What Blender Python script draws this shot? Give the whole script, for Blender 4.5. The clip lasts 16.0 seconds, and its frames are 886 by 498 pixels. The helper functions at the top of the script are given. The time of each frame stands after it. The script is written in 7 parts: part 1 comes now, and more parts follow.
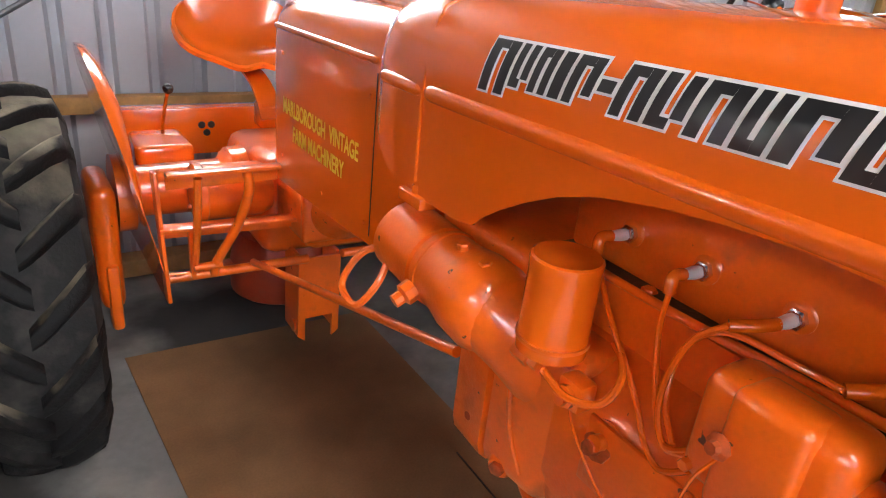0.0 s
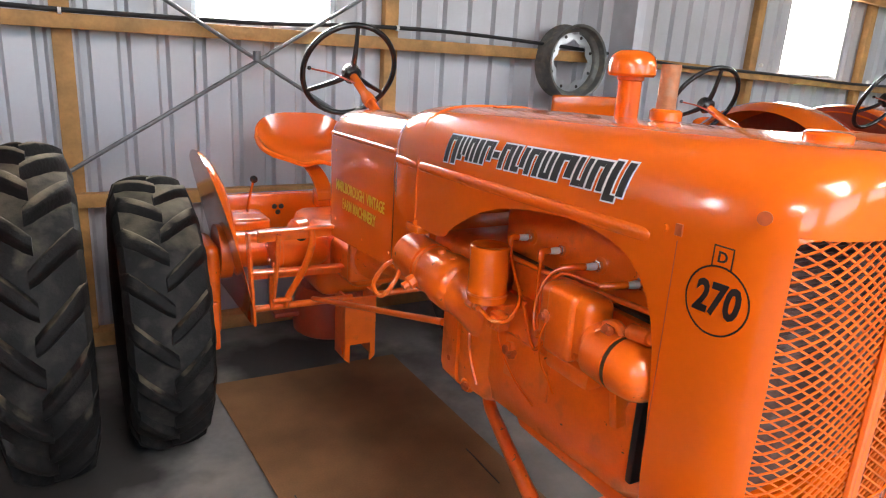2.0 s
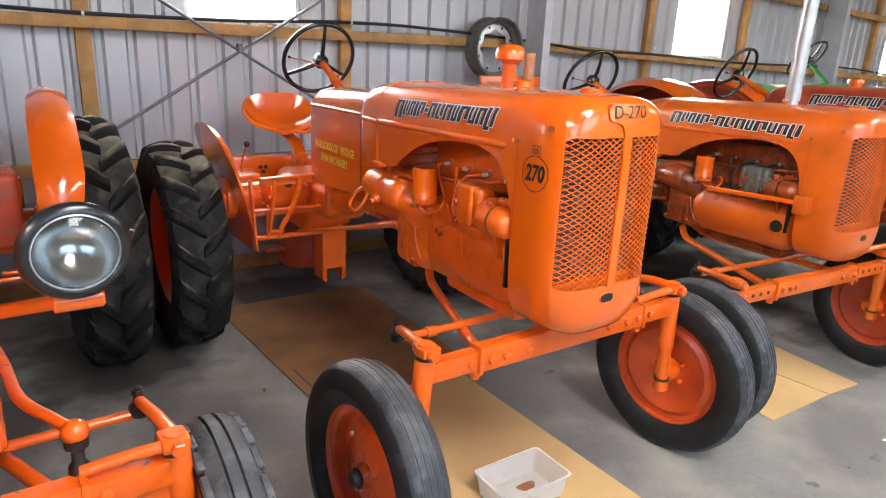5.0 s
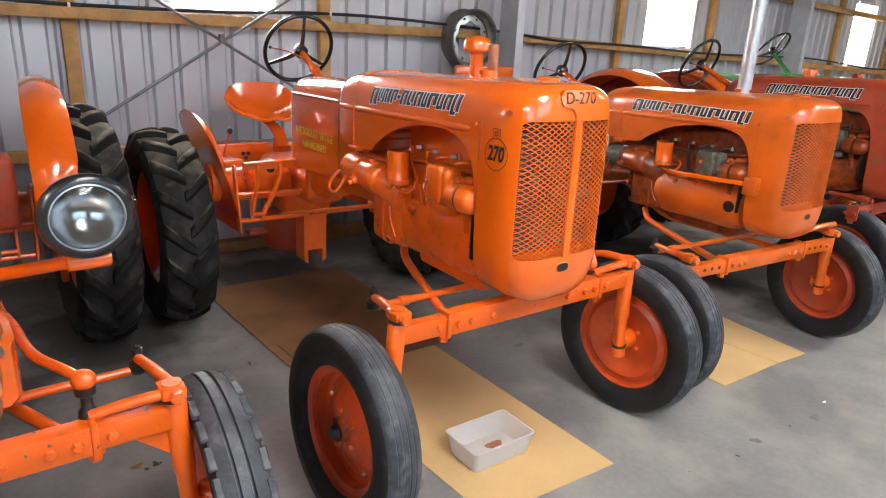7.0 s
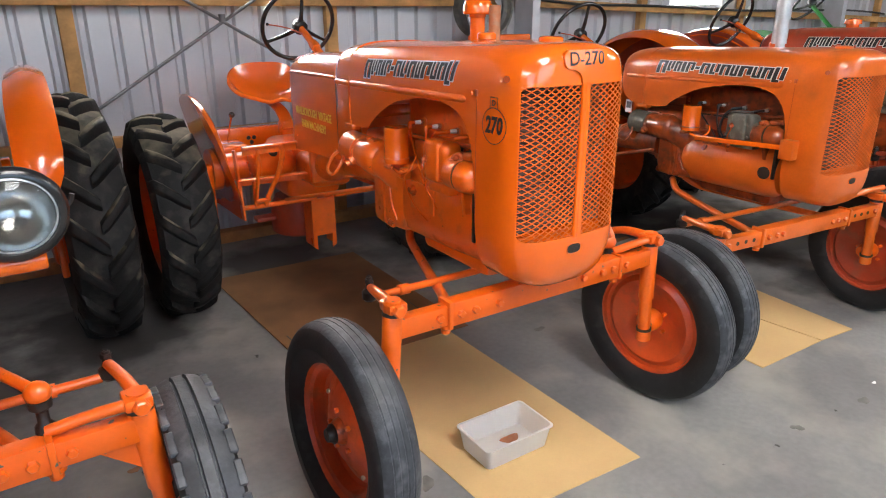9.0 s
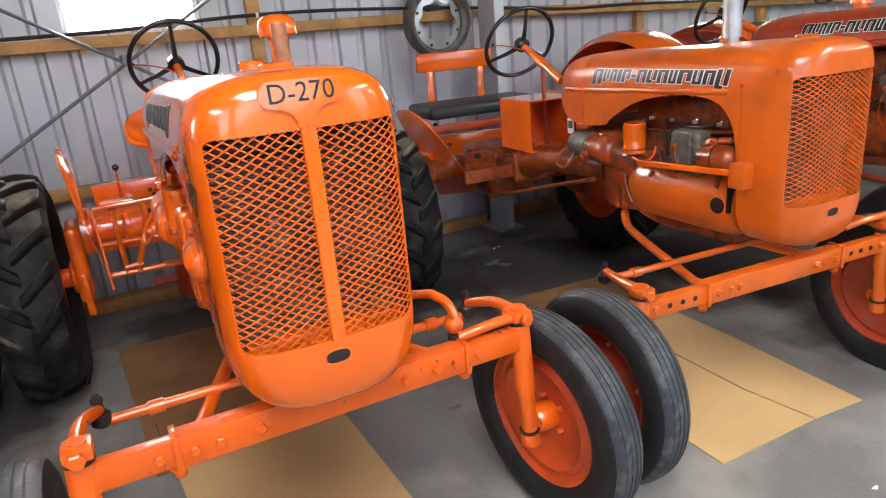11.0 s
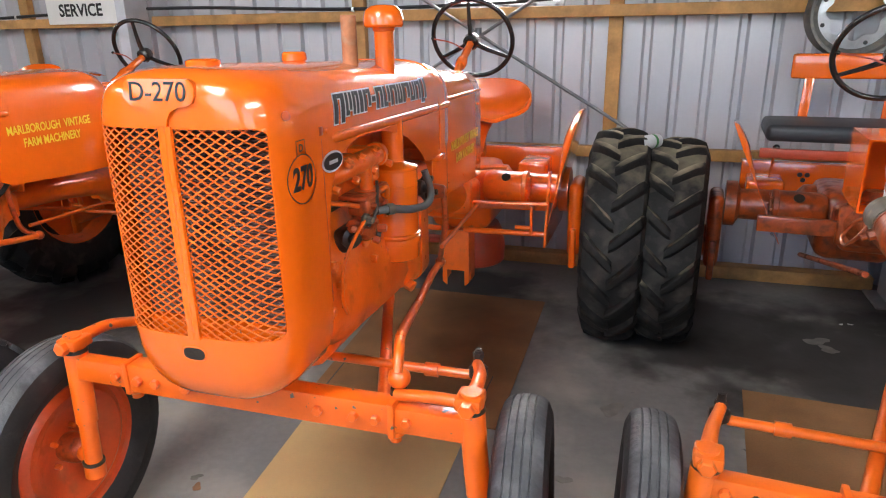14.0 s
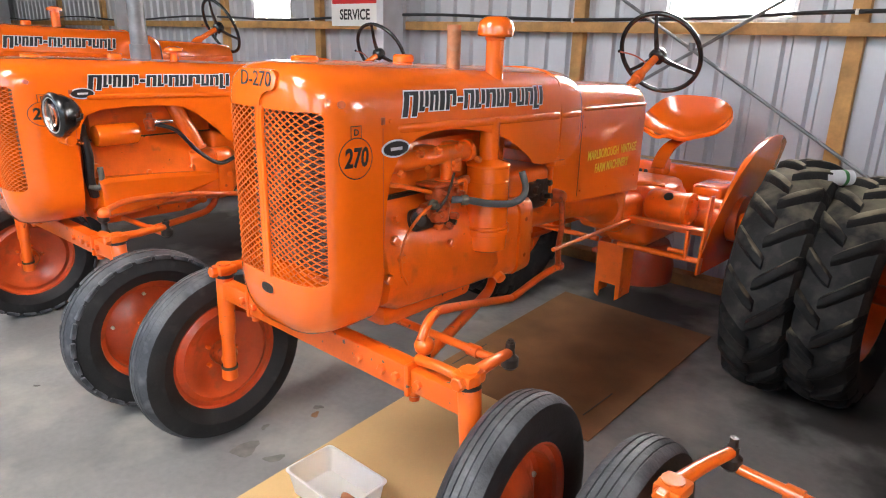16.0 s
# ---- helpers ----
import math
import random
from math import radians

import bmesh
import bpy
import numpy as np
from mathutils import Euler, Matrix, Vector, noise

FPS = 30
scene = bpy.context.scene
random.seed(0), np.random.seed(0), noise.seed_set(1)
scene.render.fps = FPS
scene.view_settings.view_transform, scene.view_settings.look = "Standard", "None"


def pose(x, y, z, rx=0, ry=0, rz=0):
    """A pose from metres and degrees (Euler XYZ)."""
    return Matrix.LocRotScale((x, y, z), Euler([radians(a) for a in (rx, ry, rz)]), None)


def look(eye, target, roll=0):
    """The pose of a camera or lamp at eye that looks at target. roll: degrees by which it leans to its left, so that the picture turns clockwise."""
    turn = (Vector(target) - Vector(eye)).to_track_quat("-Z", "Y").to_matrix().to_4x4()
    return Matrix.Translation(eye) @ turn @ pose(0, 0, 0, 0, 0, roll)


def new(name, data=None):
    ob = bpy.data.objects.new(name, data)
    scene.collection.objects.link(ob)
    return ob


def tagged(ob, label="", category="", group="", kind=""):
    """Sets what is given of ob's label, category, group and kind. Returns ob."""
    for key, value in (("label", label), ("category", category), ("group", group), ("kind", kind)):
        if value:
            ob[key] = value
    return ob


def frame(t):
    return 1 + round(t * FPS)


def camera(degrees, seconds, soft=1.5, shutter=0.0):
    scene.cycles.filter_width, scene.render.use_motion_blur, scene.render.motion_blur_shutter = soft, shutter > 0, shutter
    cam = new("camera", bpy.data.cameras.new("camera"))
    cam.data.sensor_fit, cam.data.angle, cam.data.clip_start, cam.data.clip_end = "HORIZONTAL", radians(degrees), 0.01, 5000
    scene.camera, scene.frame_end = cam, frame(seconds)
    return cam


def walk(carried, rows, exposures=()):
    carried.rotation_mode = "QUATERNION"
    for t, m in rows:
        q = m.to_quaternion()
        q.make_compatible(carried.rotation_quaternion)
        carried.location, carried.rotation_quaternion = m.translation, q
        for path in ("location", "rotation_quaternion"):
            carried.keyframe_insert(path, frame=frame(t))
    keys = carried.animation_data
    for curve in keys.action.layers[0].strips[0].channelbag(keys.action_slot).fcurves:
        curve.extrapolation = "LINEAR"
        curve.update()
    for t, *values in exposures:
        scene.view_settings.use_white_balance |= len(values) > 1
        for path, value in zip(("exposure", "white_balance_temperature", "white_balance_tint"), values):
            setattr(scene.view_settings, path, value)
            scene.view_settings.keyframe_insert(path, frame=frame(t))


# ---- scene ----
cam = camera(67.8, 16.0, soft=1.1)
EXPOSURE = 2.81
PATH = [
    (0, (-0.807, 0.027, 1.574), (0.236, 1.525, 0.756), 6.3),
    (0.5, (-0.831, -0.164, 1.586), (-0.034, 1.545, 0.919), 4.7),
    (1, (-0.88, -0.319, 1.63), (-0.172, 1.452, 1.03), 2.9),
    (1.5, (-1.007, -0.505, 1.643), (-0.118, 1.198, 1.089), 3.1),
    (2, (-1.107, -0.708, 1.662), (-0.139, 0.952, 1.108), 3.5),
    (2.5, (-1.151, -0.931, 1.668), (-0.232, 0.76, 1.124), 3.1),
    (3, (-1.257, -1.106, 1.682), (-0.336, 0.578, 1.117), 3.3),
    (3.5, (-1.423, -1.208, 1.682), (-0.321, 0.358, 1.106), 3.0),
    (4, (-1.51, -1.307, 1.68), (-0.39, 0.242, 1.092), 3.1),
    (4.2, (-1.538, -1.367, 1.684), (-0.43, 0.197, 1.112), 3.2),
    (6.3, (-1.714, -1.786, 1.696), (-0.639, -0.216, 1.078), 2.5),
    (6.5, (-1.72, -1.789, 1.695), (-0.639, -0.223, 1.079), 2.5),
    (7, (-1.715, -1.8, 1.701), (-0.586, -0.267, 1.088), 2.9),
    (7.5, (-1.725, -1.8, 1.69), (-0.599, -0.258, 1.093), 3.4),
    (8, (-1.73, -1.799, 1.69), (-0.572, -0.275, 1.11), 3.6),
    (8.5, (-1.68, -1.758, 1.66), (-0.51, -0.276, 1.003), 3.1),
    (9, (-1.499, -1.706, 1.661), (-0.468, -0.133, 0.981), -0.1),
    (9.5, (-1.243, -1.715, 1.655), (-0.298, -0.089, 0.977), -0.0),
    (10, (-0.97, -1.631, 1.619), (0.0, -0.021, 0.936), -1.0),
    (10.2, (-0.857, -1.596, 1.623), (0.112, 0.021, 0.957), -2.9),
    (12.3, (0.313, -1.588, 1.611), (0.636, 0.282, 0.978), -2.3),
    (12.5, (0.413, -1.599, 1.618), (0.58, 0.276, 0.941), -2.2),
    (13, (0.58, -1.524, 1.612), (0.489, 0.355, 0.932), -3.4),
    (13.5, (0.725, -1.404, 1.633), (0.433, 0.465, 0.984), -2.1),
    (14, (0.954, -1.391, 1.64), (0.39, 0.42, 1.006), -1.0),
    (14.5, (1.104, -1.327, 1.635), (0.33, 0.393, 0.969), -0.4),
    (15, (1.195, -1.184, 1.615), (0.287, 0.466, 0.943), 0.4),
    (15.5, (1.361, -1.189, 1.638), (0.3, 0.378, 0.992), -0.1),
    (16, (1.565, -1.263, 1.642), (0.31, 0.169, 1.03), 1.3),
]
walk(cam, [(t, look(eye, target, roll)) for t, eye, target, roll in PATH], [(t, EXPOSURE + d) for t, d in ((0, 0.1), (1.0, 0.0), (1.7, 0.0), (3.5, 0.0), (6.5, -0.1), (8.5, -0.25), (10.0, -0.2), (13.0, -0.08), (14.5, 0.08), (16.0, 0.1))])

# ---- light ----
world = bpy.data.worlds.new("sky")
scene.world = world
world.use_nodes = True
wn = world.node_tree
sky = wn.nodes.new("ShaderNodeTexSky")
sky.sky_type = "NISHITA"
sky.sun_disc = False
SUN_EL, SUN_AZ = radians(46), radians(25)
sky.sun_elevation = SUN_EL
sky.sun_rotation = SUN_AZ
wn.nodes["Background"].inputs[1].default_value = 0.12
wn.links.new(sky.outputs[0], wn.nodes["Background"].inputs[0])
# the sun stands behind the shed and lights the yard in front of it
sun = new("sun", bpy.data.lights.new("sun", "SUN"))
sun.data.energy = 3.5
sun.data.angle = radians(0.6)
sun.data.color = (1.0, 0.95, 0.87)
to_sun = Vector((math.sin(SUN_AZ) * math.cos(SUN_EL), math.cos(SUN_AZ) * math.cos(SUN_EL), math.sin(SUN_EL)))
sun.matrix_basis = look(to_sun * 30, (0, 0, 0))


# ---- materials ----
def mat(name, base, rough=0.5, metal=0.0, vary=0.15, scale=6.0, fine=90.0, bump=0.0, coat=0.0, dust=0.0, dust_col=(0.3, 0.26, 0.2), spots=0.0, spot_col=(0.05, 0.04, 0.035), per_object=0.0, spec=0.5):
    """Procedural surface: a base colour with large and fine variation, dust, chipped spots and relief."""
    m = bpy.data.materials.new(name)
    m.use_nodes = True
    nt = m.node_tree
    bs = nt.nodes["Principled BSDF"]
    co = nt.nodes.new("ShaderNodeTexCoord")

    def noise_node(s, detail=4.0):
        n = nt.nodes.new("ShaderNodeTexNoise")
        n.inputs["Scale"].default_value = s
        n.inputs["Detail"].default_value = detail
        nt.links.new(co.outputs["Object"], n.inputs["Vector"])
        return n.outputs[0]

    def ramp(src, lo, hi):
        r = nt.nodes.new("ShaderNodeMapRange")
        r.inputs[1].default_value, r.inputs[2].default_value = lo, hi
        nt.links.new(src, r.inputs[0])
        return r.outputs[0]

    def mix(fac, a, b, blend="MIX"):
        x = nt.nodes.new("ShaderNodeMix")
        x.data_type, x.blend_type = "RGBA", blend
        for sock, v in ((x.inputs[0], fac), (x.inputs[6], a), (x.inputs[7], b)):
            if isinstance(v, (int, float)):
                sock.default_value = v
            elif isinstance(v, tuple):
                sock.default_value = (*v, 1)
            else:
                nt.links.new(v, sock)
        return x.outputs[2]

    big, small = noise_node(scale), noise_node(fine, 6.0)
    dark = tuple(c * (1 - vary) for c in base)
    light = tuple(min(1, c * (1 + vary)) for c in base)
    col = mix(ramp(big, 0.3, 0.7), dark, light)
    col = mix(ramp(small, 0.25, 0.75), col, mix(1.0, col, (1 - vary * 0.6,) * 3, "MULTIPLY"))
    if per_object:
        oi = nt.nodes.new("ShaderNodeObjectInfo")
        hs = nt.nodes.new("ShaderNodeHueSaturation")
        nt.links.new(ramp(oi.outputs["Random"], -1 / (2 * per_object) + 0.5, 1 / (2 * per_object) + 0.5), hs.inputs["Value"])
        hs.inputs["Value"].default_value = 1
        v = nt.nodes.new("ShaderNodeMapRange")
        v.inputs[3].default_value, v.inputs[4].default_value = 1 - per_object, 1 + per_object
        nt.links.new(oi.outputs["Random"], v.inputs[0])
        nt.links.new(v.outputs[0], hs.inputs["Value"])
        nt.links.new(col, hs.inputs["Color"])
        col = hs.outputs[0]
    rsock = None
    if dust:
        d = ramp(noise_node(scale * 1.7, 8.0), 0.62 - dust * 0.3, 0.85 - dust * 0.15)
        col = mix(d, col, dust_col)
        rr = nt.nodes.new("ShaderNodeMapRange")
        rr.inputs[3].default_value, rr.inputs[4].default_value = rough, min(1, rough + 0.35)
        nt.links.new(d, rr.inputs[0])
        rsock = rr.outputs[0]
    if spots:
        sp = ramp(noise_node(scale * 5, 5.0), 0.74 - spots * 0.1, 0.76 - spots * 0.1)
        col = mix(sp, col, spot_col)
    nt.links.new(col, bs.inputs["Base Color"])
    bs.inputs["Roughness"].default_value = rough
    if rsock:
        nt.links.new(rsock, bs.inputs["Roughness"])
    else:
        r2 = nt.nodes.new("ShaderNodeMapRange")
        r2.inputs[3].default_value, r2.inputs[4].default_value = max(0.02, rough * 0.85), min(1, rough * 1.2)
        nt.links.new(big, r2.inputs[0])
        nt.links.new(r2.outputs[0], bs.inputs["Roughness"])
    bs.inputs["Metallic"].default_value = metal
    bs.inputs["Specular IOR Level"].default_value = spec
    bs.inputs["Coat Weight"].default_value = coat
    bs.inputs["Coat Roughness"].default_value = 0.08
    if bump:
        bp = nt.nodes.new("ShaderNodeBump")
        bp.inputs["Strength"].default_value = bump
        bp.inputs["Distance"].default_value = 0.004
        mm = nt.nodes.new("ShaderNodeMath")
        mm.operation = "ADD"
        nt.links.new(small, mm.inputs[0])
        nt.links.new(big, mm.inputs[1])
        nt.links.new(mm.outputs[0], bp.inputs["Height"])
        nt.links.new(bp.outputs[0], bs.inputs["Normal"])
    return m


ORANGE = mat("orange_enamel", (0.82, 0.13, 0.005), 0.22, vary=0.07, scale=3, fine=60, coat=0.9, bump=0.03)
CAST = mat("orange_casting", (0.82, 0.128, 0.006), 0.28, vary=0.12, scale=9, fine=140, coat=0.6, bump=0.16, dust=0.12, dust_col=(0.4, 0.1, 0.03), spots=0.32, spot_col=(0.09, 0.028, 0.012))
CHIPPED = mat("chipped_orange", (0.76, 0.115, 0.006), 0.33, vary=0.1, scale=7, coat=0.3, bump=0.1, spots=0.55, spot_col=(0.10, 0.095, 0.09))
FADED = mat("faded_orange", (0.66, 0.118, 0.009), 0.3, vary=0.16, scale=5, coat=0.3, bump=0.05, dust=0.1, dust_col=(0.45, 0.1, 0.02))
DULLRED = mat("dull_orange_red", (0.4, 0.05, 0.015), 0.45, vary=0.2, scale=7, bump=0.15, dust=0.3, dust_col=(0.25, 0.1, 0.06))
GRIMY = mat("grimy_orange", (0.45, 0.07, 0.012), 0.35, vary=0.3, scale=25, bump=0.3, dust=0.4, dust_col=(0.06, 0.025, 0.014))
DARKSTEEL = mat("dark_steel_rod", (0.2, 0.2, 0.21), 0.45, metal=0.6, vary=0.2, scale=14)
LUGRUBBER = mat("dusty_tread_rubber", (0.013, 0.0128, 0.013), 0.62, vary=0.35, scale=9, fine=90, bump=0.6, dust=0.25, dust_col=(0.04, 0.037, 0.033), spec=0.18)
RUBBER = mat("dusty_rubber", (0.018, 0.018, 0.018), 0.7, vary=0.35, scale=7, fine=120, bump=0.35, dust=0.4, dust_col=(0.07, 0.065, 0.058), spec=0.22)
DISCPAINT = mat("wheel_orange_red", (0.56, 0.07, 0.012), 0.38, vary=0.18, scale=9, coat=0.2, bump=0.1, dust=0.3, dust_col=(0.3, 0.08, 0.03))
# oil film plus the shade around these castings, both put into the colour
OILYSHADECAST = mat("oily_shaded_casting", (0.33, 0.055, 0.008), 0.3, vary=0.35, scale=13, coat=0.4, bump=0.2, dust=0.5, dust_col=(0.05, 0.018, 0.01))
ZINCPALE = mat("pale_zinc", (0.6, 0.6, 0.64), 0.45, metal=0.25, vary=0.08, scale=9)
SIDEWALL = mat("black_sidewall", (0.016, 0.016, 0.017), 0.55, vary=0.3, scale=9, fine=120, bump=0.2, dust=0.2, dust_col=(0.05, 0.05, 0.05), spec=0.3)
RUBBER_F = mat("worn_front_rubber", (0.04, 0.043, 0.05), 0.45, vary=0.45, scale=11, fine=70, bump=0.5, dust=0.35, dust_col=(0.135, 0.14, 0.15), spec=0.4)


def dust_and_top_light(m, colour, amount=0.8):
    """Dry dust lying on whatever faces upwards, with light on tyre tops mixed into the colour."""
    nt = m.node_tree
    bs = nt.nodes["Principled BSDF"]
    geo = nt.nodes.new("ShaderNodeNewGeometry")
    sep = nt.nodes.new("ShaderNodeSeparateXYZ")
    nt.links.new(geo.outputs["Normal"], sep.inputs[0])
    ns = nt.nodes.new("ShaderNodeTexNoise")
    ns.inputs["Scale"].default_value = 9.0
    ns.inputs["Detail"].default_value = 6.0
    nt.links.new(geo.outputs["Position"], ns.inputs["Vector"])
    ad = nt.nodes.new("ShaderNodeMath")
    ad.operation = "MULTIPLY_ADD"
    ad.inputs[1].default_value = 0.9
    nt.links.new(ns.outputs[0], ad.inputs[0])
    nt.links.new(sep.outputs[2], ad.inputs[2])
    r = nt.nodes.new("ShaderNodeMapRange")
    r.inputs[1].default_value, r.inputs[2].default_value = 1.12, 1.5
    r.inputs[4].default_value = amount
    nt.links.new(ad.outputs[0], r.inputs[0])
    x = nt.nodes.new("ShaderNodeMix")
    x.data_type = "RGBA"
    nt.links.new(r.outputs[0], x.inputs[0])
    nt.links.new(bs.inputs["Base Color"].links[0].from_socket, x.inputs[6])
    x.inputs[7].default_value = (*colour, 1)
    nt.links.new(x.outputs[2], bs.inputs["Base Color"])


dust_and_top_light(RUBBER, (0.24, 0.205, 0.14), 0.7)
dust_and_top_light(LUGRUBBER, (0.3, 0.255, 0.175), 0.85)
# front tread: its lit grey top is put into the colour
dust_and_top_light(RUBBER_F, (0.14, 0.14, 0.14), 0.4)
BLACK = mat("black_plastic", (0.015, 0.014, 0.014), 0.25, vary=0.2, coat=0.3)
BLACKPAINT = mat("black_paint", (0.012, 0.012, 0.013), 0.35, vary=0.1)
WHITEPAINT = mat("white_paint", (0.8, 0.79, 0.77), 0.45, vary=0.04)
YELLOW = mat("yellow_paint", (0.9, 0.6, 0.03), 0.4, vary=0.06)
HOSE = mat("grey_rubber_hose", (0.07, 0.075, 0.075), 0.6, vary=0.15)
GREASE = mat("greasy_black", (0.02, 0.014, 0.011), 0.4, vary=0.4, bump=0.4)
REFLECTOR = mat("silvered_reflector", (0.5, 0.47, 0.43), 0.2, metal=1.0, vary=0.1)
CHROME = mat("chrome", (0.75, 0.75, 0.76), 0.16, metal=1.0, vary=0.05)
GALV = mat("galvanised_steel", (0.55, 0.56, 0.58), 0.42, metal=0.75, vary=0.14, scale=14)
ALLOY = mat("dull_alloy", (0.13, 0.12, 0.095), 0.5, metal=0.4, vary=0.25, scale=18, bump=0.2, dust=0.3)
CORE = mat("radiator_core", (0.12, 0.062, 0.052), 0.65, vary=0.4, scale=10, bump=0.2, dust=0.4, dust_col=(0.21, 0.15, 0.135), spec=0.25)
MESHPAINT = mat("worn_orange_mesh", (0.7, 0.125, 0.012), 0.5, vary=0.2, scale=14, spots=0.2, spot_col=(0.2, 0.06, 0.03), spec=0.3)
STEELRIM = mat("grey_steel_rim", (0.15, 0.145, 0.135), 0.5, metal=0.35, vary=0.3, scale=12, dust=0.3)
TIMBER = mat("pine_timber", (0.46, 0.24, 0.08), 0.6, vary=0.3, scale=7, fine=55, bump=0.15, per_object=0.15)
CABLE = mat("black_cable", (0.02, 0.02, 0.022), 0.5)
SHEET = mat("zinc_sheet", (0.5, 0.49, 0.525), 0.42, metal=0.25, vary=0.07, scale=1.6, fine=50, per_object=0.05, dust=0.1, dust_col=(0.5, 0.49, 0.5))
ROOFING = mat("roof_sheet", (0.13, 0.13, 0.14), 0.5, metal=0.2, vary=0.06)
CONCRETE = mat("concrete", (0.2, 0.195, 0.187), 0.55, vary=0.26, scale=1.3, fine=34, bump=0.15, dust=0.42, dust_col=(0.34, 0.317, 0.275), spots=0.25, spot_col=(0.05, 0.045, 0.04), spec=0.22)


def add_stains_and_shade(m, centres):
    """Soft-edged oil and tyre-black stains on the floor, merged with painted shade of the tractors, each (x, y, radius
    x, radius y).
    """
    nt = m.node_tree
    bs = nt.nodes["Principled BSDF"]
    co = nt.nodes.new("ShaderNodeTexCoord")
    ns = nt.nodes.new("ShaderNodeTexNoise")
    ns.inputs["Scale"].default_value = 3.2
    ns.inputs["Detail"].default_value = 7.0
    nt.links.new(co.outputs["Object"], ns.inputs["Vector"])
    col = bs.inputs["Base Color"].links[0].from_socket
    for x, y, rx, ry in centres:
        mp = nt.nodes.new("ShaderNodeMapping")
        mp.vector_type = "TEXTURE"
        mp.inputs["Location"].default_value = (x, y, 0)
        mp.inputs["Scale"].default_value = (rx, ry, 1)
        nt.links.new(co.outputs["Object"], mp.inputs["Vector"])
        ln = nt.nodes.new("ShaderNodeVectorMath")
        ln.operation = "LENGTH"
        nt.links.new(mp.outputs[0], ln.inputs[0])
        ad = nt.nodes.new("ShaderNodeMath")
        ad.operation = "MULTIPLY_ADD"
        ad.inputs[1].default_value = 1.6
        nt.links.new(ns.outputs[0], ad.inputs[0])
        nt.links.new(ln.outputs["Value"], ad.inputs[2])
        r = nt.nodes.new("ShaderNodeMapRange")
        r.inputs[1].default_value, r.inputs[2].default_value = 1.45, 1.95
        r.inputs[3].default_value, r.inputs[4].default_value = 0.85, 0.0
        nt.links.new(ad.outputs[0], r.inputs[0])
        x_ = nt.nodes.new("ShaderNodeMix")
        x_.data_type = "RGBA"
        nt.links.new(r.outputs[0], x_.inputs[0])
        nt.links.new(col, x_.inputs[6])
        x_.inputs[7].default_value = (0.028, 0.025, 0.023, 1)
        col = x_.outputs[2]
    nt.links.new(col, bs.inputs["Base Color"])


# also darkens the floor colour where the parked tractors shade it
add_stains_and_shade(CONCRETE, [(-1.2, 2.15, 0.5, 0.65), (-2.2, 1.7, 0.85, 0.75), (1.35, 2.2, 0.75, 0.6), (2.1, 1.95, 0.9, 0.95), (3.2, 1.3, 0.8, 0.9), (-0.1, 2.6, 0.5, 0.4), (-3.7, 1.4, 0.8, 0.9), (2.75, 0.2, 0.3, 0.35)])
CARD = mat("cardboard", (0.56, 0.375, 0.17), 0.8, vary=0.07, scale=3, fine=120, bump=0.05, spec=0.2)
# stained card, with the shade under the tractors put into its colour
CARDDARK = mat("stained_shaded_cardboard", (0.235, 0.123, 0.056), 0.7, vary=0.3, scale=2.5, fine=120, bump=0.05, spec=0.2)
GREEN = mat("green_paint", (0.035, 0.2, 0.05), 0.4, vary=0.15, coat=0.2)
CREAM = mat("cream_canvas", (0.6, 0.56, 0.44), 0.8, vary=0.15, bump=0.2)
SEATBLACK = mat("black_vinyl", (0.03, 0.034, 0.04), 0.45, vary=0.2, bump=0.1)
SIGNRED = mat("red_sign_paint", (0.6, 0.03, 0.03), 0.4)
RUSTY = mat("rust_stain", (0.42, 0.16, 0.07), 0.5, metal=0.2, vary=0.3, scale=14, dust=0.3)
STAIN = mat("oil_stain", (0.13, 0.12, 0.105), 0.5, vary=0.3, scale=20)
LEAF = mat("dry_leaf", (0.25, 0.12, 0.05), 0.7, vary=0.3)


def glass_mat(name, colour, rough=0.02, frost=0.0):
    m = bpy.data.materials.new(name)
    m.use_nodes = True
    bs = m.node_tree.nodes["Principled BSDF"]
    bs.inputs["Base Color"].default_value = (*colour, 1)
    bs.inputs["Roughness"].default_value = rough
    bs.inputs["Transmission Weight"].default_value = 1.0 - frost
    bs.inputs["IOR"].default_value = 1.45
    return m


LENS = glass_mat("lamp_glass", (0.95, 0.96, 0.96), 0.02)
PANE = glass_mat("window_glass", (1, 1, 1), 0.0)
MILKY = glass_mat("milky_plastic", (0.96, 0.96, 0.96), 0.3, 0.3)


def glow(name, colour, strength):
    m = bpy.data.materials.new(name)
    m.use_nodes = True
    bs = m.node_tree.nodes["Principled BSDF"]
    bs.inputs["Base Color"].default_value = (0, 0, 0, 1)
    bs.inputs["Emission Color"].default_value = (*colour, 1)
    bs.inputs["Emission Strength"].default_value = strength
    return m


SKYGLOW = glow("bright_sky", (1.0, 0.97, 0.93), 5.0)
# glow for unseen roof panels, added to light hoods and aisle
SKYLIT = glow("assumed_roof_light", (1.0, 0.98, 0.96), 3.6)
DAYLIGHT = glow("daylight_outside", (1.0, 0.97, 0.94), 1.0)


# ---- mesh helpers ----
def link_mesh(name, bm, material, angle=38):
    bmesh.ops.recalc_face_normals(bm, faces=bm.faces)
    lim = radians(angle)
    for f in bm.faces:
        f.smooth = True
    for e in bm.edges:
        e.smooth = len(e.link_faces) == 2 and e.calc_face_angle(0) < lim
    me = bpy.data.meshes.new(name)
    bm.to_mesh(me)
    bm.free()
    me.materials.append(material)
    return me


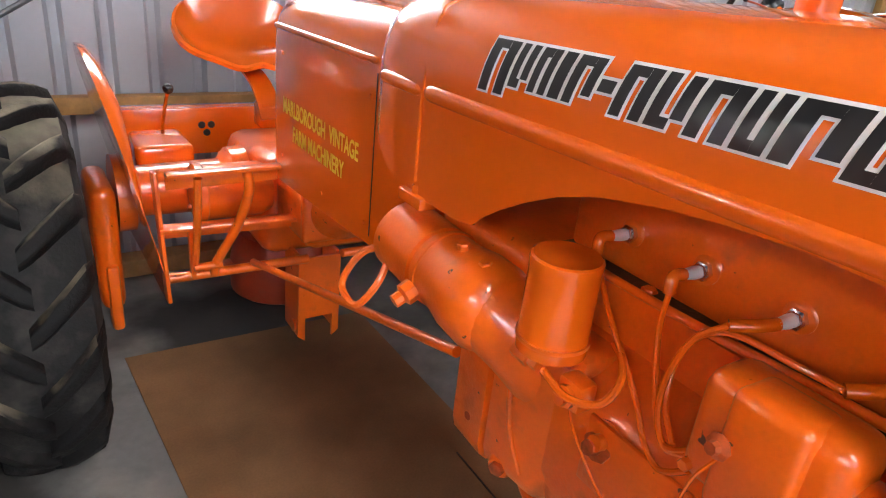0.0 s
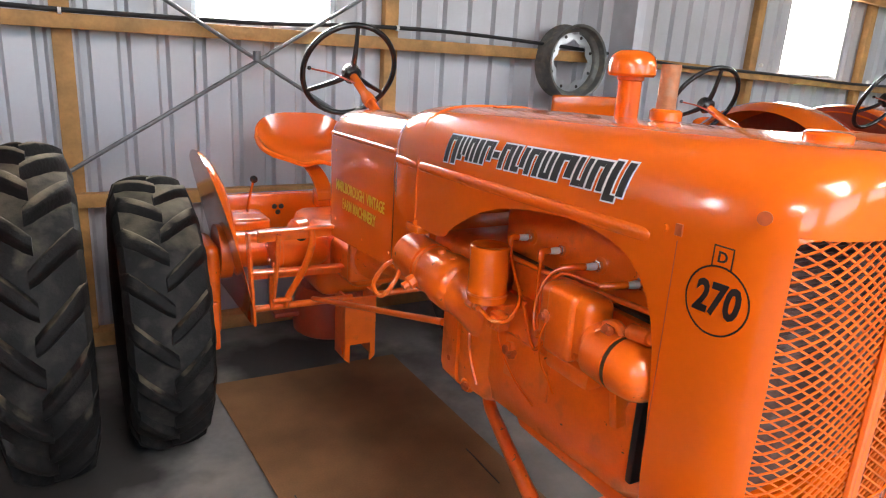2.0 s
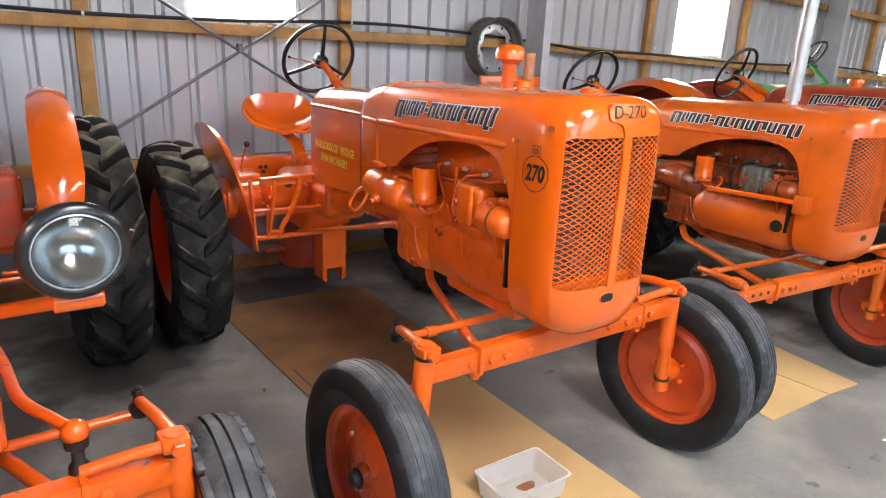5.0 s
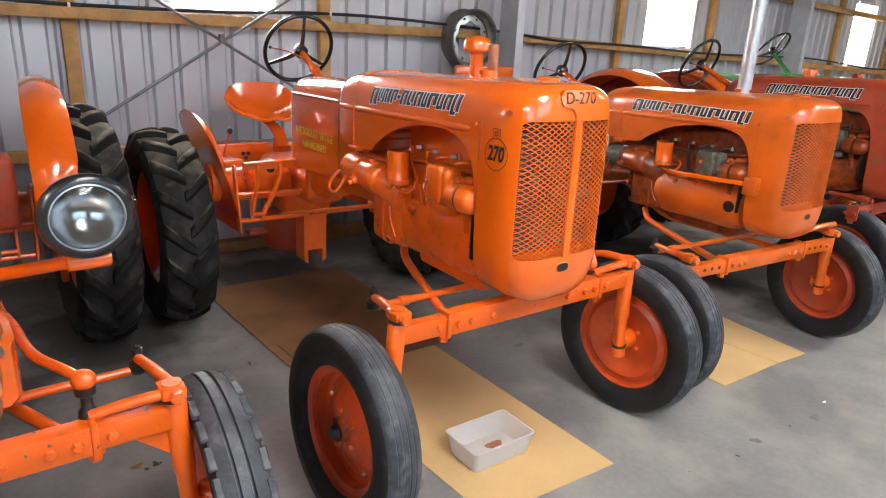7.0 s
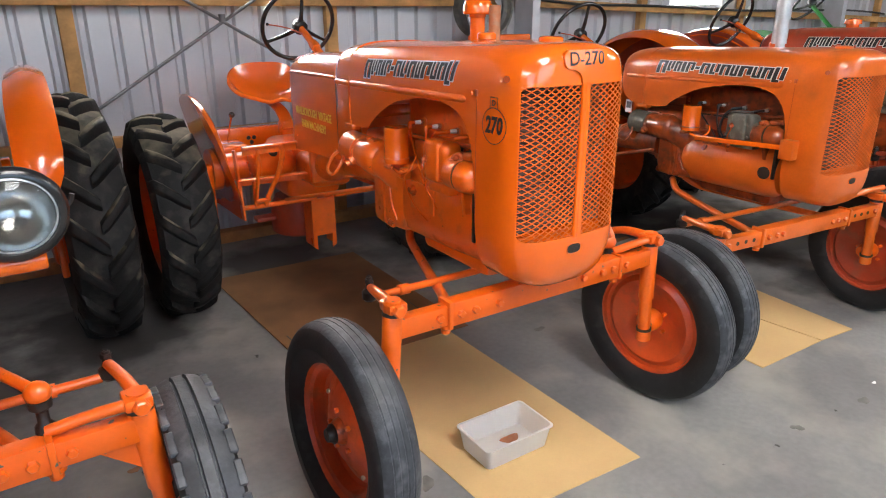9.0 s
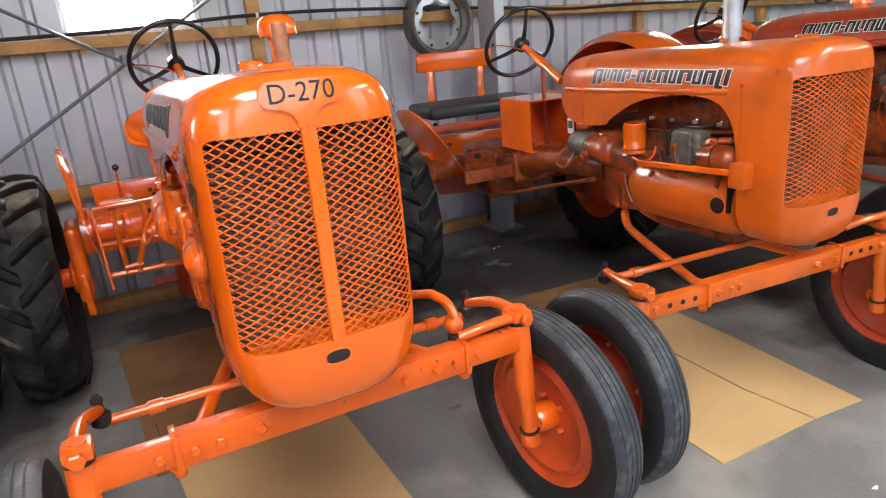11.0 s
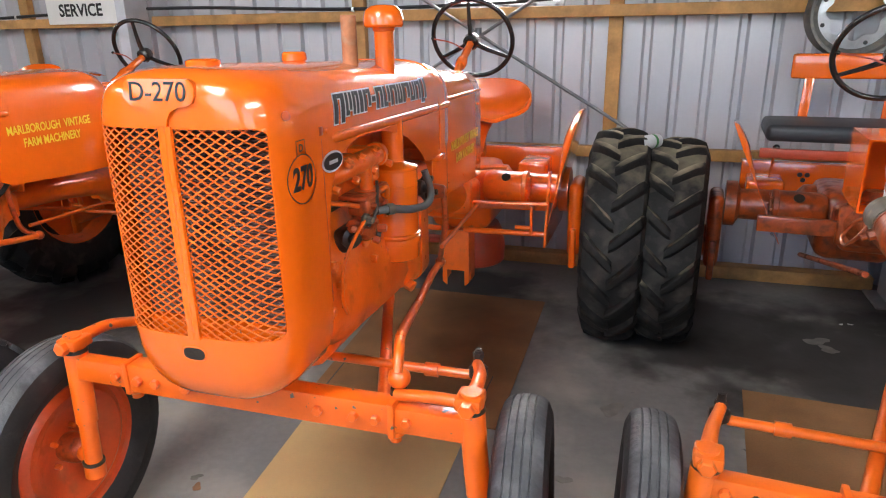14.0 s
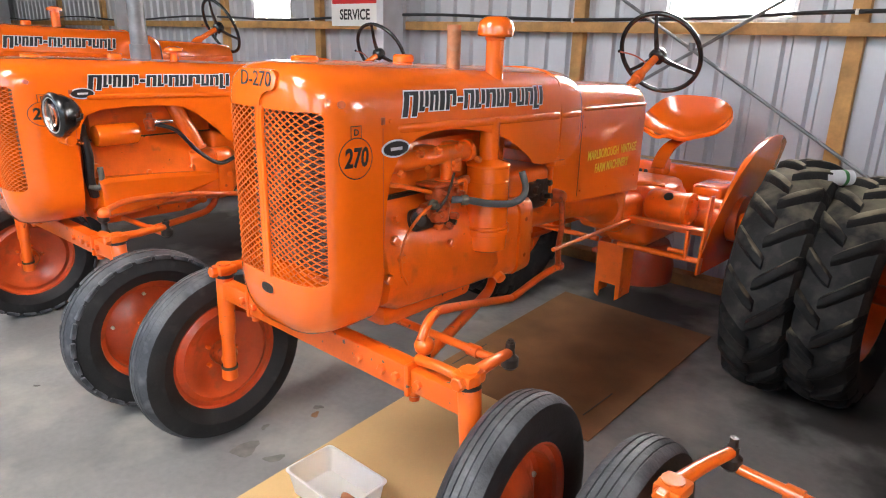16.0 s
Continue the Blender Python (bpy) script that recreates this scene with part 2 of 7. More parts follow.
def part(name, bm, material, parent, label="", angle=38):
    """One mesh object under a thing or a part."""
    ob = new(name, link_mesh(name, bm, material, angle) if isinstance(bm, bmesh.types.BMesh) else bm)
    ob.parent = parent
    if label:
        ob["label"] = label
    return ob


def thing(name, x=0, y=0, z=0, rz=0, label="", category="", group="", kind=""):
    ob = new(name)
    ob.empty_display_size = 0.1
    ob.matrix_basis = pose(x, y, z, 0, 0, rz)
    return tagged(ob, label, category, group, kind)


def solo(name, bm, material, label, category, group="", kind="", angle=38, m=None):
    """A thing that is one mesh."""
    ob = new(name, link_mesh(name, bm, material, angle))
    if m is not None:
        ob.matrix_basis = m
    return tagged(ob, label, category, group, kind)


def nb():
    return bmesh.new()


def box(bm, x0, x1, y0, y1, z0, z1, bevel=0.0, seg=2, m=None):
    vs = [bm.verts.new((x, y, z)) for x in (x0, x1) for y in (y0, y1) for z in (z0, z1)]
    fs = [bm.faces.new([vs[i] for i in q]) for q in ((0, 1, 3, 2), (4, 6, 7, 5), (0, 4, 5, 1), (2, 3, 7, 6), (0, 2, 6, 4), (1, 5, 7, 3))]
    if bevel:
        edges = list({e for f in fs for e in f.edges})
        out = bmesh.ops.bevel(bm, geom=edges, offset=bevel, segments=seg, affect="EDGES", profile=0.5)
        vs = list({v for f in out["faces"] for v in f.verts} | {v for v in vs if v.is_valid})
    if m is not None:
        bmesh.ops.transform(bm, matrix=m, verts=vs)
    return bm


def frame_of(d):
    d = Vector(d).normalized()
    a = Vector((0, 0, 1)) if abs(d.z) < 0.9 else Vector((0, 1, 0))
    u = d.cross(a).normalized()
    return u, d.cross(u).normalized()


def rings(bm, loops, closed=True, cap0=True, cap1=True):
    """Skin between loops of points."""
    rows = [[bm.verts.new(p) for p in lp] for lp in loops]
    n = len(rows[0])
    for a, b in zip(rows, rows[1:]):
        for i in range(n if closed else n - 1):
            j = (i + 1) % n
            bm.faces.new((a[i], a[j], b[j], b[i]))
    if closed and cap0:
        bm.faces.new(rows[0])
    if closed and cap1:
        bm.faces.new(rows[-1][::-1])
    return rows


def lathe(bm, o, d, profile, n=24, cap0=True, cap1=True):
    """profile: (distance along d, radius)."""
    o, d = Vector(o), Vector(d).normalized()
    u, v = frame_of(d)
    loops = []
    for a, r in profile:
        loops.append([o + d * a + (u * math.cos(2 * math.pi * i / n) + v * math.sin(2 * math.pi * i / n)) * max(r, 0.0003) for i in range(n)])
    rings(bm, loops, True, cap0, cap1)
    return bm


def cyl(bm, p0, p1, r, r2=None, n=20, bevel=0.0):
    p0, p1 = Vector(p0), Vector(p1)
    r2 = r if r2 is None else r2
    length = (p1 - p0).length
    b = bevel
    prof = [(0, r - b), (b, r), (length - b, r2), (length, r2 - b)] if b else [(0, r), (length, r2)]
    return lathe(bm, p0, p1 - p0, prof, n)


def spline(pts, k=6):
    pts = [Vector(p) for p in pts]
    if len(pts) < 3:
        return pts
    out = []
    ext = [2 * pts[0] - pts[1]] + pts + [2 * pts[-1] - pts[-2]]
    for i in range(1, len(ext) - 2):
        p0, p1, p2, p3 = ext[i - 1:i + 3]
        for s in range(k):
            t = s / k
            out.append(0.5 * (2 * p1 + (p2 - p0) * t + (2 * p0 - 5 * p1 + 4 * p2 - p3) * t * t + (3 * p1 - p0 - 3 * p2 + p3) * t ** 3))
    out.append(pts[-1])
    return out


def tube(bm, pts, r, n=10, k=6, r2=None):
    pts = spline(pts, k)
    loops = []
    u = None
    for i, p in enumerate(pts):
        d = (pts[min(i + 1, len(pts) - 1)] - pts[max(i - 1, 0)]).normalized()
        u = frame_of(d)[0] if u is None else (u - d * u.dot(d)).normalized()
        v = d.cross(u)
        rr = r if r2 is None else r + (r2 - r) * i / (len(pts) - 1)
        loops.append([p + (u * math.cos(2 * math.pi * a / n) + v * math.sin(2 * math.pi * a / n)) * rr for a in range(n)])
    rings(bm, loops)
    return bm


def bar(bm, p0, p1, w, h, up=(0, 0, 1), bevel=0.003):
    """A square-section bar from p0 to p1, w across, h along up."""
    p0, p1 = Vector(p0), Vector(p1)
    d = (p1 - p0).normalized()
    s = d.cross(Vector(up)).normalized()
    m = Matrix((( *s, 0), (*d, 0), (*s.cross(d), 0), (0, 0, 0, 1))).transposed()
    m.translation = p0
    return box(bm, -w / 2, w / 2, 0, (p1 - p0).length, -h / 2, h / 2, bevel, 2, m)


def slab(bm, outline, thick, m, bevel=0.0):
    """A plate: a flat outline (x, y), thick along z, put in place by m."""
    a = [bm.verts.new((x, y, 0)) for x, y in outline]
    b = [bm.verts.new((x, y, thick)) for x, y in outline]
    bm.faces.new(a[::-1])
    bm.faces.new(b)
    n = len(a)
    for i in range(n):
        bm.faces.new((a[i], a[(i + 1) % n], b[(i + 1) % n], b[i]))
    bmesh.ops.transform(bm, matrix=m, verts=a + b)
    return bm


def bolt(bm, p, d, r=0.011, h=0.01):
    return lathe(bm, Vector(p) - Vector(d).normalized() * 0.004, d, [(0, r), (h * 0.8 + 0.004, r), (h + 0.004, r * 0.8)], 6)


BOLTS = {}


def bolt_part(parent, p, d, r, h, material, name="bolt"):
    """One hexagon bolt head as a part; alike bolts share a mesh."""
    key = (round(r, 4), round(h, 4), material.name)
    if key not in BOLTS:
        BOLTS[key] = link_mesh("bolt", bolt(nb(), (0, 0, 0), (0, 0, 1), r, h), material)
    ob = part(name, BOLTS[key], None, parent)
    ob.matrix_basis = Matrix.Translation(p) @ Vector(d).to_track_quat("Z", "Y").to_matrix().to_4x4()
    return ob


def sphere(bm, c, r, sx=1, sy=1, sz=1, n=16):
    bmesh.ops.create_uvsphere(bm, u_segments=n, v_segments=max(6, n // 2), radius=r, matrix=Matrix.Translation(c) @ Matrix.Diagonal((sx, sy, sz, 1)))
    return bm


def text_bm(body, size, depth=0.001, shear=0.0, bold=0.0):
    """Built-in font as a bmesh in its own plane, centred."""
    cu = bpy.data.curves.new("lettering", "FONT")
    cu.body, cu.size, cu.extrude, cu.shear, cu.offset = body, size, depth / 2, shear, bold
    cu.align_x, cu.align_y = "CENTER", "CENTER"
    cu.resolution_u = 3
    ob = new("lettering", cu)
    dg = bpy.context.evaluated_depsgraph_get()
    me = bpy.data.meshes.new_from_object(ob.evaluated_get(dg))
    bm = nb()
    bm.from_mesh(me)
    bpy.data.objects.remove(ob)
    bpy.data.curves.remove(cu)
    bpy.data.meshes.remove(me)
    return bm


def islands(bm):
    """The loose pieces of a mesh, each as a mesh of its own."""
    left, out = set(bm.verts), []
    while left:
        todo, seen = [left.pop()], set()
        while todo:
            v = todo.pop()
            seen.add(v)
            for e in v.link_edges:
                o = e.other_vert(v)
                if o in left:
                    left.discard(o)
                    todo.append(o)
        nb_ = nb()
        table = {v: nb_.verts.new(v.co) for v in seen}
        for f in {f for v in seen for f in v.link_faces}:
            nb_.faces.new([table[v] for v in f.verts])
        out.append(nb_)
    bm.free()
    out.sort(key=lambda b: min(v.co.length for v in b.verts))
    return out


def thicken(bm, t):
    """Give an open sheet a thickness t, inwards."""
    bmesh.ops.dissolve_degenerate(bm, dist=1e-5, edges=bm.edges[:])
    bmesh.ops.recalc_face_normals(bm, faces=bm.faces)
    bm.normal_update()
    faces = bm.faces[:]
    inner = {v: bm.verts.new(v.co - v.normal * t) for v in bm.verts[:]}
    rim = [e for e in bm.edges if len(e.link_faces) == 1]
    for f in faces:
        bm.faces.new([inner[v] for v in reversed(f.verts)])
    for e in rim:
        a, b = e.verts
        bm.faces.new((a, b, inner[b], inner[a]))


def sign_of(v):
    return -1 if v < 0 else 1


# ---- the shed ----
WALL_Y, ROOF_Z = 3.27, 3.9
X0, X1, FRONT = -14.0, 17.0, -5.6

bm = nb()
NX, NY = 90, 34
grid_v = [[bm.verts.new((-60 + 120 * i / NX, -40 + 60 * j / NY, 0)) for j in range(NY + 1)] for i in range(NX + 1)]
for i in range(NX):
    for j in range(NY):
        bm.faces.new((grid_v[i][j], grid_v[i + 1][j], grid_v[i + 1][j + 1], grid_v[i][j + 1]))
solo("floor", bm, CONCRETE, "grey worn concrete shed floor with stains and shade in its colour", "floor", kind="structure")

WINDOWS = [(-5.39, -4.66), (-0.455, 0.365), (4.67, 5.58), (9.6, 10.4)]
WIN_H = 0.96


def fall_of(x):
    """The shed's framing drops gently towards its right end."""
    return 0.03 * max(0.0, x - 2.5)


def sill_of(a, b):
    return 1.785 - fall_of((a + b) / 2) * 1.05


PITCH = 0.19


def rib_depth(x):
    b = x % PITCH
    for (xa, da), (xb, db) in zip(((0.0, 0), (0.118, 0), (0.136, 0.03), (0.168, 0.03), (0.186, 0)), ((0.118, 0), (0.136, 0.03), (0.168, 0.03), (0.186, 0), (0.19, 0))):
        if xa <= b <= xb:
            return da + (db - da) * (b - xa) / (xb - xa)
    return 0.0


def sheet_profile(x0, x1):
    """Inside face of trapezoid sheeting: wide pans with narrow ribs standing away."""
    xs_ = {x0, x1}
    i = math.floor(x0 / PITCH) - 1
    while i * PITCH < x1 + PITCH:
        xs_ |= {i * PITCH + d for d in (0.0, 0.118, 0.136, 0.168, 0.186) if x0 < i * PITCH + d < x1}
        i += 1
    return [(x, rib_depth(x)) for x in sorted(xs_)]


wall_back = thing("wall_back", 0, WALL_Y, 0, label="ribbed zinc sheet shed wall on timber framing", category="wall", kind="structure")


def wall_sheet(x0, x1, z0, z1):
    bm = nb()
    pr = sheet_profile(x0, x1 + 0.004)
    loop = lambda k: [(x, dy, (z0, z1)[k]) for x, dy in pr] + [(x, dy + 0.004, (z0, z1)[k]) for x, dy in reversed(pr)]
    rings(bm, [loop(0), loop(1)])
    part("wall_sheet", bm, SHEET, wall_back, angle=20)


edges_x = [X0]
for a, b in WINDOWS:
    n = max(1, round((a - edges_x[-1]) / 0.76))
    base_x = edges_x[-1]
    edges_x += [base_x + (a - base_x) * k / n for k in range(1, n + 1)] + [b]
n = round((X1 - edges_x[-1]) / 0.76)
base_x = edges_x[-1]
edges_x += [base_x + (X1 - base_x) * k / n for k in range(1, n + 1)]
for a, b in zip(edges_x, edges_x[1:]):
    if any(abs(a - w[0]) < 1e-6 for w in WINDOWS):
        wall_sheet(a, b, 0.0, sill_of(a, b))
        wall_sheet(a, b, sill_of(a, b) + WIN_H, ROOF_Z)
    else:
        wall_sheet(a, b, 0.0, ROOF_Z)

for k, (a, b) in enumerate(WINDOWS):
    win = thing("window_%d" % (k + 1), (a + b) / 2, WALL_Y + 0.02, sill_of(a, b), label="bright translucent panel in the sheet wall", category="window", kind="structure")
    w = (b - a) / 2
    bm = nb()
    box(bm, -w, w, 0, 0.006, 0.02, WIN_H - 0.02)
    pane = part("pane", bm, PANE, win)
    pane.visible_shadow = False
    bm = nb()
    for q in ((-w, -w + 0.03, 0, 0.02), (w - 0.03, w, 0, 0.02)):
        box(bm, q[0], q[1], -0.01, 0.03, 0, WIN_H)
    box(bm, -w + 0.03, w - 0.03, -0.01, 0.03, 0, 0.02)
    box(bm, -w + 0.03, w - 0.03, -0.01, 0.03, WIN_H - 0.02, WIN_H)
    part("window_frame", bm, GALV, win)
    bm = nb()
    box(bm, -w - 0.5, w + 0.5, 0.5, 0.51, -0.6, WIN_H + 0.6)
    ob = new("backdrop", link_mesh("backdrop", bm, SKYGLOW))
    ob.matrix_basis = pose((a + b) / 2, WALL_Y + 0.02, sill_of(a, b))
    tagged(ob, "overcast bright sky outside the window", "backdrop", kind="structure")

# timber framing
COLUMNS = [-13.2, -8.1, -2.85, 2.47, 7.53, 12.6]
POSTS = [-11.0, -9.3, -5.9, -4.12, -1.08, 0.71, 4.2, 5.89, 9.1, 10.9, 14.5, 16.2]


def timber(name, x0, x1, y0, y1, z0, z1, label):
    bm = nb()
    box(bm, x0, x1, y0, y1, z0, z1, 0.004)
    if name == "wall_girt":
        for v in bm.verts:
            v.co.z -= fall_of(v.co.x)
    return solo(name, bm, TIMBER, label, "beam", kind="structure")


for x in POSTS:
    timber("wall_post", x - 0.045, x + 0.045, 3.2, 3.266, 0.09, ROOF_Z, "pine timber wall post")
spans = sorted(COLUMNS)
for a, b in zip([X0] + spans, spans + [X1]):
    timber("wall_girt", a + 0.06, b - 0.06, 3.13, 3.197, 1.695, 1.767, "horizontal pine wall girt")
    timber("wall_girt", a + 0.06, b - 0.06, 3.13, 3.197, 0.80, 0.872, "horizontal pine wall girt")
    timber("bottom_plate", a + 0.06, b - 0.06, 3.15, 3.262, 0.0, 0.085, "pine bottom plate along the wall")
    timber("wall_girt", a + 0.06, b - 0.06, 3.13, 3.197, 2.5, 2.57, "horizontal pine wall girt")
for x in COLUMNS:
    col_t = thing("steel_column", x, 2.97, 0, label="galvanised steel portal column against the wall", category="column", kind="structure")
    bm = nb()
    box(bm, -0.042, -0.035, -0.09, 0.15, 0, ROOF_Z)
    box(bm, 0.035, 0.042, -0.09, 0.15, 0, ROOF_Z)
    box(bm, -0.035, 0.035, -0.09, -0.082, 0, ROOF_Z)
    part("column_section", bm, ZINCPALE, col_t)
    bm = nb()
    box(bm, -0.12, 0.12, -0.13, 0.17, 0.0, 0.012)
    part("base_plate", bm, GALV, col_t)

bm = nb()
cyl(bm, (-1.10, 3.06, 1.01), (0.73, 3.09, 2.13), 0.011, n=8)
solo("brace_rod", bm, DARKSTEEL, "thin galvanised diagonal wall brace rod", "rod", kind="structure")
bm = nb()
cyl(bm, (-1.08, 3.09, 2.145), (0.98, 3.04, 0.92), 0.011, n=8)
solo("brace_rod", bm, DARKSTEEL, "thin galvanised diagonal wall brace rod", "rod", kind="structure")
bm = nb()
lathe(bm, (-0.16, 3.055, 1.592), (0, 0, 1), [(0, 0.022), (0.05, 0.022)], 12)
solo("brace_clamp", bm, DARKSTEEL, "small steel clamp where the rods cross", "clamp", kind="structure")

# cable along the girt
rnd = random.Random(4)
pts = []
x = X0 + 0.2
while x < X1:
    sag = 0.025 * math.sin(x * 1.7) + rnd.uniform(-0.006, 0.006)
    if 2.4 < x < 6.5:
        sag -= 0.07 * math.sin((x - 2.4) / 4.1 * math.pi)
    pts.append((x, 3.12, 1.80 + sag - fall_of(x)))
    x += 0.55
bm = nb()
tube(bm, pts, 0.012, 8, 4)
solo("cable", bm, CABLE, "black power cable clipped along the girt", "cable")
for x in POSTS:
    bm = nb()
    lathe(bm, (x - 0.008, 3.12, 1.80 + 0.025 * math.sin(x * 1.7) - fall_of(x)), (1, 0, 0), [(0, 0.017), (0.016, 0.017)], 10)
    solo("cable_clip", bm, WHITEPAINT, "small white cable clip on the wall post", "clip", group="cable clips")

# the rest of the shell: unseen and assumed, bounding the daylight
bm = nb()
box(bm, X0 - 0.1, X0, FRONT, WALL_Y + 0.1, 0, ROOF_Z)
solo("wall_west", bm, ROOFING, "unseen plain sheet end wall closing the shed", "wall", kind="structure")
bm = nb()
box(bm, X1, X1 + 0.1, FRONT, WALL_Y + 0.1, 0, ROOF_Z)
solo("wall_east", bm, ROOFING, "unseen plain sheet end wall closing the shed", "wall", kind="structure")
bm = nb()
# unseen roof panels, placed by the brightness they give below
SKYLIGHTS = [(-6.3 + 5.2 * k, -5.0 + 5.2 * k) for k in range(4)]
SKY_Y0, SKY_Y1 = -5.2, -1.5
xs = [X0 - 0.1]
for a, b in sorted(SKYLIGHTS):
    box(bm, xs[-1], a, FRONT, WALL_Y + 0.1, ROOF_Z, ROOF_Z + 0.05)
    box(bm, a, b, FRONT, SKY_Y0, ROOF_Z, ROOF_Z + 0.05)
    box(bm, a, b, SKY_Y1, WALL_Y + 0.1, ROOF_Z, ROOF_Z + 0.05)
    xs.append(b)
box(bm, xs[-1], X1 + 0.1, FRONT, WALL_Y + 0.1, ROOF_Z, ROOF_Z + 0.05)
solo("ceiling", bm, ROOFING, "unseen sheet metal shed roof with openings for added roof lights", "ceiling", kind="structure")
for a, b in SKYLIGHTS:
    bm = nb()
    box(bm, a, b, SKY_Y0, SKY_Y1, ROOF_Z + 0.03, ROOF_Z + 0.034)
    solo("skylight", bm, SKYLIT, "unseen glowing roof panel added to light the shed", "skylight", kind="structure")
# unseen front wall; its openings are sized to shape the light
PANELS = [(-6.6, -3.4), (-2.1, 1.9), (3.2, 6.4)]
SILL, HEAD = 1.85, 3.6
bm = nb()
xa = X0
for a, b in PANELS:
    box(bm, xa, a, FRONT - 0.06, FRONT, SILL, HEAD)
    xa = b
box(bm, xa, X1, FRONT - 0.06, FRONT, SILL, HEAD)
box(bm, X0, X1, FRONT - 0.06, FRONT, 0, SILL)
box(bm, X0, X1, FRONT - 0.06, FRONT, HEAD, ROOF_Z)
solo("wall_front", bm, ROOFING, "unseen sheet front wall with wide high openings that shape the light", "wall", kind="structure")


# ---- wheels ----
def rear_tyre_mesh(R=0.6, W=0.3, rim=0.335, worn=1.0):
    bm = nb()
    base = R - 0.046
    prof = [(-0.30 * W, rim - 0.004), (-0.36 * W, rim + 0.01), (-0.46 * W, rim + 0.06), (-0.5 * W, rim + 0.12), (-0.485 * W, base - 0.065), (-0.43 * W, base - 0.03),
            (-0.3 * W, base - 0.012), (-0.1 * W, base), (0.1 * W, base), (0.3 * W, base - 0.012), (0.43 * W, base - 0.03), (0.485 * W, base - 0.065),
            (0.5 * W, rim + 0.12), (0.46 * W, rim + 0.06), (0.36 * W, rim + 0.01), (0.30 * W, rim - 0.004)]
    n = 64
    loops = []
    for k in range(n):
        a = 2 * math.pi * k / n
        loops.append([(x, -math.cos(a) * r, math.sin(a) * r) for x, r in prof])
    loops.append(loops[0])
    rings(bm, loops, True, False, False)

    def crown(x):
        q = abs(x) / (0.5 * W)
        for (xa, ra), (xb, rb) in zip(prof[7:], prof[8:]):
            if xa <= abs(x) <= xb:
                return ra + (rb - ra) * (abs(x) - xa) / (xb - xa)
        return base
    lug_meshes = []
    for side in (-1, 1):
        lb = nb()
        rows_l = []
        for q7 in range(7):
            q = q7 / 6
            x = side * (-0.03 * W + q * 0.53 * W)
            a = 0.27 * q ** 1.1
            r = crown(x) if abs(x) < 0.485 * W else base - 0.07
            if q7 == 6:
                x, r = side * 0.5 * W, base - 0.085
            hgt = (0.036, 0.042, 0.044, 0.044, 0.043, 0.042, 0.018)[q7] * worn
            wid = (0.056, 0.07, 0.074, 0.076, 0.08, 0.086, 0.09)[q7] / R
            rows_l.append([(x, -math.cos(a + da * wid / 2) * (r + hh), math.sin(a + da * wid / 2) * (r + hh)) for da, hh in ((-1.15, -0.004), (-0.84, hgt * 0.6), (-0.66, hgt * 0.93), (-0.42, hgt), (0.42, hgt), (0.66, hgt * 0.93), (0.84, hgt * 0.6), (1.15, -0.004))])
        rings(lb, rows_l, True)
        lug_meshes.append(link_mesh("lug", lb, LUGRUBBER, 55))
    return link_mesh("tyre", bm, RUBBER, 30), lug_meshes


def rear_rim_mesh(rim=0.335, W=0.3, material=None):
    bm = nb()
    n = 40
    prof = [(-0.32 * W, rim + 0.012), (-0.3 * W, rim - 0.008), (-0.12 * W, rim - 0.03), (0.0, rim - 0.05), (0.02, 0.2), (0.05, 0.12), (0.05, 0.0),
            (0.042, 0.0), (0.042, 0.12), (0.008, 0.2), (-0.01, rim - 0.055), (0.12 * W, rim - 0.03), (0.3 * W, rim - 0.008), (0.32 * W, rim + 0.012), (0.3 * W, rim + 0.016), (0.12 * W, rim - 0.022), (-0.12 * W, rim - 0.022), (-0.3 * W, rim + 0.016)]
    loops = []
    for k in range(n):
        a = 2 * math.pi * k / n
        loops.append([(x, -math.cos(a) * max(r, 0.001), math.sin(a) * max(r, 0.001)) for x, r in prof])
    loops.append(loops[0])
    rings(bm, loops, True, False, False)
    return link_mesh("rim", bm, material or CAST, 40)


def front_tyre_mesh(R=0.372, W=0.128, rim=0.238, ribs=4, chunky=False, dep=0.006):
    bm = nb()
    prof = [(-0.28 * W, rim - 0.004), (-0.38 * W, rim + 0.012), (-0.5 * W, rim + 0.05), (-0.49 * W, R - 0.045), (-0.42 * W, R - 0.02)]
    edge = 0.36 * W
    step = 2 * edge / ribs
    dep = 0.012 if chunky else dep
    for k in range(ribs):
        a = -edge + k * step
        c = lambda x: -0.010 * (x / edge) ** 2
        prof += [(a + step * 0.10, R + c(a)), (a + step * 0.82, R + c(a + step))]
        if k < ribs - 1:
            prof += [(a + step * 0.9, R - dep + c(a + step)), (a + step * 1.02, R - dep + c(a + step))]
    prof += [(0.42 * W, R - 0.02), (0.49 * W, R - 0.045), (0.5 * W, rim + 0.05), (0.38 * W, rim + 0.012), (0.28 * W, rim - 0.004)]
    n = 56
    loops = []
    for k in range(n):
        a = 2 * math.pi * k / n
        loops.append([(x, -math.cos(a) * r, math.sin(a) * r) for x, r in prof])
    loops.append(loops[0])
    rings(bm, loops, True, False, False)
    me = link_mesh("tyre", bm, RUBBER_F, 26)
    me.materials.append(SIDEWALL)
    for p in me.polygons:
        if math.hypot(p.center.y, p.center.z) < R - 0.022:
            p.material_index = 1
    return me


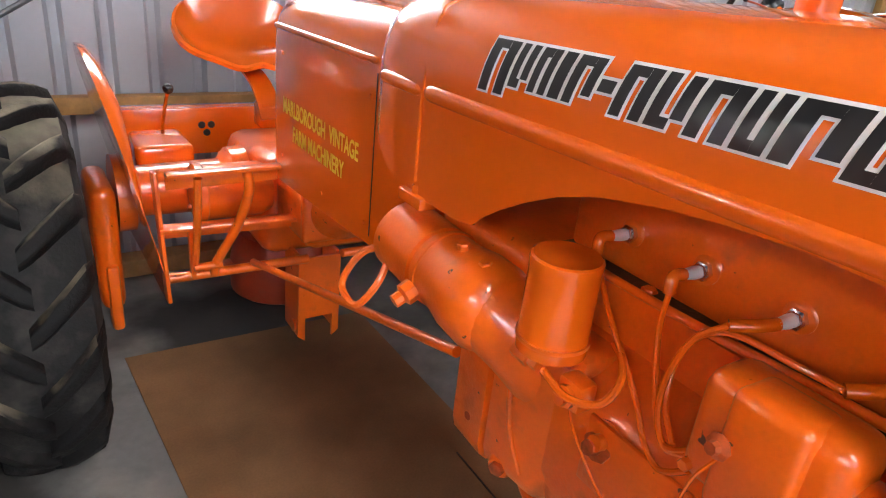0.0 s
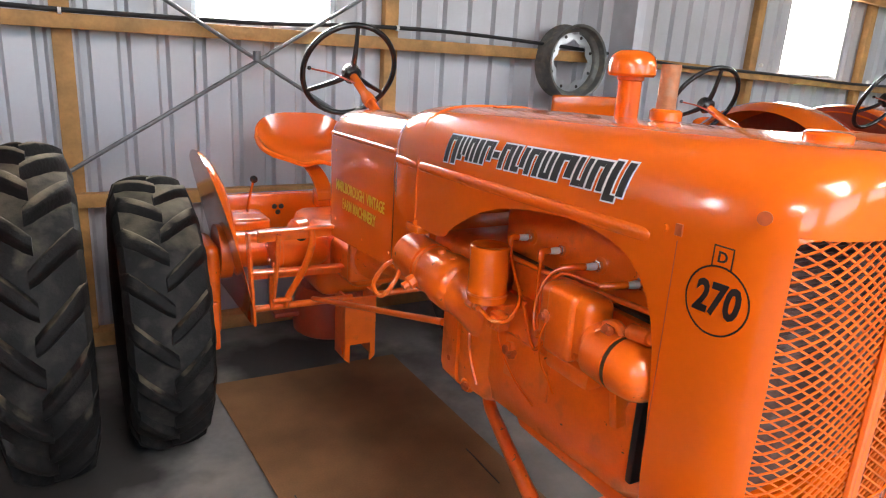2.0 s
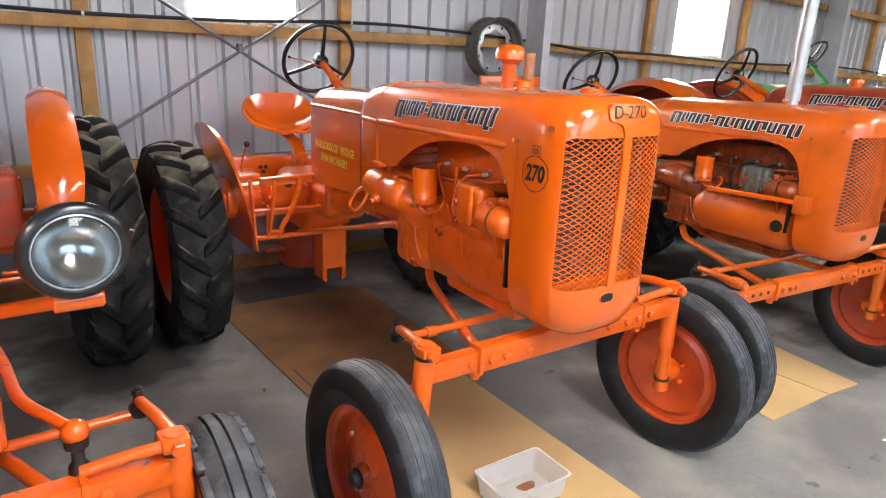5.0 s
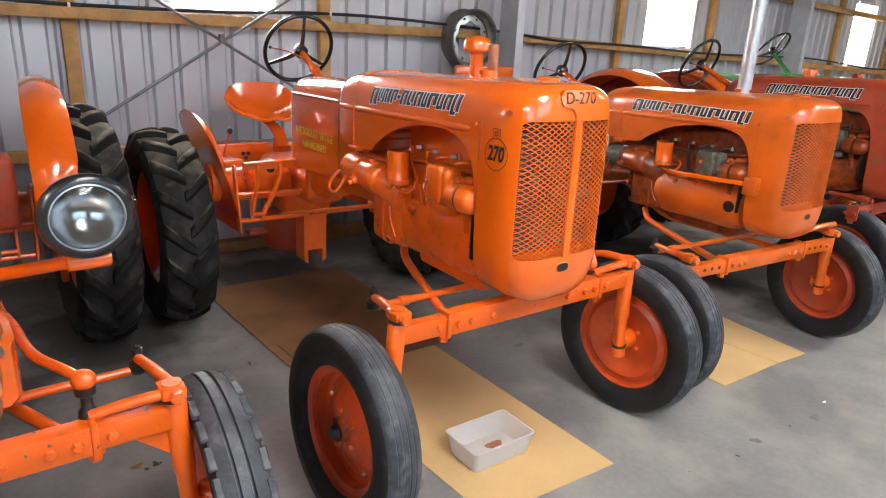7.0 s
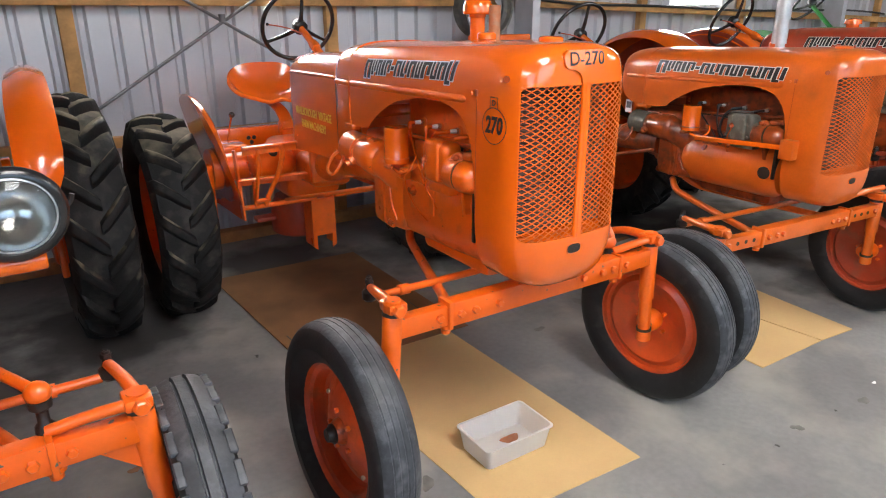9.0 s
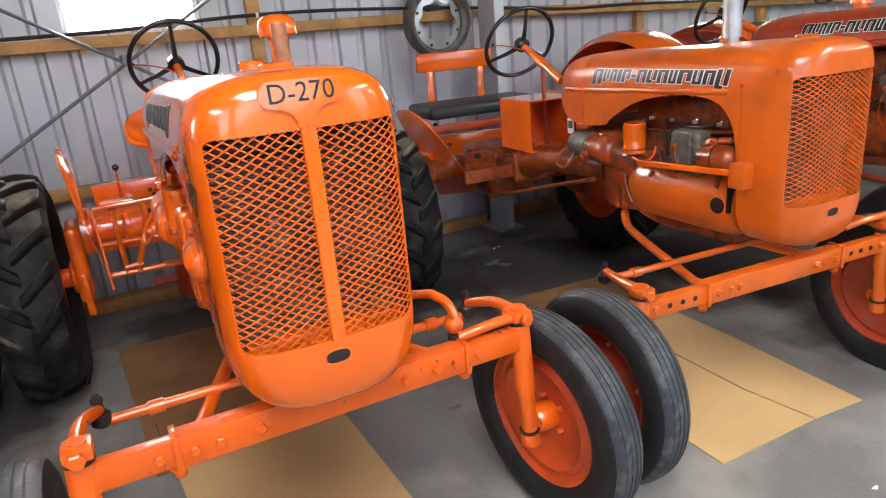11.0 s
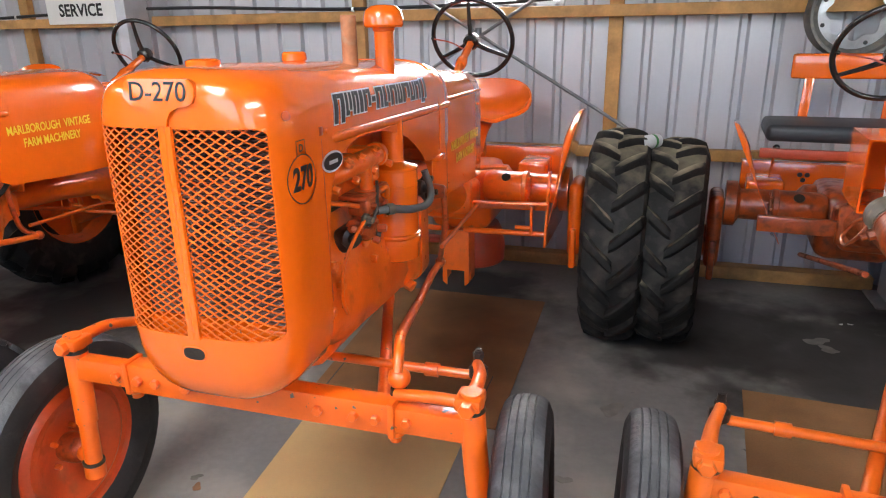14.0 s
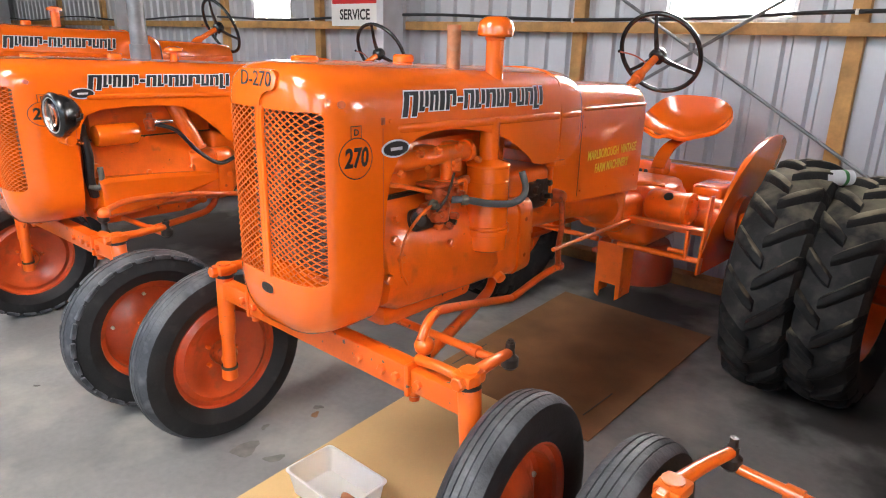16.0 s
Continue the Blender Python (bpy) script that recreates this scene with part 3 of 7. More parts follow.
def front_disc_mesh(rim=0.238, W=0.128, material=None):
    """Pressed wheel with a rolled rim; the dish bulges towards +x."""
    bm = nb()
    n = 48
    prof = [(0.36 * W, rim + 0.012), (0.33 * W, rim - 0.004), (0.2 * W, rim - 0.01), (0.16 * W, rim - 0.03), (-0.02, rim - 0.036), (-0.028, rim - 0.05), (-0.012, 0.15), (0.01, 0.115), (0.018, 0.07), (0.02, 0.0),
            (0.012, 0.0), (0.01, 0.07), (0.002, 0.115), (-0.02, 0.15), (-0.036, rim - 0.05), (-0.026, rim - 0.032), (-0.16 * W, rim - 0.026), (-0.2 * W, rim - 0.01), (-0.33 * W, rim - 0.004), (-0.36 * W, rim + 0.012), (-0.33 * W, rim + 0.014), (-0.18 * W, rim - 0.002), (0.18 * W, rim - 0.002), (0.33 * W, rim + 0.014)]
    loops = []
    for k in range(n):
        a = 2 * math.pi * k / n
        loops.append([(x, -math.cos(a) * max(r, 0.001), math.sin(a) * max(r, 0.001)) for x, r in prof])
    loops.append(loops[0])
    rings(bm, loops, True, False, False)
    return link_mesh("wheel_disc", bm, material or DISCPAINT, 40)


LUGS = 18
REAR_TYRE, LUG_MESHES = rear_tyre_mesh()
LUGS_WORN = rear_tyre_mesh(worn=0.72)[1]
REAR_RIM = rear_rim_mesh()
FRONT_TYRE = front_tyre_mesh(W=0.136, ribs=5, dep=0.0035)
FRONT_TYRE_WORN = front_tyre_mesh(W=0.152, ribs=5, dep=0.0018)
FRONT_TYRE_CHUNKY = front_tyre_mesh(W=0.15, ribs=3, chunky=True)
bm = nb()
box(bm, -0.012, 0.011, -0.034, 0.034, -0.014, 0.005, 0.004, 1)
TREAD_BLOCK = link_mesh("tread_block", bm, RUBBER_F, 30)
FRONT_DISC = front_disc_mesh()
FRONT_DISC_DULL = front_disc_mesh(material=DULLRED)

# ---- tractor body surfaces ----
HW, TOPZ, SHOULDER = 0.239, 1.572, 1.395
ROUND = 3.5


def body_x(z, top=TOPZ, w=HW):
    """Half width of the hood section at height z."""
    if z <= SHOULDER:
        return w
    q = min(1.0, (z - SHOULDER) / (top - SHOULDER))
    return w * max(0.0, 1 - q ** ROUND) ** (1 / ROUND)


def shell_wf(z):
    """Half width and depth of the radiator shell at height z."""
    w, f = HW, 0.235
    if z > SHOULDER:
        q = (z - SHOULDER) / (TOPZ - SHOULDER)
        w = body_x(z)
        f = 0.235 - 0.01 * q if q < 0.68 else 0.2282 - 0.085 * (1 - math.sqrt(max(0, 1 - ((q - 0.68) / 0.32) ** 2)))
    if z < 0.98:
        q = min(1.0, (0.98 - z) / 0.19)
        w = HW * (0.42 + 0.58 * max(0.0, 1 - q ** 2.4) ** (1 / 2.4))
        f = 0.235 - 0.05 * (1 - math.sqrt(max(0, 1 - q ** 3)))
    return w, f


def shell_point(u, z, inset=0.0):
    """u from -1 (right back edge) through 0 (nose) to 1 (left back edge)."""
    w, f = shell_wf(z)
    w, f = max(w - inset, 0.001), max(f - inset, 0.001)
    x = abs(u)
    # u is the share of the half width over the front, then runs back along the side
    if x <= 0.8:
        px = w * 0.985 * x / 0.8
        py = -f * max(0.0, 1 - (px / w) ** 4) ** 0.25
    else:
        a = (x - 0.8) / 0.2
        py0 = -f * max(0.0, 1 - 0.985 ** 4) ** 0.25
        py = py0 * (1 - a)
        px = w * max(0.0, 1 - (abs(py) / f) ** 4) ** 0.25
    return Vector((sign_of(u) * px, py, z))


def front_y(x, z, inset=0.0):
    w, f = shell_wf(z)
    return -(f - inset) * max(0.0, 1 - min(1, abs(x) / w) ** 4) ** 0.25


GR_Z0, GR_Z1, GR_X = 0.970, 1.45, 0.213
GR_MID = 0.016


def shell_bm(center_bar=True):
    bm = nb()
    ugx = GR_X / (HW * 0.985) * 0.8
    um = GR_MID / (HW * 0.985) * 0.8
    half = [0.0, um] + [um + (ugx - um) * k / 9 for k in range(1, 10)] + [ugx + 0.018, 0.78, 0.8, 0.815, 0.84, 0.88, 0.94, 1.0]
    us = [-u for u in reversed(half[1:])] + half
    zs = [0.79, 0.793, 0.80, 0.815, 0.84, 0.87, 0.91, 0.95, GR_Z0] + [GR_Z0 + (GR_Z1 - GR_Z0) * k / 14 for k in range(1, 15)] + [1.465, 1.485, 1.505, 1.52, 1.533, 1.545, 1.555, 1.563, 1.568, 1.571, 1.572]
    rows_v = []
    for z in zs:
        rows_v.append([bm.verts.new(shell_point(u, z)) for u in us])
    for j in range(len(zs) - 1):
        for i in range(len(us) - 1):
            uc, zc = (us[i] + us[i + 1]) / 2, (zs[j] + zs[j + 1]) / 2
            if GR_Z0 < zc < GR_Z1 and abs(uc) < ugx and (abs(uc) > um or not center_bar):
                # rounded opening corners keep their skin
                continue
            bm.faces.new((rows_v[j][i], rows_v[j][i + 1], rows_v[j + 1][i + 1], rows_v[j + 1][i]))
    for row in (rows_v[0], rows_v[-1]):
        bm.faces.new(row)
    bmesh.ops.remove_doubles(bm, verts=bm.verts, dist=0.0006)
    for sx in (-1, 1):
        for z, sz in ((GR_Z0, 1), (GR_Z1, -1)):
            r = 0.022
            p = lambda a, b: Vector((sx * (GR_X - a), front_y(GR_X - a, z + sz * b, 0.001), z + sz * b))
            c = bm.verts.new(p(0, 0))
            arc = [bm.verts.new(p(r - r * math.sin(t), r - r * math.cos(t))) for t in [math.pi / 2 * k / 5 for k in range(6)]]
            for a, b in zip(arc, arc[1:]):
                bm.faces.new((c, a, b))
    thicken(bm, 0.004)
    return bm


def grille_bm(side, center_bar=True, nx=7, nz=26):
    """Expanded metal: diamonds of thin strands laid just behind the opening."""
    bm = nb()
    xa, xb = (GR_MID - 0.004 if center_bar else 0.0, GR_X + 0.004)
    za, zb = GR_Z0 - 0.004, GR_Z1 + 0.004
    dx, dz = (xb - xa) / nx, (zb - za) / nz

    def node(i, j):
        x = (xa + dx * i / 2) * side
        z = za + dz * j / 2
        return Vector((x, front_y(x, min(max(z, 0.99), 1.45), 0.007), z))
    for sl in (1, -1):
        for i0 in range(-2 * nz, 2 * nx + 2 * nz):
            if i0 % 2:
                continue
            pts = []
            for j in range(0, 2 * nz + 1):
                i = i0 + sl * j
                if 0 <= i <= 2 * nx:
                    pts.append(node(i, j))
            if len(pts) < 2:
                continue
            loops = []
            off = 0.0009 * sl
            for k, p in enumerate(pts):
                d = (pts[min(k + 1, len(pts) - 1)] - pts[max(k - 1, 0)]).normalized()
                s = d.cross(Vector((0, -1, 0))).normalized() * 0.0016
                o = Vector((0, 0.0016, 0))
                p = p + Vector((0, off, 0))
                loops.append([p - s - o, p + s - o, p + s + o, p - s + o])
            rings(bm, loops)
    return bm


ARCH = [(0.0, 0.95), (0.004, 1.05), (0.010, 1.13), (0.018, 1.195), (0.030, 1.245), (0.048, 1.285), (0.072, 1.318), (0.104, 1.344), (0.15, 1.361), (0.21, 1.371), (0.28, 1.372), (0.36, 1.366), (0.44, 1.354), (0.52, 1.337),
        (0.59, 1.312), (0.65, 1.282), (0.70, 1.252), (0.735, 1.228), (0.755, 1.208), (0.80, 1.199), (0.86, 1.197), (0.925, 1.196)]

ARCH_WIDE = [(0.0, 0.95), (0.004, 1.10), (0.012, 1.20), (0.030, 1.265), (0.060, 1.308), (0.120, 1.33), (0.22, 1.337), (0.36, 1.337), (0.48, 1.328), (0.54, 1.312), (0.60, 1.275), (0.68, 1.205), (0.76, 1.128), (0.82, 1.078), (0.86, 1.058), (0.925, 1.045)]


def hood_top(y):
    return TOPZ - 0.035 * max(0, y) / 0.93


def section(y, zl, w, top, n=9, k=14):
    """Open section from the right lower edge over the top to the left lower edge."""
    pts = []
    sh = SHOULDER + (top - TOPZ)
    zl = min(zl, sh - 0.002)
    for i in range(n):
        pts.append((w, zl + (sh - zl) * i / n))
    for i in range(k):
        t = math.pi / 2 * i / k
        pts.append((w * math.cos(t) ** (2 / ROUND), sh + (top - sh) * math.sin(t) ** (2 / ROUND)))
    right = [Vector((-x, y, z)) for x, z in pts]
    left = [Vector((x, y, z)) for x, z in reversed(pts)]
    return right + [Vector((0, y, top))] + left


def sheet_loft(stations, thick=0.003, closed_end=False):
    bm = nb()
    rows_v = rings(bm, [section(*s) for s in stations], False)
    if closed_end:
        bm.faces.new(rows_v[-1])
    thicken(bm, thick)
    return bm


def bead_bm(side, y0, y1, z, w, r=0.012, drop=0.0):
    bm = nb()
    ln = y1 - y0
    qs = [r * 2.2 / ln * (1 - math.cos(math.pi / 2 * k / 5)) for k in range(6)]
    qs = qs + [0.2, 0.4, 0.6, 0.8] + [1 - q for q in reversed(qs)]
    loops = []
    for q in qs:
        y = y0 + ln * q
        e = min(q, 1 - q) * ln / (r * 2.2)
        rr = r * max(0.06, math.sqrt(max(0.0, 1 - (1 - min(1.0, e)) ** 2)))
        loops.append([(side * (w + rr * 0.75 * max(-0.3, math.cos(a))), y, z - drop * q + rr * 1.15 * math.sin(a)) for a in [2 * math.pi * i / 12 for i in range(12)]])
    rings(bm, loops)
    return bm


def side_matrix(side, y, z, x):
    if side < 0:
        m = Matrix(((0, 0, -1, x), (-1, 0, 0, y), (0, 1, 0, z), (0, 0, 0, 1)))
    else:
        m = Matrix(((0, 0, 1, x), (1, 0, 0, y), (0, 1, 0, z), (0, 0, 0, 1)))
    return m


def lay_on_side(bm, side, top_of, off, w=HW):
    """Bend a decal, already stood up beside the hood, onto the hood's skin."""
    for v in bm.verts:
        extra = abs(v.co.x) - 1.0
        v.co.x = side * (body_x(v.co.z - (top_of(v.co.y) - TOPZ), TOPZ, w) + off + extra)


def name_band(side, y0, y1, z, fall, top_of, parent):
    """A marque's name as plain slanted blocks: black on a white border."""
    widths = [1.15, 0.72, 0.72, 0.42, 0.9, 0.5, 0.95, 0.95, 1.0, 0.72, 1.25, 0.8, 0.95, 1.05]
    gap = 0.13
    total = sum(widths) + gap * (len(widths) - 1)
    unit = abs(y1 - y0) / total
    black, white = nb(), nb()
    u = 0.0
    for k, wd in enumerate(widths):
        h0, h1 = -0.028, 0.028
        if k == 0:
            h0 -= 0.014
        if k == len(widths) - 1:
            h0 -= 0.014
            h1 += 0.004
        if k == 5:
            h0, h1 = -0.007, 0.007
        strokes = [(0, 1.0, h0, h1)]
        if k not in (3, 5):
            t = 0.40 if wd < 0.8 else 0.36
            strokes = [(0, t, h0, h1), (1 - t, 1.0, h0 + (0.012 if k % 3 == 1 else 0), h1)]
            zc = (h1 - 0.011, h1) if k % 2 == 0 else (h0, h0 + 0.012)
            strokes.append((t, 1 - t, *zc))
        for target, grow, lift in ((white, 0.0034, 0.0), (black, 0.0, 0.0012)):
            for a, b, c, d in strokes:
                x0, x1 = (u + a * wd) * unit - grow, (u + b * wd) * unit + grow
                c2, d2 = c - grow, d + grow
                nseg = 4
                pts = []
                for q in range(nseg + 1):
                    zz = c2 + (d2 - c2) * q / nseg
                    pts.append((x0 + zz * 0.22, x1 + zz * 0.22, zz))
                vs = [[target.verts.new((1.0 + lift, s, zz)) for s in (xa, xb)] for xa, xb, zz in pts]
                for r0, r1 in zip(vs, vs[1:]):
                    target.faces.new((r0[0], r0[1], r1[1], r1[0]))
        u += wd + gap
    for target, m_, nm in ((white, WHITEPAINT, "name_border"), (black, BLACKPAINT, "name_marking")):
        for v in target.verts:
            s, zz = v.co.y, v.co.z
            q = s / abs(y1 - y0)
            y = y0 + (y1 - y0) * q
            v.co = Vector((v.co.x, y, z + zz - fall * q - (top_of(min(y0, y1)) - top_of(y)) * 0.6))
        lay_on_side(target, side, top_of, 0.0008)
        part(nm, target, m_, parent, "plain blocks in place of a maker's name" if m_ is BLACKPAINT else "")


def on_shell(bm, side, off):
    """Wrap a decal onto the flank of the radiator shell."""
    for v in bm.verts:
        w, f = shell_wf(v.co.z)
        q = min(1.0, max(0.0, -v.co.y / f))
        extra = abs(v.co.x) - 1.0
        v.co.x = side * (w * max(0.0, 1 - q ** 4) ** 0.25 + off + extra)


def badge(side, y, z, number, parent, w=HW):
    """Round outlined badge with a small tab and a number."""
    m = side_matrix(side, y, z, side)
    bm = nb()
    n = 40

    def ring(rx, rz, t):
        a = [bm.verts.new(m @ Vector((rx * math.cos(2 * math.pi * k / n), rz * math.sin(2 * math.pi * k / n), 0))) for k in range(n)]
        b = [bm.verts.new(m @ Vector(((rx - t) * math.cos(2 * math.pi * k / n), (rz - t) * math.sin(2 * math.pi * k / n), 0))) for k in range(n)]
        for k in range(n):
            bm.faces.new((a[k], a[(k + 1) % n], b[(k + 1) % n], b[k]))
    ring(0.056, 0.057, 0.003)
    for q in ((-0.018, -0.0155, 0.054, 0.088), (0.0155, 0.018, 0.054, 0.088), (-0.0155, 0.0155, 0.0855, 0.088)):
        bm.faces.new([bm.verts.new(m @ Vector(p)) for p in ((q[0], q[2], 0), (q[1], q[2], 0), (q[1], q[3], 0), (q[0], q[3], 0))])
    on_shell(bm, side, 0.0012)
    outline = part("number_badge", bm, BLACKPAINT, parent, "black painted badge outline")
    t = text_bm(number, 0.064, 0.0006, 0.12, 0.0022)
    bmesh.ops.transform(t, matrix=m @ Matrix.Diagonal((0.82, 1.12, 1, 1)), verts=t.verts)
    on_shell(t, side, 0.0015)
    part("badge_number", t, BLACKPAINT, outline)
    t = text_bm("D", 0.024, 0.0006, 0.0, 0.0006)
    bmesh.ops.transform(t, matrix=m @ Matrix.Translation((0, 0.0695, 0)), verts=t.verts)
    on_shell(t, side, 0.0015)
    part("badge_letter", t, BLACKPAINT, outline)


def wheel_front(parent, side, x, tyre_mesh, disc_mesh, steer=0.0, camber=0.0, hubmat=None):
    w = new("front_wheel")
    w.parent = parent
    w.matrix_basis = pose(x, 0, 0.372, 0, camber, steer)
    part("tyre", tyre_mesh, None, w, "worn black ribbed front tyre")
    if tyre_mesh == FRONT_TYRE_CHUNKY:
        for sd in (-1, 1):
            for k in range(26):
                o = part("tread_block", TREAD_BLOCK, None, w)
                o.matrix_basis = Matrix.Rotation(2 * math.pi * (k + 0.25 * sd) / 26, 4, "X") @ Matrix.Translation((sd * 0.066, 0, 0.354))
    d = part("wheel_disc", disc_mesh, None, w)
    d.matrix_basis = pose(0, 0, 0, 0, 0, 0 if side > 0 else 180)
    bm = nb()
    lathe(bm, (side * -0.075, 0, 0), (side, 0, 0), [(0, 0.03), (0.02, 0.045), (0.06, 0.05), (0.1, 0.046), (0.125, 0.03), (0.13, 0.012)], 20)
    part("hub", bm, hubmat or CAST, w)
    if hubmat:
        bm = nb()
        lathe(bm, (side * 0.045, 0, 0), (side, 0, 0), [(0, 0.034), (0.006, 0.034), (0.012, 0.026), (0.025, 0.022)], 14)
        part("hub_grease", bm, GREASE, w)
    for k in range(5):
        a = 2 * math.pi * k / 5
        bolt_part(w, (side * 0.018, 0.07 * math.cos(a), 0.07 * math.sin(a)), (side, 0, 0), 0.009, 0.012, CAST)
        bolt_part(w, (side * 0.004, 0.07 * math.cos(a), 0.07 * math.sin(a)), (-side, 0, 0), 0.009, 0.016, CAST)
        a = 2 * math.pi * (k + 0.3) / 5
        bolt_part(w, (side * -0.014, 0.165 * math.cos(a), 0.165 * math.sin(a)), (side, 0, 0), 0.0085, 0.006, CREAM, "rivet")
    return w


def wheel_rear(parent, side, x, y, R=0.6, worn=False):
    w = new("rear_wheel")
    w.parent = parent
    w.matrix_basis = pose(x, y, R, 0, 0, 0)
    t = part("tyre", REAR_TYRE, None, w, "dusty black lugged tractor tyre")
    r = part("rim", REAR_RIM, None, w)
    r.matrix_basis = pose(0, 0, 0, 0, 0, 0 if side < 0 else 180)
    grown = [t, r]
    for sd, me in zip((-1, 1), LUGS_WORN if worn else LUG_MESHES):
        for k in range(LUGS):
            o = part("lug", me, None, w)
            a = 360 * (k + (0.5 if sd > 0 else 0)) / LUGS
            o.matrix_basis = pose(0, 0, 0, -a, 0, 0)
            grown.append(o)
    if R != 0.6:
        for o in grown:
            o.matrix_basis = Matrix.Diagonal((1, R / 0.6, R / 0.6, 1)) @ o.matrix_basis
    return w


def fender(parent, side, big=False, lean=0.2, foot=0.5, start=195):
    """Curved plate inboard of the rear tyre with a flange towards it, or a wide egg-shaped shield over its front."""
    if big:
        line = [(1.60, 0.885, 0.5, 0.53), (1.56, 0.91, 0.49, 0.575), (1.535, 0.97, 0.488, 0.625), (1.535, 1.05, 0.488, 0.658), (1.575, 1.14, 0.49, 0.675), (1.665, 1.24, 0.495, 0.682), (1.79, 1.33, 0.505, 0.69), (1.95, 1.39, 0.52, 0.695), (2.12, 1.42, 0.54, 0.7), (2.3, 1.432, 0.565, 0.7), (2.45, 1.428, 0.6, 0.695), (2.53, 1.415, 0.635, 0.68)]
        bm = nb()
        rowsv = []
        for k, (y, z, xi, xo) in enumerate(line):
            a, b = line[max(k - 1, 0)], line[min(k + 1, len(line) - 1)]
            ty, tz = b[0] - a[0], b[1] - a[1]
            ln = math.hypot(ty, tz)
            ny, nz = -tz / ln, ty / ln
            row = []
            for i in range(9):
                u = i / 8
                h = 0.042 * math.sin(math.pi * (0.12 + 0.76 * u)) * min(1.0, (xo - xi) / 0.16) + 0.0
                row.append(Vector((side * (xi + (xo - xi) * u), y + ny * h, z + nz * h)))
            rowsv.append(row)
        rings(bm, rowsv, False)
        thicken(bm, 0.003)
        fd = part("fender", bm, ORANGE, parent, "wide egg-shaped orange mudguard shield", 60)
        return
    cy, cz, R = 2.36, 0.69, 0.515
    xb = lambda z: side * (foot + lean * max(0.0, z - 0.62))
    n = 30
    edge = []
    for k in range(n + 1):
        q = k / n
        a = radians(start - (start - 62) * q)
        edge.append((cy + R * math.cos(a), cz + R * math.sin(a), q))
    bm = nb()
    rowsv = []
    for y, z, q in edge:
        s = max(0.0, min(1.0, (q - 0.22) / 0.3)) * (1 - 0.55 * max(0.0, (q - 0.7) / 0.3))
        dy, dz = (y - cy) / R, (z - cz) / R
        row = []
        for t in (0.0, 0.35, 0.7, 0.93):       # the plate, from the chord out to the rim
            yy = cy + 0.16 + (y - cy - 0.16) * t
            zz = cz - 0.16 + (z - cz + 0.16) * t
            row.append(Vector((xb(zz), yy, zz)))
        for t in range(6):                      # rounded turn, then the flange
            f = t / 5
            row.append(Vector((xb(z) - side * (0.003 + 0.05 * s * f), y - dy * 0.035 * s * f ** 3 + dy * 0.004, z - dz * 0.035 * s * f ** 3 + dz * 0.004)))
        rowsv.append(row)
    rings(bm, rowsv, False)
    bmesh.ops.remove_doubles(bm, verts=bm.verts, dist=0.0004)
    thicken(bm, 0.003)
    part("fender", bm, ORANGE, parent, "curved orange steel mudguard")


def seat_bm():
    """Pressed pan seat: a dished bowl with a rolled rim and a dip in the front lip."""
    bm = nb()
    n, rows_n = 40, 9
    loops = []
    for j in range(rows_n):
        q = j / (rows_n - 1)
        lp = []
        for i in range(n):
            a = 2 * math.pi * i / n
            ca, sa = math.cos(a), math.sin(a)     # +y is the rear
            rx, ry = 0.25, (0.2 if sa > 0 else 0.19)
            px = rx * sign_of(ca) * abs(ca) ** (0.6 if sa > 0 else 0.9) * (1 - 0.42 * max(0.0, -sa) ** 1.6)
            py = ry * sign_of(sa) * abs(sa) ** (0.6 if sa > 0 else 0.7)
            back = max(0.0, sa) ** 1.2
            frontal = max(0.0, -sa)
            rim_z = 0.04 + 0.06 * (1 - frontal) + 0.09 * back + 0.03 * math.exp(-(px / 0.05) ** 2) * frontal + 0.012 * math.exp(-((abs(px) - 0.15) / 0.05) ** 2) * frontal
            e = q ** 1.0
            z = rim_z * e ** 3.0
            lp.append((px * e, py * e, z))
        loops.append(lp)
    lp = []
    for p in loops[-1]:
        r = math.hypot(p[0], p[1])
        lp.append((p[0] * (1 + 0.012 / r), p[1] * (1 + 0.012 / r), p[2] - 0.006))
    loops.append(lp)
    lp2 = [(p[0] * (1 + 0.004 / math.hypot(p[0], p[1])), p[1], p[2] - 0.014) for p in lp]
    loops.append(lp2)
    loops[0] = [(0.001 * math.cos(2 * math.pi * i / n), 0.001 * math.sin(2 * math.pi * i / n), 0.0) for i in range(n)]
    rings(bm, loops, True, True, False)
    thicken(bm, 0.003)
    return bm


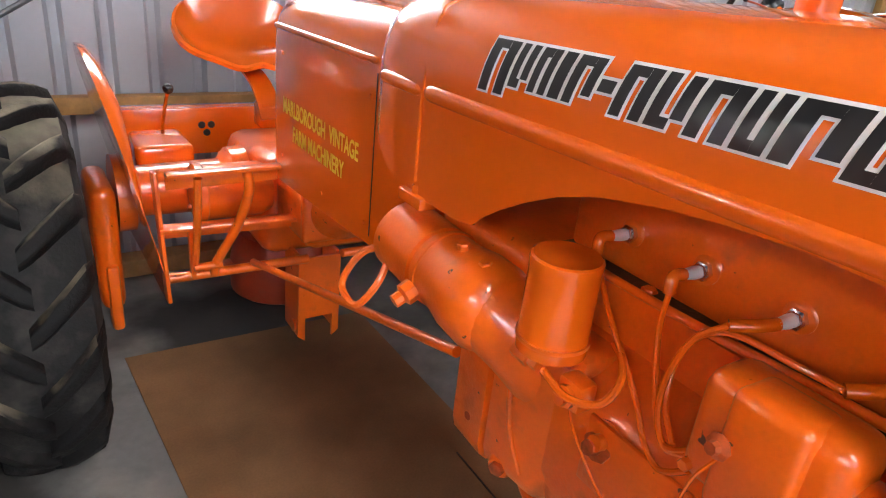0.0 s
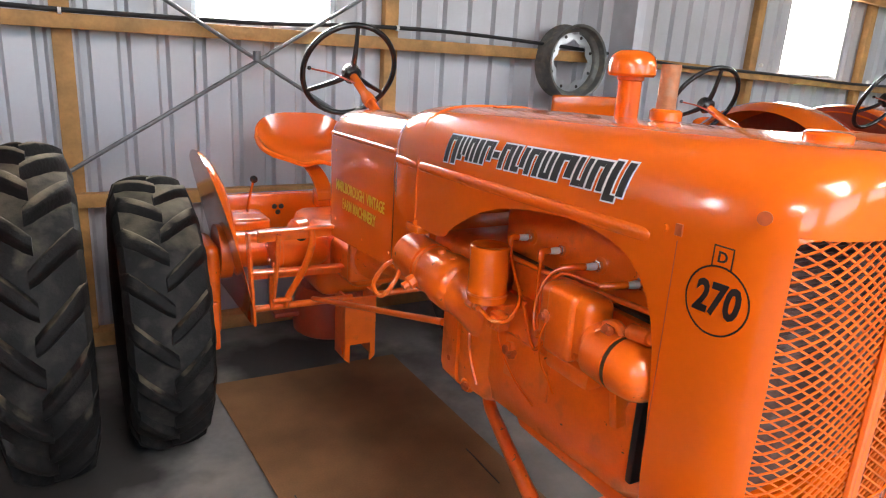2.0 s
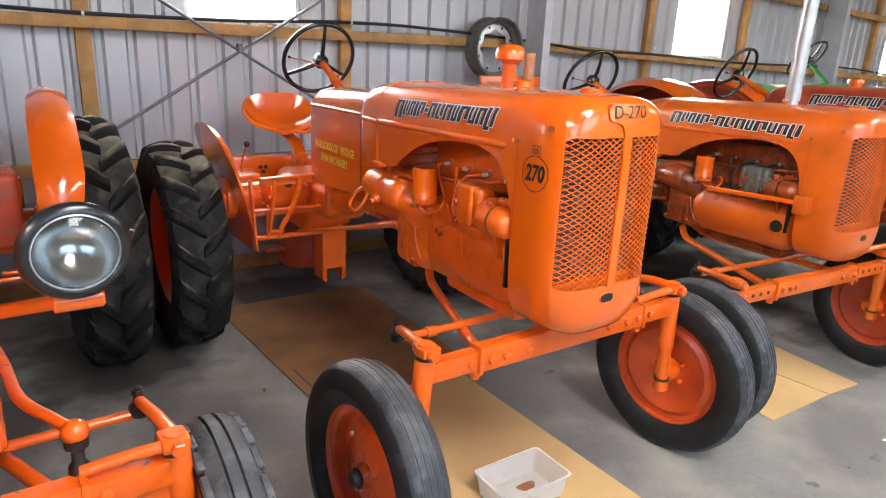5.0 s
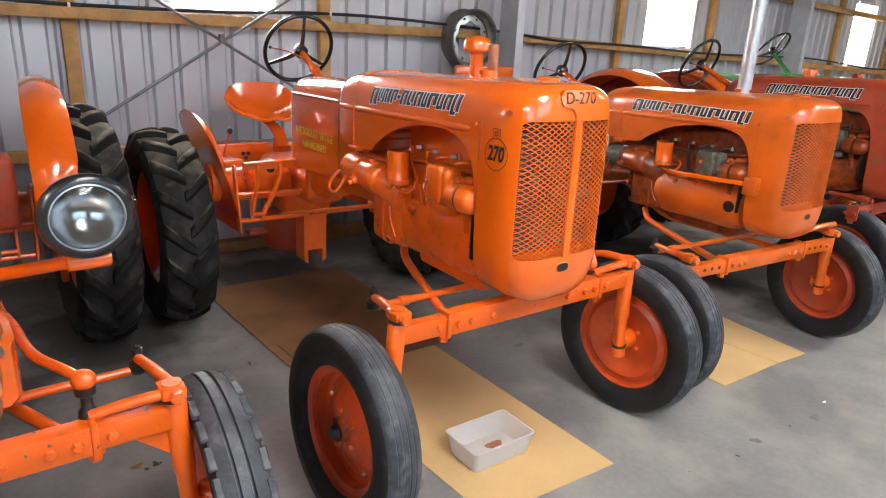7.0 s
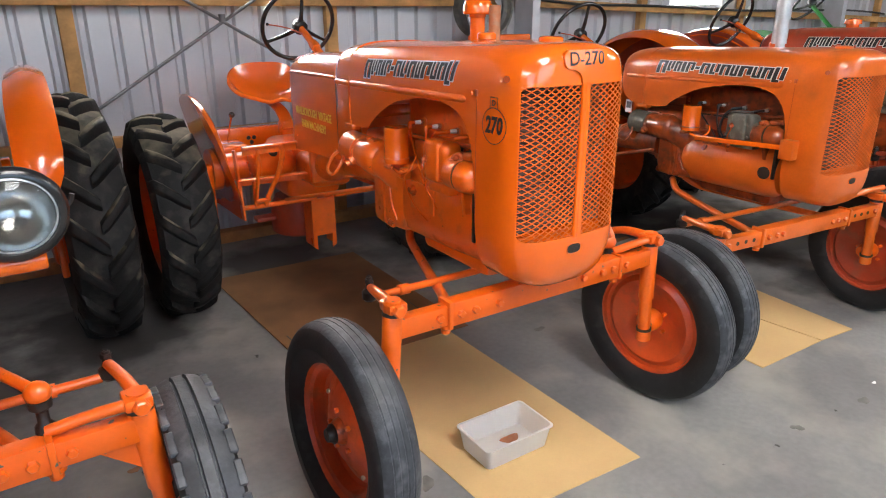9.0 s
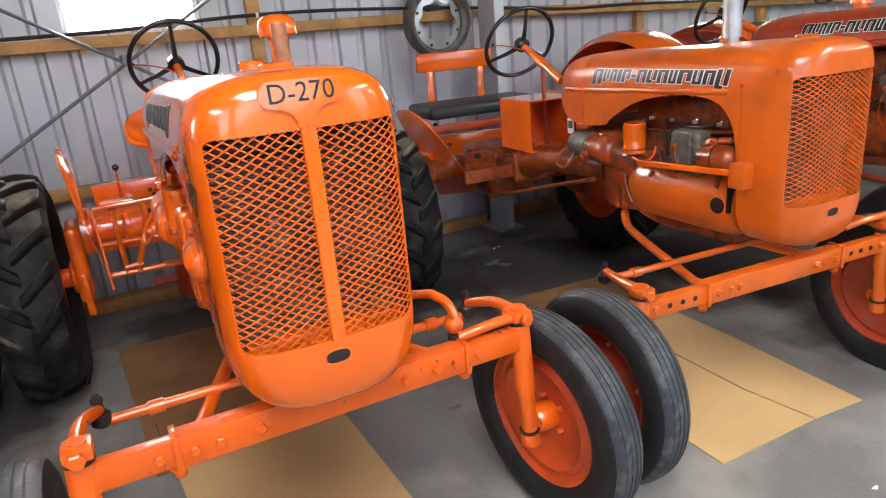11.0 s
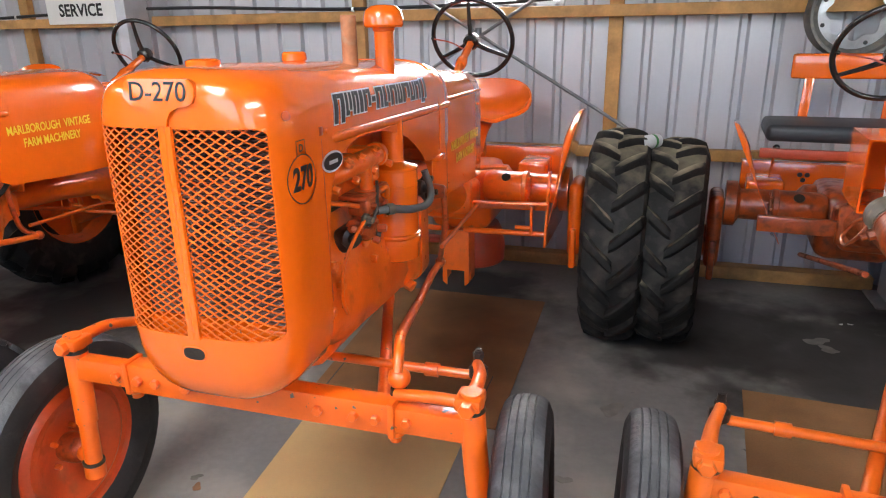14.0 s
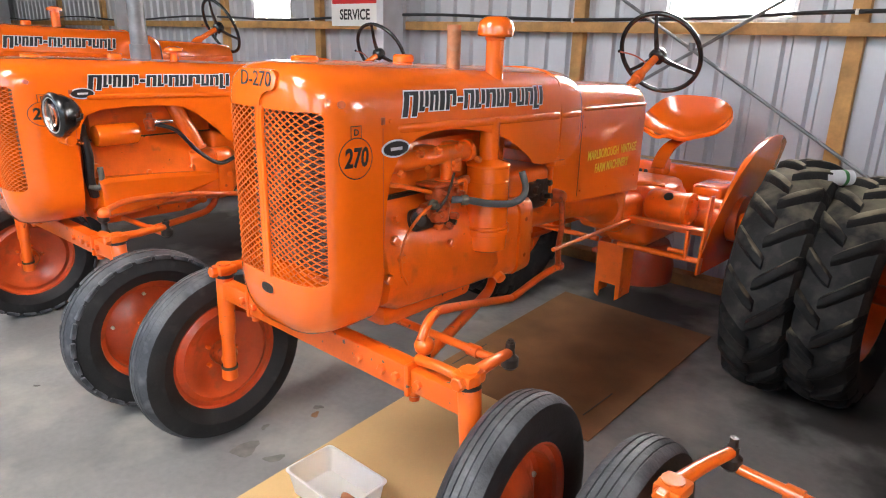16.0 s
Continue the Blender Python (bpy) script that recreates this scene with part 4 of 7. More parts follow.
def steering_wheel(parent, c, tilt, R=0.215, rimmat=None):
    sw = new("steering_wheel")
    sw.parent = parent
    sw.matrix_basis = Matrix.Translation(c) @ pose(0, 0, 0, -tilt, 0, 0)
    bm = nb()
    n, k = 48, 10
    loops = []
    for i in range(n):
        a = 2 * math.pi * i / n
        loops.append([((R + 0.0125 * math.cos(b)) * math.cos(a), (R + 0.0125 * math.cos(b)) * math.sin(a), 0.0125 * math.sin(b)) for b in [2 * math.pi * j / k for j in range(k)]])
    loops.append(loops[0])
    rings(bm, loops, True, False, False)
    part("rim", bm, rimmat or BLACK, sw)
    for i in range(3):
        a = radians(-90 + 120 * i)
        bm = nb()
        ca, sa = math.cos(a), math.sin(a)
        tube(bm, [(ca * 0.03, sa * 0.03, -0.03), (ca * 0.1, sa * 0.1, -0.025), (ca * (R - 0.005), sa * (R - 0.005), 0)], 0.014, 8, 5, 0.009)
        part("spoke", bm, rimmat or BLACK, sw)
    bm = nb()
    lathe(bm, (0, 0, -0.06), (0, 0, 1), [(0, 0.03), (0.015, 0.042), (0.05, 0.042), (0.065, 0.034), (0.072, 0.012)], 20)
    part("hub", bm, rimmat or BLACK, sw)
    return sw


# ---- tractor assemblies ----
def engine(tr, magneto=None, starter=None, cast=None, left=True):
    cast = cast or CAST
    magneto, starter = magneto or cast, starter or cast
    blk = part("engine_block", nb_block(), cast, tr, "painted cast engine block and crankcase")
    # cylinder head
    bm = nb()
    box(bm, -0.078, 0.12, 0.1, 0.72, 1.17, 1.33, 0.01, 2)
    head = part("cylinder_head", bm, cast, tr)
    for y in (0.215, 0.345, 0.475, 0.602):
        bm = nb()
        lathe(bm, (-0.074, y, 1.234), (-1, 0, 0.1), [(0, 0.021), (0.005, 0.021), (0.008, 0.017)], 16)
        part("plug_boss", bm, cast, head)
    for y in (0.15, 0.28, 0.41, 0.54, 0.69):
        bolt_part(head, (-0.05, y, 1.33), (0, 0, 1), 0.013, 0.016, cast)
        bolt_part(head, (-0.093, y, 1.164), (0, 0, 1), 0.012, 0.014, cast)
    bm = nb()
    box(bm, -0.0995, 0.125, 0.097, 0.723, 1.1655, 1.1725)
    part("head_gasket", bm, GREASE, tr)
    # plugs, elbows and leads
    for k, y in enumerate((0.602, 0.475, 0.345, 0.215)):
        bm = nb()
        lathe(bm, (-0.078, y, 1.233), (-1, 0, 0.06), [(0, 0.0135), (0.012, 0.0135), (0.013, 0.0105), (0.018, 0.0105)], 6)
        plug = part("spark_plug", bm, CHROME, tr, "bright metal spark plug")
        bm = nb()
        lathe(bm, (-0.096, y, 1.234), (-1, 0, 0.06), [(0, 0.0085), (0.008, 0.009), (0.022, 0.0075), (0.032, 0.007)], 14)
        part("insulator", bm, WHITEPAINT, plug)
        bm = nb()
        if k < 2:
            tube(bm, [(-0.124, y, 1.2355), (-0.14, y, 1.237), (-0.1475, y - 0.002, 1.232), (-0.149, y - 0.004, 1.216)], 0.0085, 10, 4)
            a = Vector((-0.149, y - 0.004, 1.216))
        else:
            tube(bm, [(-0.124, y, 1.2355), (-0.15, y + 0.008, 1.235), (-0.17, y + 0.028, 1.229)], 0.008, 10, 4)
            a = Vector((-0.17, y + 0.028, 1.229))
        # boot and lead go black on shaded castings, to darken the engine bay
        part("boot", bm, ORANGE if cast is CAST else BLACKPAINT, plug)
        bm = nb()
        if k == 0:
            path = [a, (-0.165, 0.55, 1.165), (-0.195, 0.45, 1.09), (-0.205, 0.415, 1.05), (-0.212, 0.385, 1.035), (-0.222, 0.36, 1.05), (-0.228, 0.335, 1.075)]
        elif k == 1:
            path = [a, (-0.153, 0.468, 1.16), (-0.175, 0.435, 1.1), (-0.2, 0.4, 1.07), (-0.218, 0.37, 1.075), (-0.226, 0.34, 1.1)]
        elif k == 2:
            path = [a, (-0.182, 0.40, 1.2), (-0.198, 0.41, 1.15), (-0.206, 0.405, 1.1), (-0.214, 0.38, 1.07), (-0.226, 0.342, 1.09)]
        else:
            path = [a, (-0.168, 0.29, 1.226), (-0.155, 0.38, 1.212), (-0.165, 0.42, 1.17), (-0.19, 0.41, 1.11), (-0.215, 0.37, 1.08)]
        tube(bm, path, 0.0042, 8, 6)
        part("plug_lead", bm, ORANGE if cast is CAST else BLACKPAINT, plug)
    # pipe running along the head
    bm = nb()
    tube(bm, [(-0.11, 0.66, 1.175), (-0.135, 0.58, 1.185), (-0.14, 0.45, 1.19), (-0.145, 0.3, 1.2), (-0.16, 0.17, 1.215), (-0.17, 0.09, 1.225), (-0.15, 0.06, 1.23)], 0.0065, 10)
    part("head_pipe", bm, cast, tr)
    # magneto
    mg = part("magneto", mag_bm(), magneto, tr)
    bm = nb()
    lathe(bm, (-0.262, 0.292, 1.158), (-1, 0.1, 0.1), [(0, 0.013), (0.006, 0.015), (0.010, 0.008), (0.018, 0.007)], 8)
    part("terminal", bm, GRIMY, mg)
    bm = nb()
    tube(bm, [(-0.266, 0.29, 1.145), (-0.262, 0.31, 1.1), (-0.235, 0.33, 1.03), (-0.21, 0.33, 0.985), (-0.206, 0.31, 0.955)], 0.0022, 6)
    part("earth_wire", bm, ORANGE, mg)
    # generator at the front with its band
    bm = nb()
    lathe(bm, (-0.228, 0.178, 1.125), (0, -1, 0.03), [(0, 0.04), (0.008, 0.05), (0.07, 0.055), (0.071, 0.05), (0.082, 0.05), (0.083, 0.0555), (0.125, 0.0545), (0.145, 0.046), (0.158, 0.03), (0.162, 0.012)], 28)
    gen = part("generator", bm, cast, tr)
    bm = nb()
    lathe(bm, (-0.228, 0.106, 1.127), (0, -1, 0.03), [(0, 0.0535), (0.009, 0.0535)], 28)
    part("clamp_band", bm, GREASE, gen)
    bm = nb()
    tube(bm, [(-0.225, 0.16, 1.185), (-0.225, 0.13, 1.195), (-0.222, 0.115, 1.18)], 0.011, 8, 4)
    part("generator_bracket", bm, cast, gen)
    bm = nb()
    lathe(bm, (-0.222, 0.1, 1.196), (0, -1, 0.1), [(0, 0.012), (0.002, 0.016), (0.05, 0.016), (0.052, 0.012), (0.07, 0.012)], 14)
    part("regulator", bm, cast, gen)
    bm = nb()
    bar(bm, (-0.2, 0.13, 1.085), (-0.2, 0.11, 0.985), 0.02, 0.04, (1, 0, 0))
    part("generator_foot", bm, cast, gen)
    bolt_part(gen, (-0.24, 0.135, 1.185), (-1, 0, 0.6), 0.011, 0.014, GRIMY)
    # fan belt
    bm = nb()
    bar(bm, (-0.2, 0.05, 0.9), (-0.2, 0.05, 1.1), 0.05, 0.016, (0, 1, 0))
    part("fan_belt", bm, BLACKPAINT, tr)
    # upright oil filter on the bell housing
    bm = nb()
    lathe(bm, (-0.218, 0.585, 1.083), (0, 0, 1), [(0, 0.042), (0.004, 0.05), (0.02, 0.0515), (0.024, 0.0495), (0.132, 0.0495), (0.138, 0.0505), (0.144, 0.0495), (0.1465, 0.046), (0.1455, 0.043), (0.1465, 0.02)], 32)
    of = part("oil_filter", bm, ORANGE, tr)
    bm = nb()
    lathe(bm, (-0.218, 0.585, 1.104), (0, 0, 1), [(0, 0.0528), (0.006, 0.0528)], 32)
    part("filter_clamp", bm, cast, of)
    bm = nb()
    lathe(bm, (-0.2, 0.625, 1.085), (-0.25, 1, 0), [(0, 0.024), (0.03, 0.026), (0.036, 0.02)], 16)
    part("filter_knob", bm, BLACKPAINT, of)
    bm = nb()
    box(bm, -0.2, -0.12, 0.53, 0.66, 1.055, 1.086, 0.008)
    part("filter_bracket", bm, cast, of)
    bm = nb()
    tube(bm, [(-0.25, 0.56, 1.072), (-0.25, 0.51, 1.062), (-0.235, 0.468, 1.075), (-0.215, 0.46, 1.105), (-0.19, 0.485, 1.12), (-0.165, 0.52, 1.115)], 0.0055, 8)
    part("oil_pipe", bm, ORANGE, of)
    bm = nb()
    tube(bm, [(-0.21, 0.53, 1.06), (-0.213, 0.525, 1.0), (-0.213, 0.45, 0.93), (-0.211, 0.37, 0.895)], 0.0022, 6)
    part("thin_wire", bm, ORANGE, of)
    bm = nb()
    lathe(bm, (-0.25, 0.6, 1.072), (0, -1, 0), [(-0.02, 0.012), (0.012, 0.012), (0.013, 0.008), (0.03, 0.008)], 6)
    part("oil_union", bm, cast, of)
    bm = nb()
    lathe(bm, (-0.2, 0.475, 0.992), (-1, 0, 0.2), [(0, 0.024), (0.01, 0.024), (0.014, 0.013), (0.03, 0.011)], 8)
    part("pressure_switch", bm, GRIMY, tr)
    # clutch housing top and bulkhead behind the head
    bm = nb()
    box(bm, -0.17, 0.17, 0.7, 0.97, 1.0, 1.17, 0.03, 3)
    part("clutch_housing", bm, cast, tr)
    bm = nb()
    box(bm, -0.185, 0.185, 0.955, 0.965, 1.0, 1.36, 0.002)
    part("bulkhead", bm, cast, tr)
    # starter motor
    bm = nb()
    lathe(bm, (-0.222, 0.685, 1.076), (0, 1, 0.045), [(0, 0.05), (0.012, 0.068), (0.035, 0.077), (0.085, 0.076), (0.125, 0.068), (0.175, 0.068), (0.177, 0.062), (0.19, 0.062)], 32)
    tube(bm, [(-0.222, 0.8, 1.08), (-0.216, 0.73, 1.077), (-0.185, 0.67, 1.045), (-0.14, 0.625, 0.985), (-0.11, 0.6, 0.94)], 0.07, 20, 5, 0.078)
    st = part("starter_motor", bm, cast, tr)
    bm = nb()
    lathe(bm, (-0.222, 0.871, 1.0845), (0, 1, 0.045), [(0, 0.06), (0.001, 0.069), (0.118, 0.069), (0.126, 0.062)], 32)
    part("starter_cap", bm, starter, st)
    bm = nb()
    lathe(bm, (-0.285, 0.85, 1.06), (-0.8, 0, -0.4), [(0, 0.02), (0.02, 0.02), (0.024, 0.012), (0.04, 0.012)], 8)
    lathe(bm, (-0.222, 0.845, 1.084), (0, 1, 0.045), [(0, 0.071), (0.01, 0.071)], 32)
    part("starter_band", bm, cast, st)
    for y, z in ((0.73, 1.145), (0.79, 1.15)):
        bolt_part(st, (-0.235, y, z), (-0.2, 0, 1), 0.011, 0.012, cast)
    bm = nb()
    box(bm, -0.235, -0.2, 0.5, 0.545, 1.03, 1.075, 0.008, 2)
    lathe(bm, (-0.232, 0.522, 1.052), (-1, 0, 0), [(0, 0.017), (0.01, 0.017), (0.012, 0.011), (0.02, 0.011)], 8)
    part("pipe_bracket", bm, cast, tr)
    bm = nb()
    tube(bm, [(-0.2, 0.66, 1.0), (-0.222, 0.645, 0.97), (-0.222, 0.63, 0.9), (-0.216, 0.6, 0.84)], 0.0045, 8)
    part("drain_pipe", bm, cast, tr)
    # hook of wire behind the starter
    bm = nb()
    tube(bm, [(-0.26, 0.99, 1.08), (-0.3, 1.02, 1.05), (-0.33, 1.03, 0.99), (-0.33, 0.97, 0.975), (-0.30, 0.95, 1.02), (-0.27, 0.96, 1.07)], 0.007, 8)
    part("cable_loop", bm, cast, tr)
    # bell housing: a square flanged casting
    bm = nb()
    loops = []
    for y, s, z0 in ((0.56, 0.93, 0.80), (0.585, 1.0, 0.79), (0.688, 1.03, 0.785), (0.69, 0.99, 0.79), (0.696, 0.99, 0.79), (0.698, 1.05, 0.78), (0.775, 1.05, 0.785), (0.79, 1.0, 0.80), (0.85, 0.72, 0.83), (0.93, 0.44, 0.85), (1.0, 0.34, 0.855)):
        zt = 1.075 - 0.1 * max(0, y - 0.79) / 0.21
        w = 0.215 * s
        r = 0.045 * s
        lp = []
        for cx, cz, a0 in ((w - r, zt - r, 0), (-w + r, zt - r, 90), (-w + r, z0 + r, 180), (w - r, z0 + r, 270)):
            for t in (0, 30, 60, 90):
                a = radians(a0 + t)
                lp.append((cx + r * math.cos(a), y, cz + r * math.sin(a)))
        loops.append(lp)
    rings(bm, loops)
    bell = part("bell_housing", bm, cast, tr)
    for sx in (-1, 1):
        for z in (0.85, 0.94, 1.03):
            bolt_part(bell, (sx * 0.2, 0.6985, z), (0, -1, 0), 0.011, 0.04, cast)
        for y, z in ((0.735, 0.86), (0.735, 1.0)):
            bm = nb()
            lathe(bm, (sx * 0.224, y, z), (sx, 0, 0), [(0, 0.009), (0.0022, 0.008)], 12)
            part("pin_hole", bm, DULLRED, bell)
    bm = nb()
    lathe(bm, (-0.2, 0.655, 0.815), (-0.9, -0.35, -0.1), [(-0.015, 0.024), (0.014, 0.023), (0.02, 0.018)], 14)
    part("drain_boss", bm, cast, bell)
    bm = nb()
    lathe(bm, (-0.214, 0.65, 0.815), (-0.9, -0.35, -0.1), [(0, 0.014), (0.012, 0.014), (0.013, 0.009)], 6)
    part("drain_plug", bm, GRIMY, bell)
    bm = nb()
    lathe(bm, (0.2, 0.6, 0.81), (0.9, -0.2, -0.4), [(0, 0.02), (0.03, 0.02), (0.032, 0.012)], 8)
    part("drain_plug", bm, cast, bell)
    if not left:
        return
    # left side: manifold, carburettor, air cleaner, hose
    bm = nb()
    tube(bm, [(0.13, 0.06, 1.27), (0.165, 0.11, 1.278), (0.19, 0.2, 1.287), (0.195, 0.32, 1.29), (0.19, 0.41, 1.29)], 0.029, 16)
    lathe(bm, (0.19, 0.40, 1.29), (0, 1, 0), [(0, 0.036), (0.018, 0.036), (0.02, 0.026)], 18)
    for y in (0.13, 0.26, 0.39):
        box(bm, 0.1, 0.18, y - 0.03, y + 0.03, 1.25, 1.315, 0.01)
    mani = part("manifold", bm, cast, tr)
    for y in (0.16, 0.24, 0.34):
        bm = nb()
        lathe(bm, (0.215, y, 1.305), (0.6, 0, 1), [(0, 0.015), (0.012, 0.015), (0.014, 0.009), (0.022, 0.009)], 8)
        part("manifold_nut", bm, cast, mani)
    bm = nb()
    tube(bm, [(0.2, 0.295, 1.28), (0.205, 0.295, 1.23), (0.205, 0.29, 1.19)], 0.02, 12)
    lathe(bm, (0.205, 0.29, 1.2), (0, 0, 1), [(0, 0.034), (0.012, 0.034)], 14)
    part("riser", bm, cast, mani)
    bm = nb()
    box(bm, 0.17, 0.238, 0.225, 0.33, 1.145, 1.2, 0.014, 3)
    lathe(bm, (0.205, 0.265, 1.075), (0, 0, 1), [(0, 0.016), (0.008, 0.032), (0.06, 0.036), (0.075, 0.03)], 18)
    lathe(bm, (0.205, 0.225, 1.125), (0, -1, -0.1), [(0, 0.027), (0.03, 0.026), (0.034, 0.014), (0.05, 0.014)], 14)
    carb = part("carburettor", bm, GRIMY, tr, "grimy orange carburettor")
    for c, d, r, h in (((0.238, 0.25, 1.175), (1, 0, 0), 0.01, 0.016), ((0.238, 0.305, 1.18), (1, 0, 0), 0.009, 0.014), ((0.24, 0.29, 1.1), (1, 0.2, 0), 0.012, 0.022), ((0.232, 0.235, 1.115), (1, -0.2, 0), 0.01, 0.016), ((0.205, 0.265, 1.075), (0, 0, -1), 0.01, 0.016), ((0.22, 0.35, 1.2), (0.4, 1, 0.2), 0.016, 0.03)):
        bolt_part(carb, c, d, r, h, GRIMY)
    bm = nb()
    tube(bm, [(0.235, 0.3, 1.2), (0.25, 0.335, 1.21), (0.245, 0.345, 1.17), (0.24, 0.34, 1.12)], 0.007, 8)
    part("linkage", bm, cast, carb)
    bm = nb()
    tube(bm, [(0.21, 0.22, 1.18), (0.2, 0.16, 1.2), (0.17, 0.1, 1.215), (0.14, 0.05, 1.215)], 0.007, 8)
    part("throttle_rod", bm, cast, carb)
    bm = nb()
    lathe(bm, (0.205, 0.265, 1.07), (0, 0, -1), [(0, 0.018), (0.01, 0.018), (0.012, 0.01), (0.02, 0.01)], 14)
    part("float_bowl_cover", bm, cast, carb)
    bm = nb()
    lathe(bm, (0.2, 0.335, 1.23), (0, 0, 1), [(0, 0.02), (0.006, 0.026), (0.04, 0.026), (0.046, 0.018), (0.06, 0.016)], 16)
    part("choke_body", bm, cast, carb)
    bm = nb()
    lathe(bm, (0.236, 0.2, 1.15), (1, -0.2, 0), [(0, 0.018), (0.008, 0.018), (0.01, 0.01), (0.028, 0.009)], 8)
    part("fuel_union", bm, ALLOY, carb)
    bm = nb()
    box(bm, 0.16, 0.245, 0.2, 0.35, 1.198, 1.21, 0.004)
    part("carburettor_flange", bm, GRIMY, carb)
    bm = nb()
    tube(bm, [(0.24, 0.19, 1.15), (0.235, 0.14, 1.12), (0.215, 0.1, 1.05), (0.21, 0.09, 0.96), (0.208, 0.12, 0.9)], 0.005, 8)
    part("fuel_pipe", bm, cast, carb)
    bm = nb()
    box(bm, 0.15, 0.2, 0.165, 0.31, 1.055, 1.125, 0.018, 3)
    lathe(bm, (0.19, 0.19, 1.1), (0.8, -0.6, 0), [(0, 0.03), (0.02, 0.03), (0.026, 0.018), (0.04, 0.016)], 14)
    lathe(bm, (0.2, 0.31, 1.075), (0.9, 0.3, -0.2), [(0, 0.02), (0.018, 0.02), (0.022, 0.011), (0.034, 0.01)], 8)
    part("governor_body", bm, GREASE, carb)
    for c, d, r, h in (((0.23, 0.215, 1.105), (1, -0.2, 0.1), 0.017, 0.02), ((0.225, 0.29, 1.065), (1, 0, -0.3), 0.011, 0.016), ((0.21, 0.17, 1.13), (0.7, -0.7, 0.2), 0.012, 0.018), ((0.235, 0.335, 1.16), (1, 0.4, 0), 0.015, 0.016), ((0.232, 0.255, 1.13), (1, 0, 0), 0.008, 0.02)):
        bolt_part(carb, c, d, r, h, GRIMY)
    bm = nb()
    tube(bm, [(0.24, 0.215, 1.125), (0.255, 0.24, 1.165), (0.245, 0.275, 1.205), (0.235, 0.3, 1.235)], 0.0045, 8)
    part("choke_wire", bm, GREASE, carb)
    bm = nb()
    box(bm, 0.1, 0.132, 0.1, 0.72, 1.16, 1.172)
    part("manifold_gasket", bm, GREASE, tr)
    for y in (0.08, 0.2, 0.32, 0.44):
        bolt_part(mani, (0.215, y, 1.26), (1, 0, -0.3), 0.011, 0.014, cast)
    for y in (0.12, 0.24, 0.36, 0.48):
        bolt_part(blk, (0.155, y, 1.1), (1, 0, 0.5), 0.012, 0.012, cast)
    bm = nb()
    lathe(bm, (0.2, 0.52, 0.93), (0, 0, 1), [(0, 0.06), (0.008, 0.073), (0.06, 0.0755), (0.062, 0.08), (0.07, 0.081), (0.078, 0.08), (0.08, 0.076), (0.085, 0.08), (0.092, 0.08), (0.094, 0.075), (0.245, 0.075), (0.246, 0.0762), (0.25, 0.0762), (0.251, 0.075), (0.295, 0.075), (0.298, 0.0775), (0.304, 0.0775), (0.309, 0.072), (0.318, 0.038), (0.322, 0.034)], 36)
    ac = part("air_cleaner", bm, ORANGE, tr)
    bm = nb()
    lathe(bm, (0.2, 0.52, 1.24), (0, 0, 1), [(0, 0.034), (0.15, 0.034)], 20)
    part("intake_pipe", bm, ORANGE, ac)
    bm = nb()
    tube(bm, [(0.235, 0.29, 1.15), (0.265, 0.33, 1.148), (0.29, 0.42, 1.125), (0.3, 0.53, 1.11), (0.295, 0.6, 1.12), (0.28, 0.635, 1.15), (0.265, 0.63, 1.2)], 0.012, 12)
    hs = part("air_hose", bm, HOSE, tr, "grey rubber hose")
    bm = nb()
    lathe(bm, (0.256, 0.315, 1.149), (0.7, 1, -0.05), [(0, 0.017), (0.02, 0.017)], 12)
    part("hose_clip", bm, ALLOY, hs)


def nb_block():
    bm = nb()
    # crankcase lofted along y: rounded box, narrower above
    loops = []
    for y, w, zb, zt in ((0.045, 0.16, 0.86, 1.14), (0.06, 0.185, 0.825, 1.155), (0.12, 0.198, 0.80, 1.16), (0.35, 0.202, 0.79, 1.165), (0.58, 0.205, 0.785, 1.165), (0.62, 0.2, 0.79, 1.16)):
        pts = [(-w * 0.75, zb), (w * 0.78, zb), (w * 0.97, zb + 0.025), (w * 1.05, zb + 0.08), (w * 0.98, 0.98), (w * 0.88, 1.06), (0.15, 1.105), (0.125, zt), (-0.11, zt), (-0.115, 1.09), (-w * 0.85, 1.06), (-w, 1.02), (-w, zb + 0.09), (-w * 0.93, zb + 0.03)]
        loops.append([(x, y, z) for x, z in pts])
    rings(bm, loops)
    for y in (0.1, 0.33, 0.56):
        bolt(bm, (0.2, y, 0.99), (1, 0, 0), 0.014, 0.014)
    for y, z in ((0.08, 1.05), (0.055, 0.93)):
        bolt(bm, (0.19, y, z), (1, 0, 0), 0.016, 0.014)
    # raised side cover
    box(bm, -0.209, -0.2, 0.33, 0.5, 0.92, 1.03, 0.004)
    lathe(bm, (-0.19, 0.47, 1.0), (-1, 0, 0.2), [(0, 0.03), (0.015, 0.03), (0.02, 0.012), (0.035, 0.012)], 12)
    box(bm, -0.12, 0.12, 0.1, 0.56, 0.72, 0.8, 0.03)
    return bm


def mag_bm():
    bm = nb()
    box(bm, -0.255, -0.175, 0.18, 0.34, 1.085, 1.225, 0.024, 4)
    box(bm, -0.266, -0.2, 0.215, 0.3, 1.08, 1.228, 0.014, 3)
    lathe(bm, (-0.215, 0.185, 1.135), (0, -1, 0), [(0, 0.05), (0.02, 0.05), (0.03, 0.04), (0.05, 0.04)], 20)
    box(bm, -0.25, -0.17, 0.165, 0.30, 1.04, 1.08, 0.01)
    for y in (0.2, 0.325):
        bolt(bm, (-0.252, y, 1.105), (-1, 0, 0), 0.008, 0.01)
    return bm


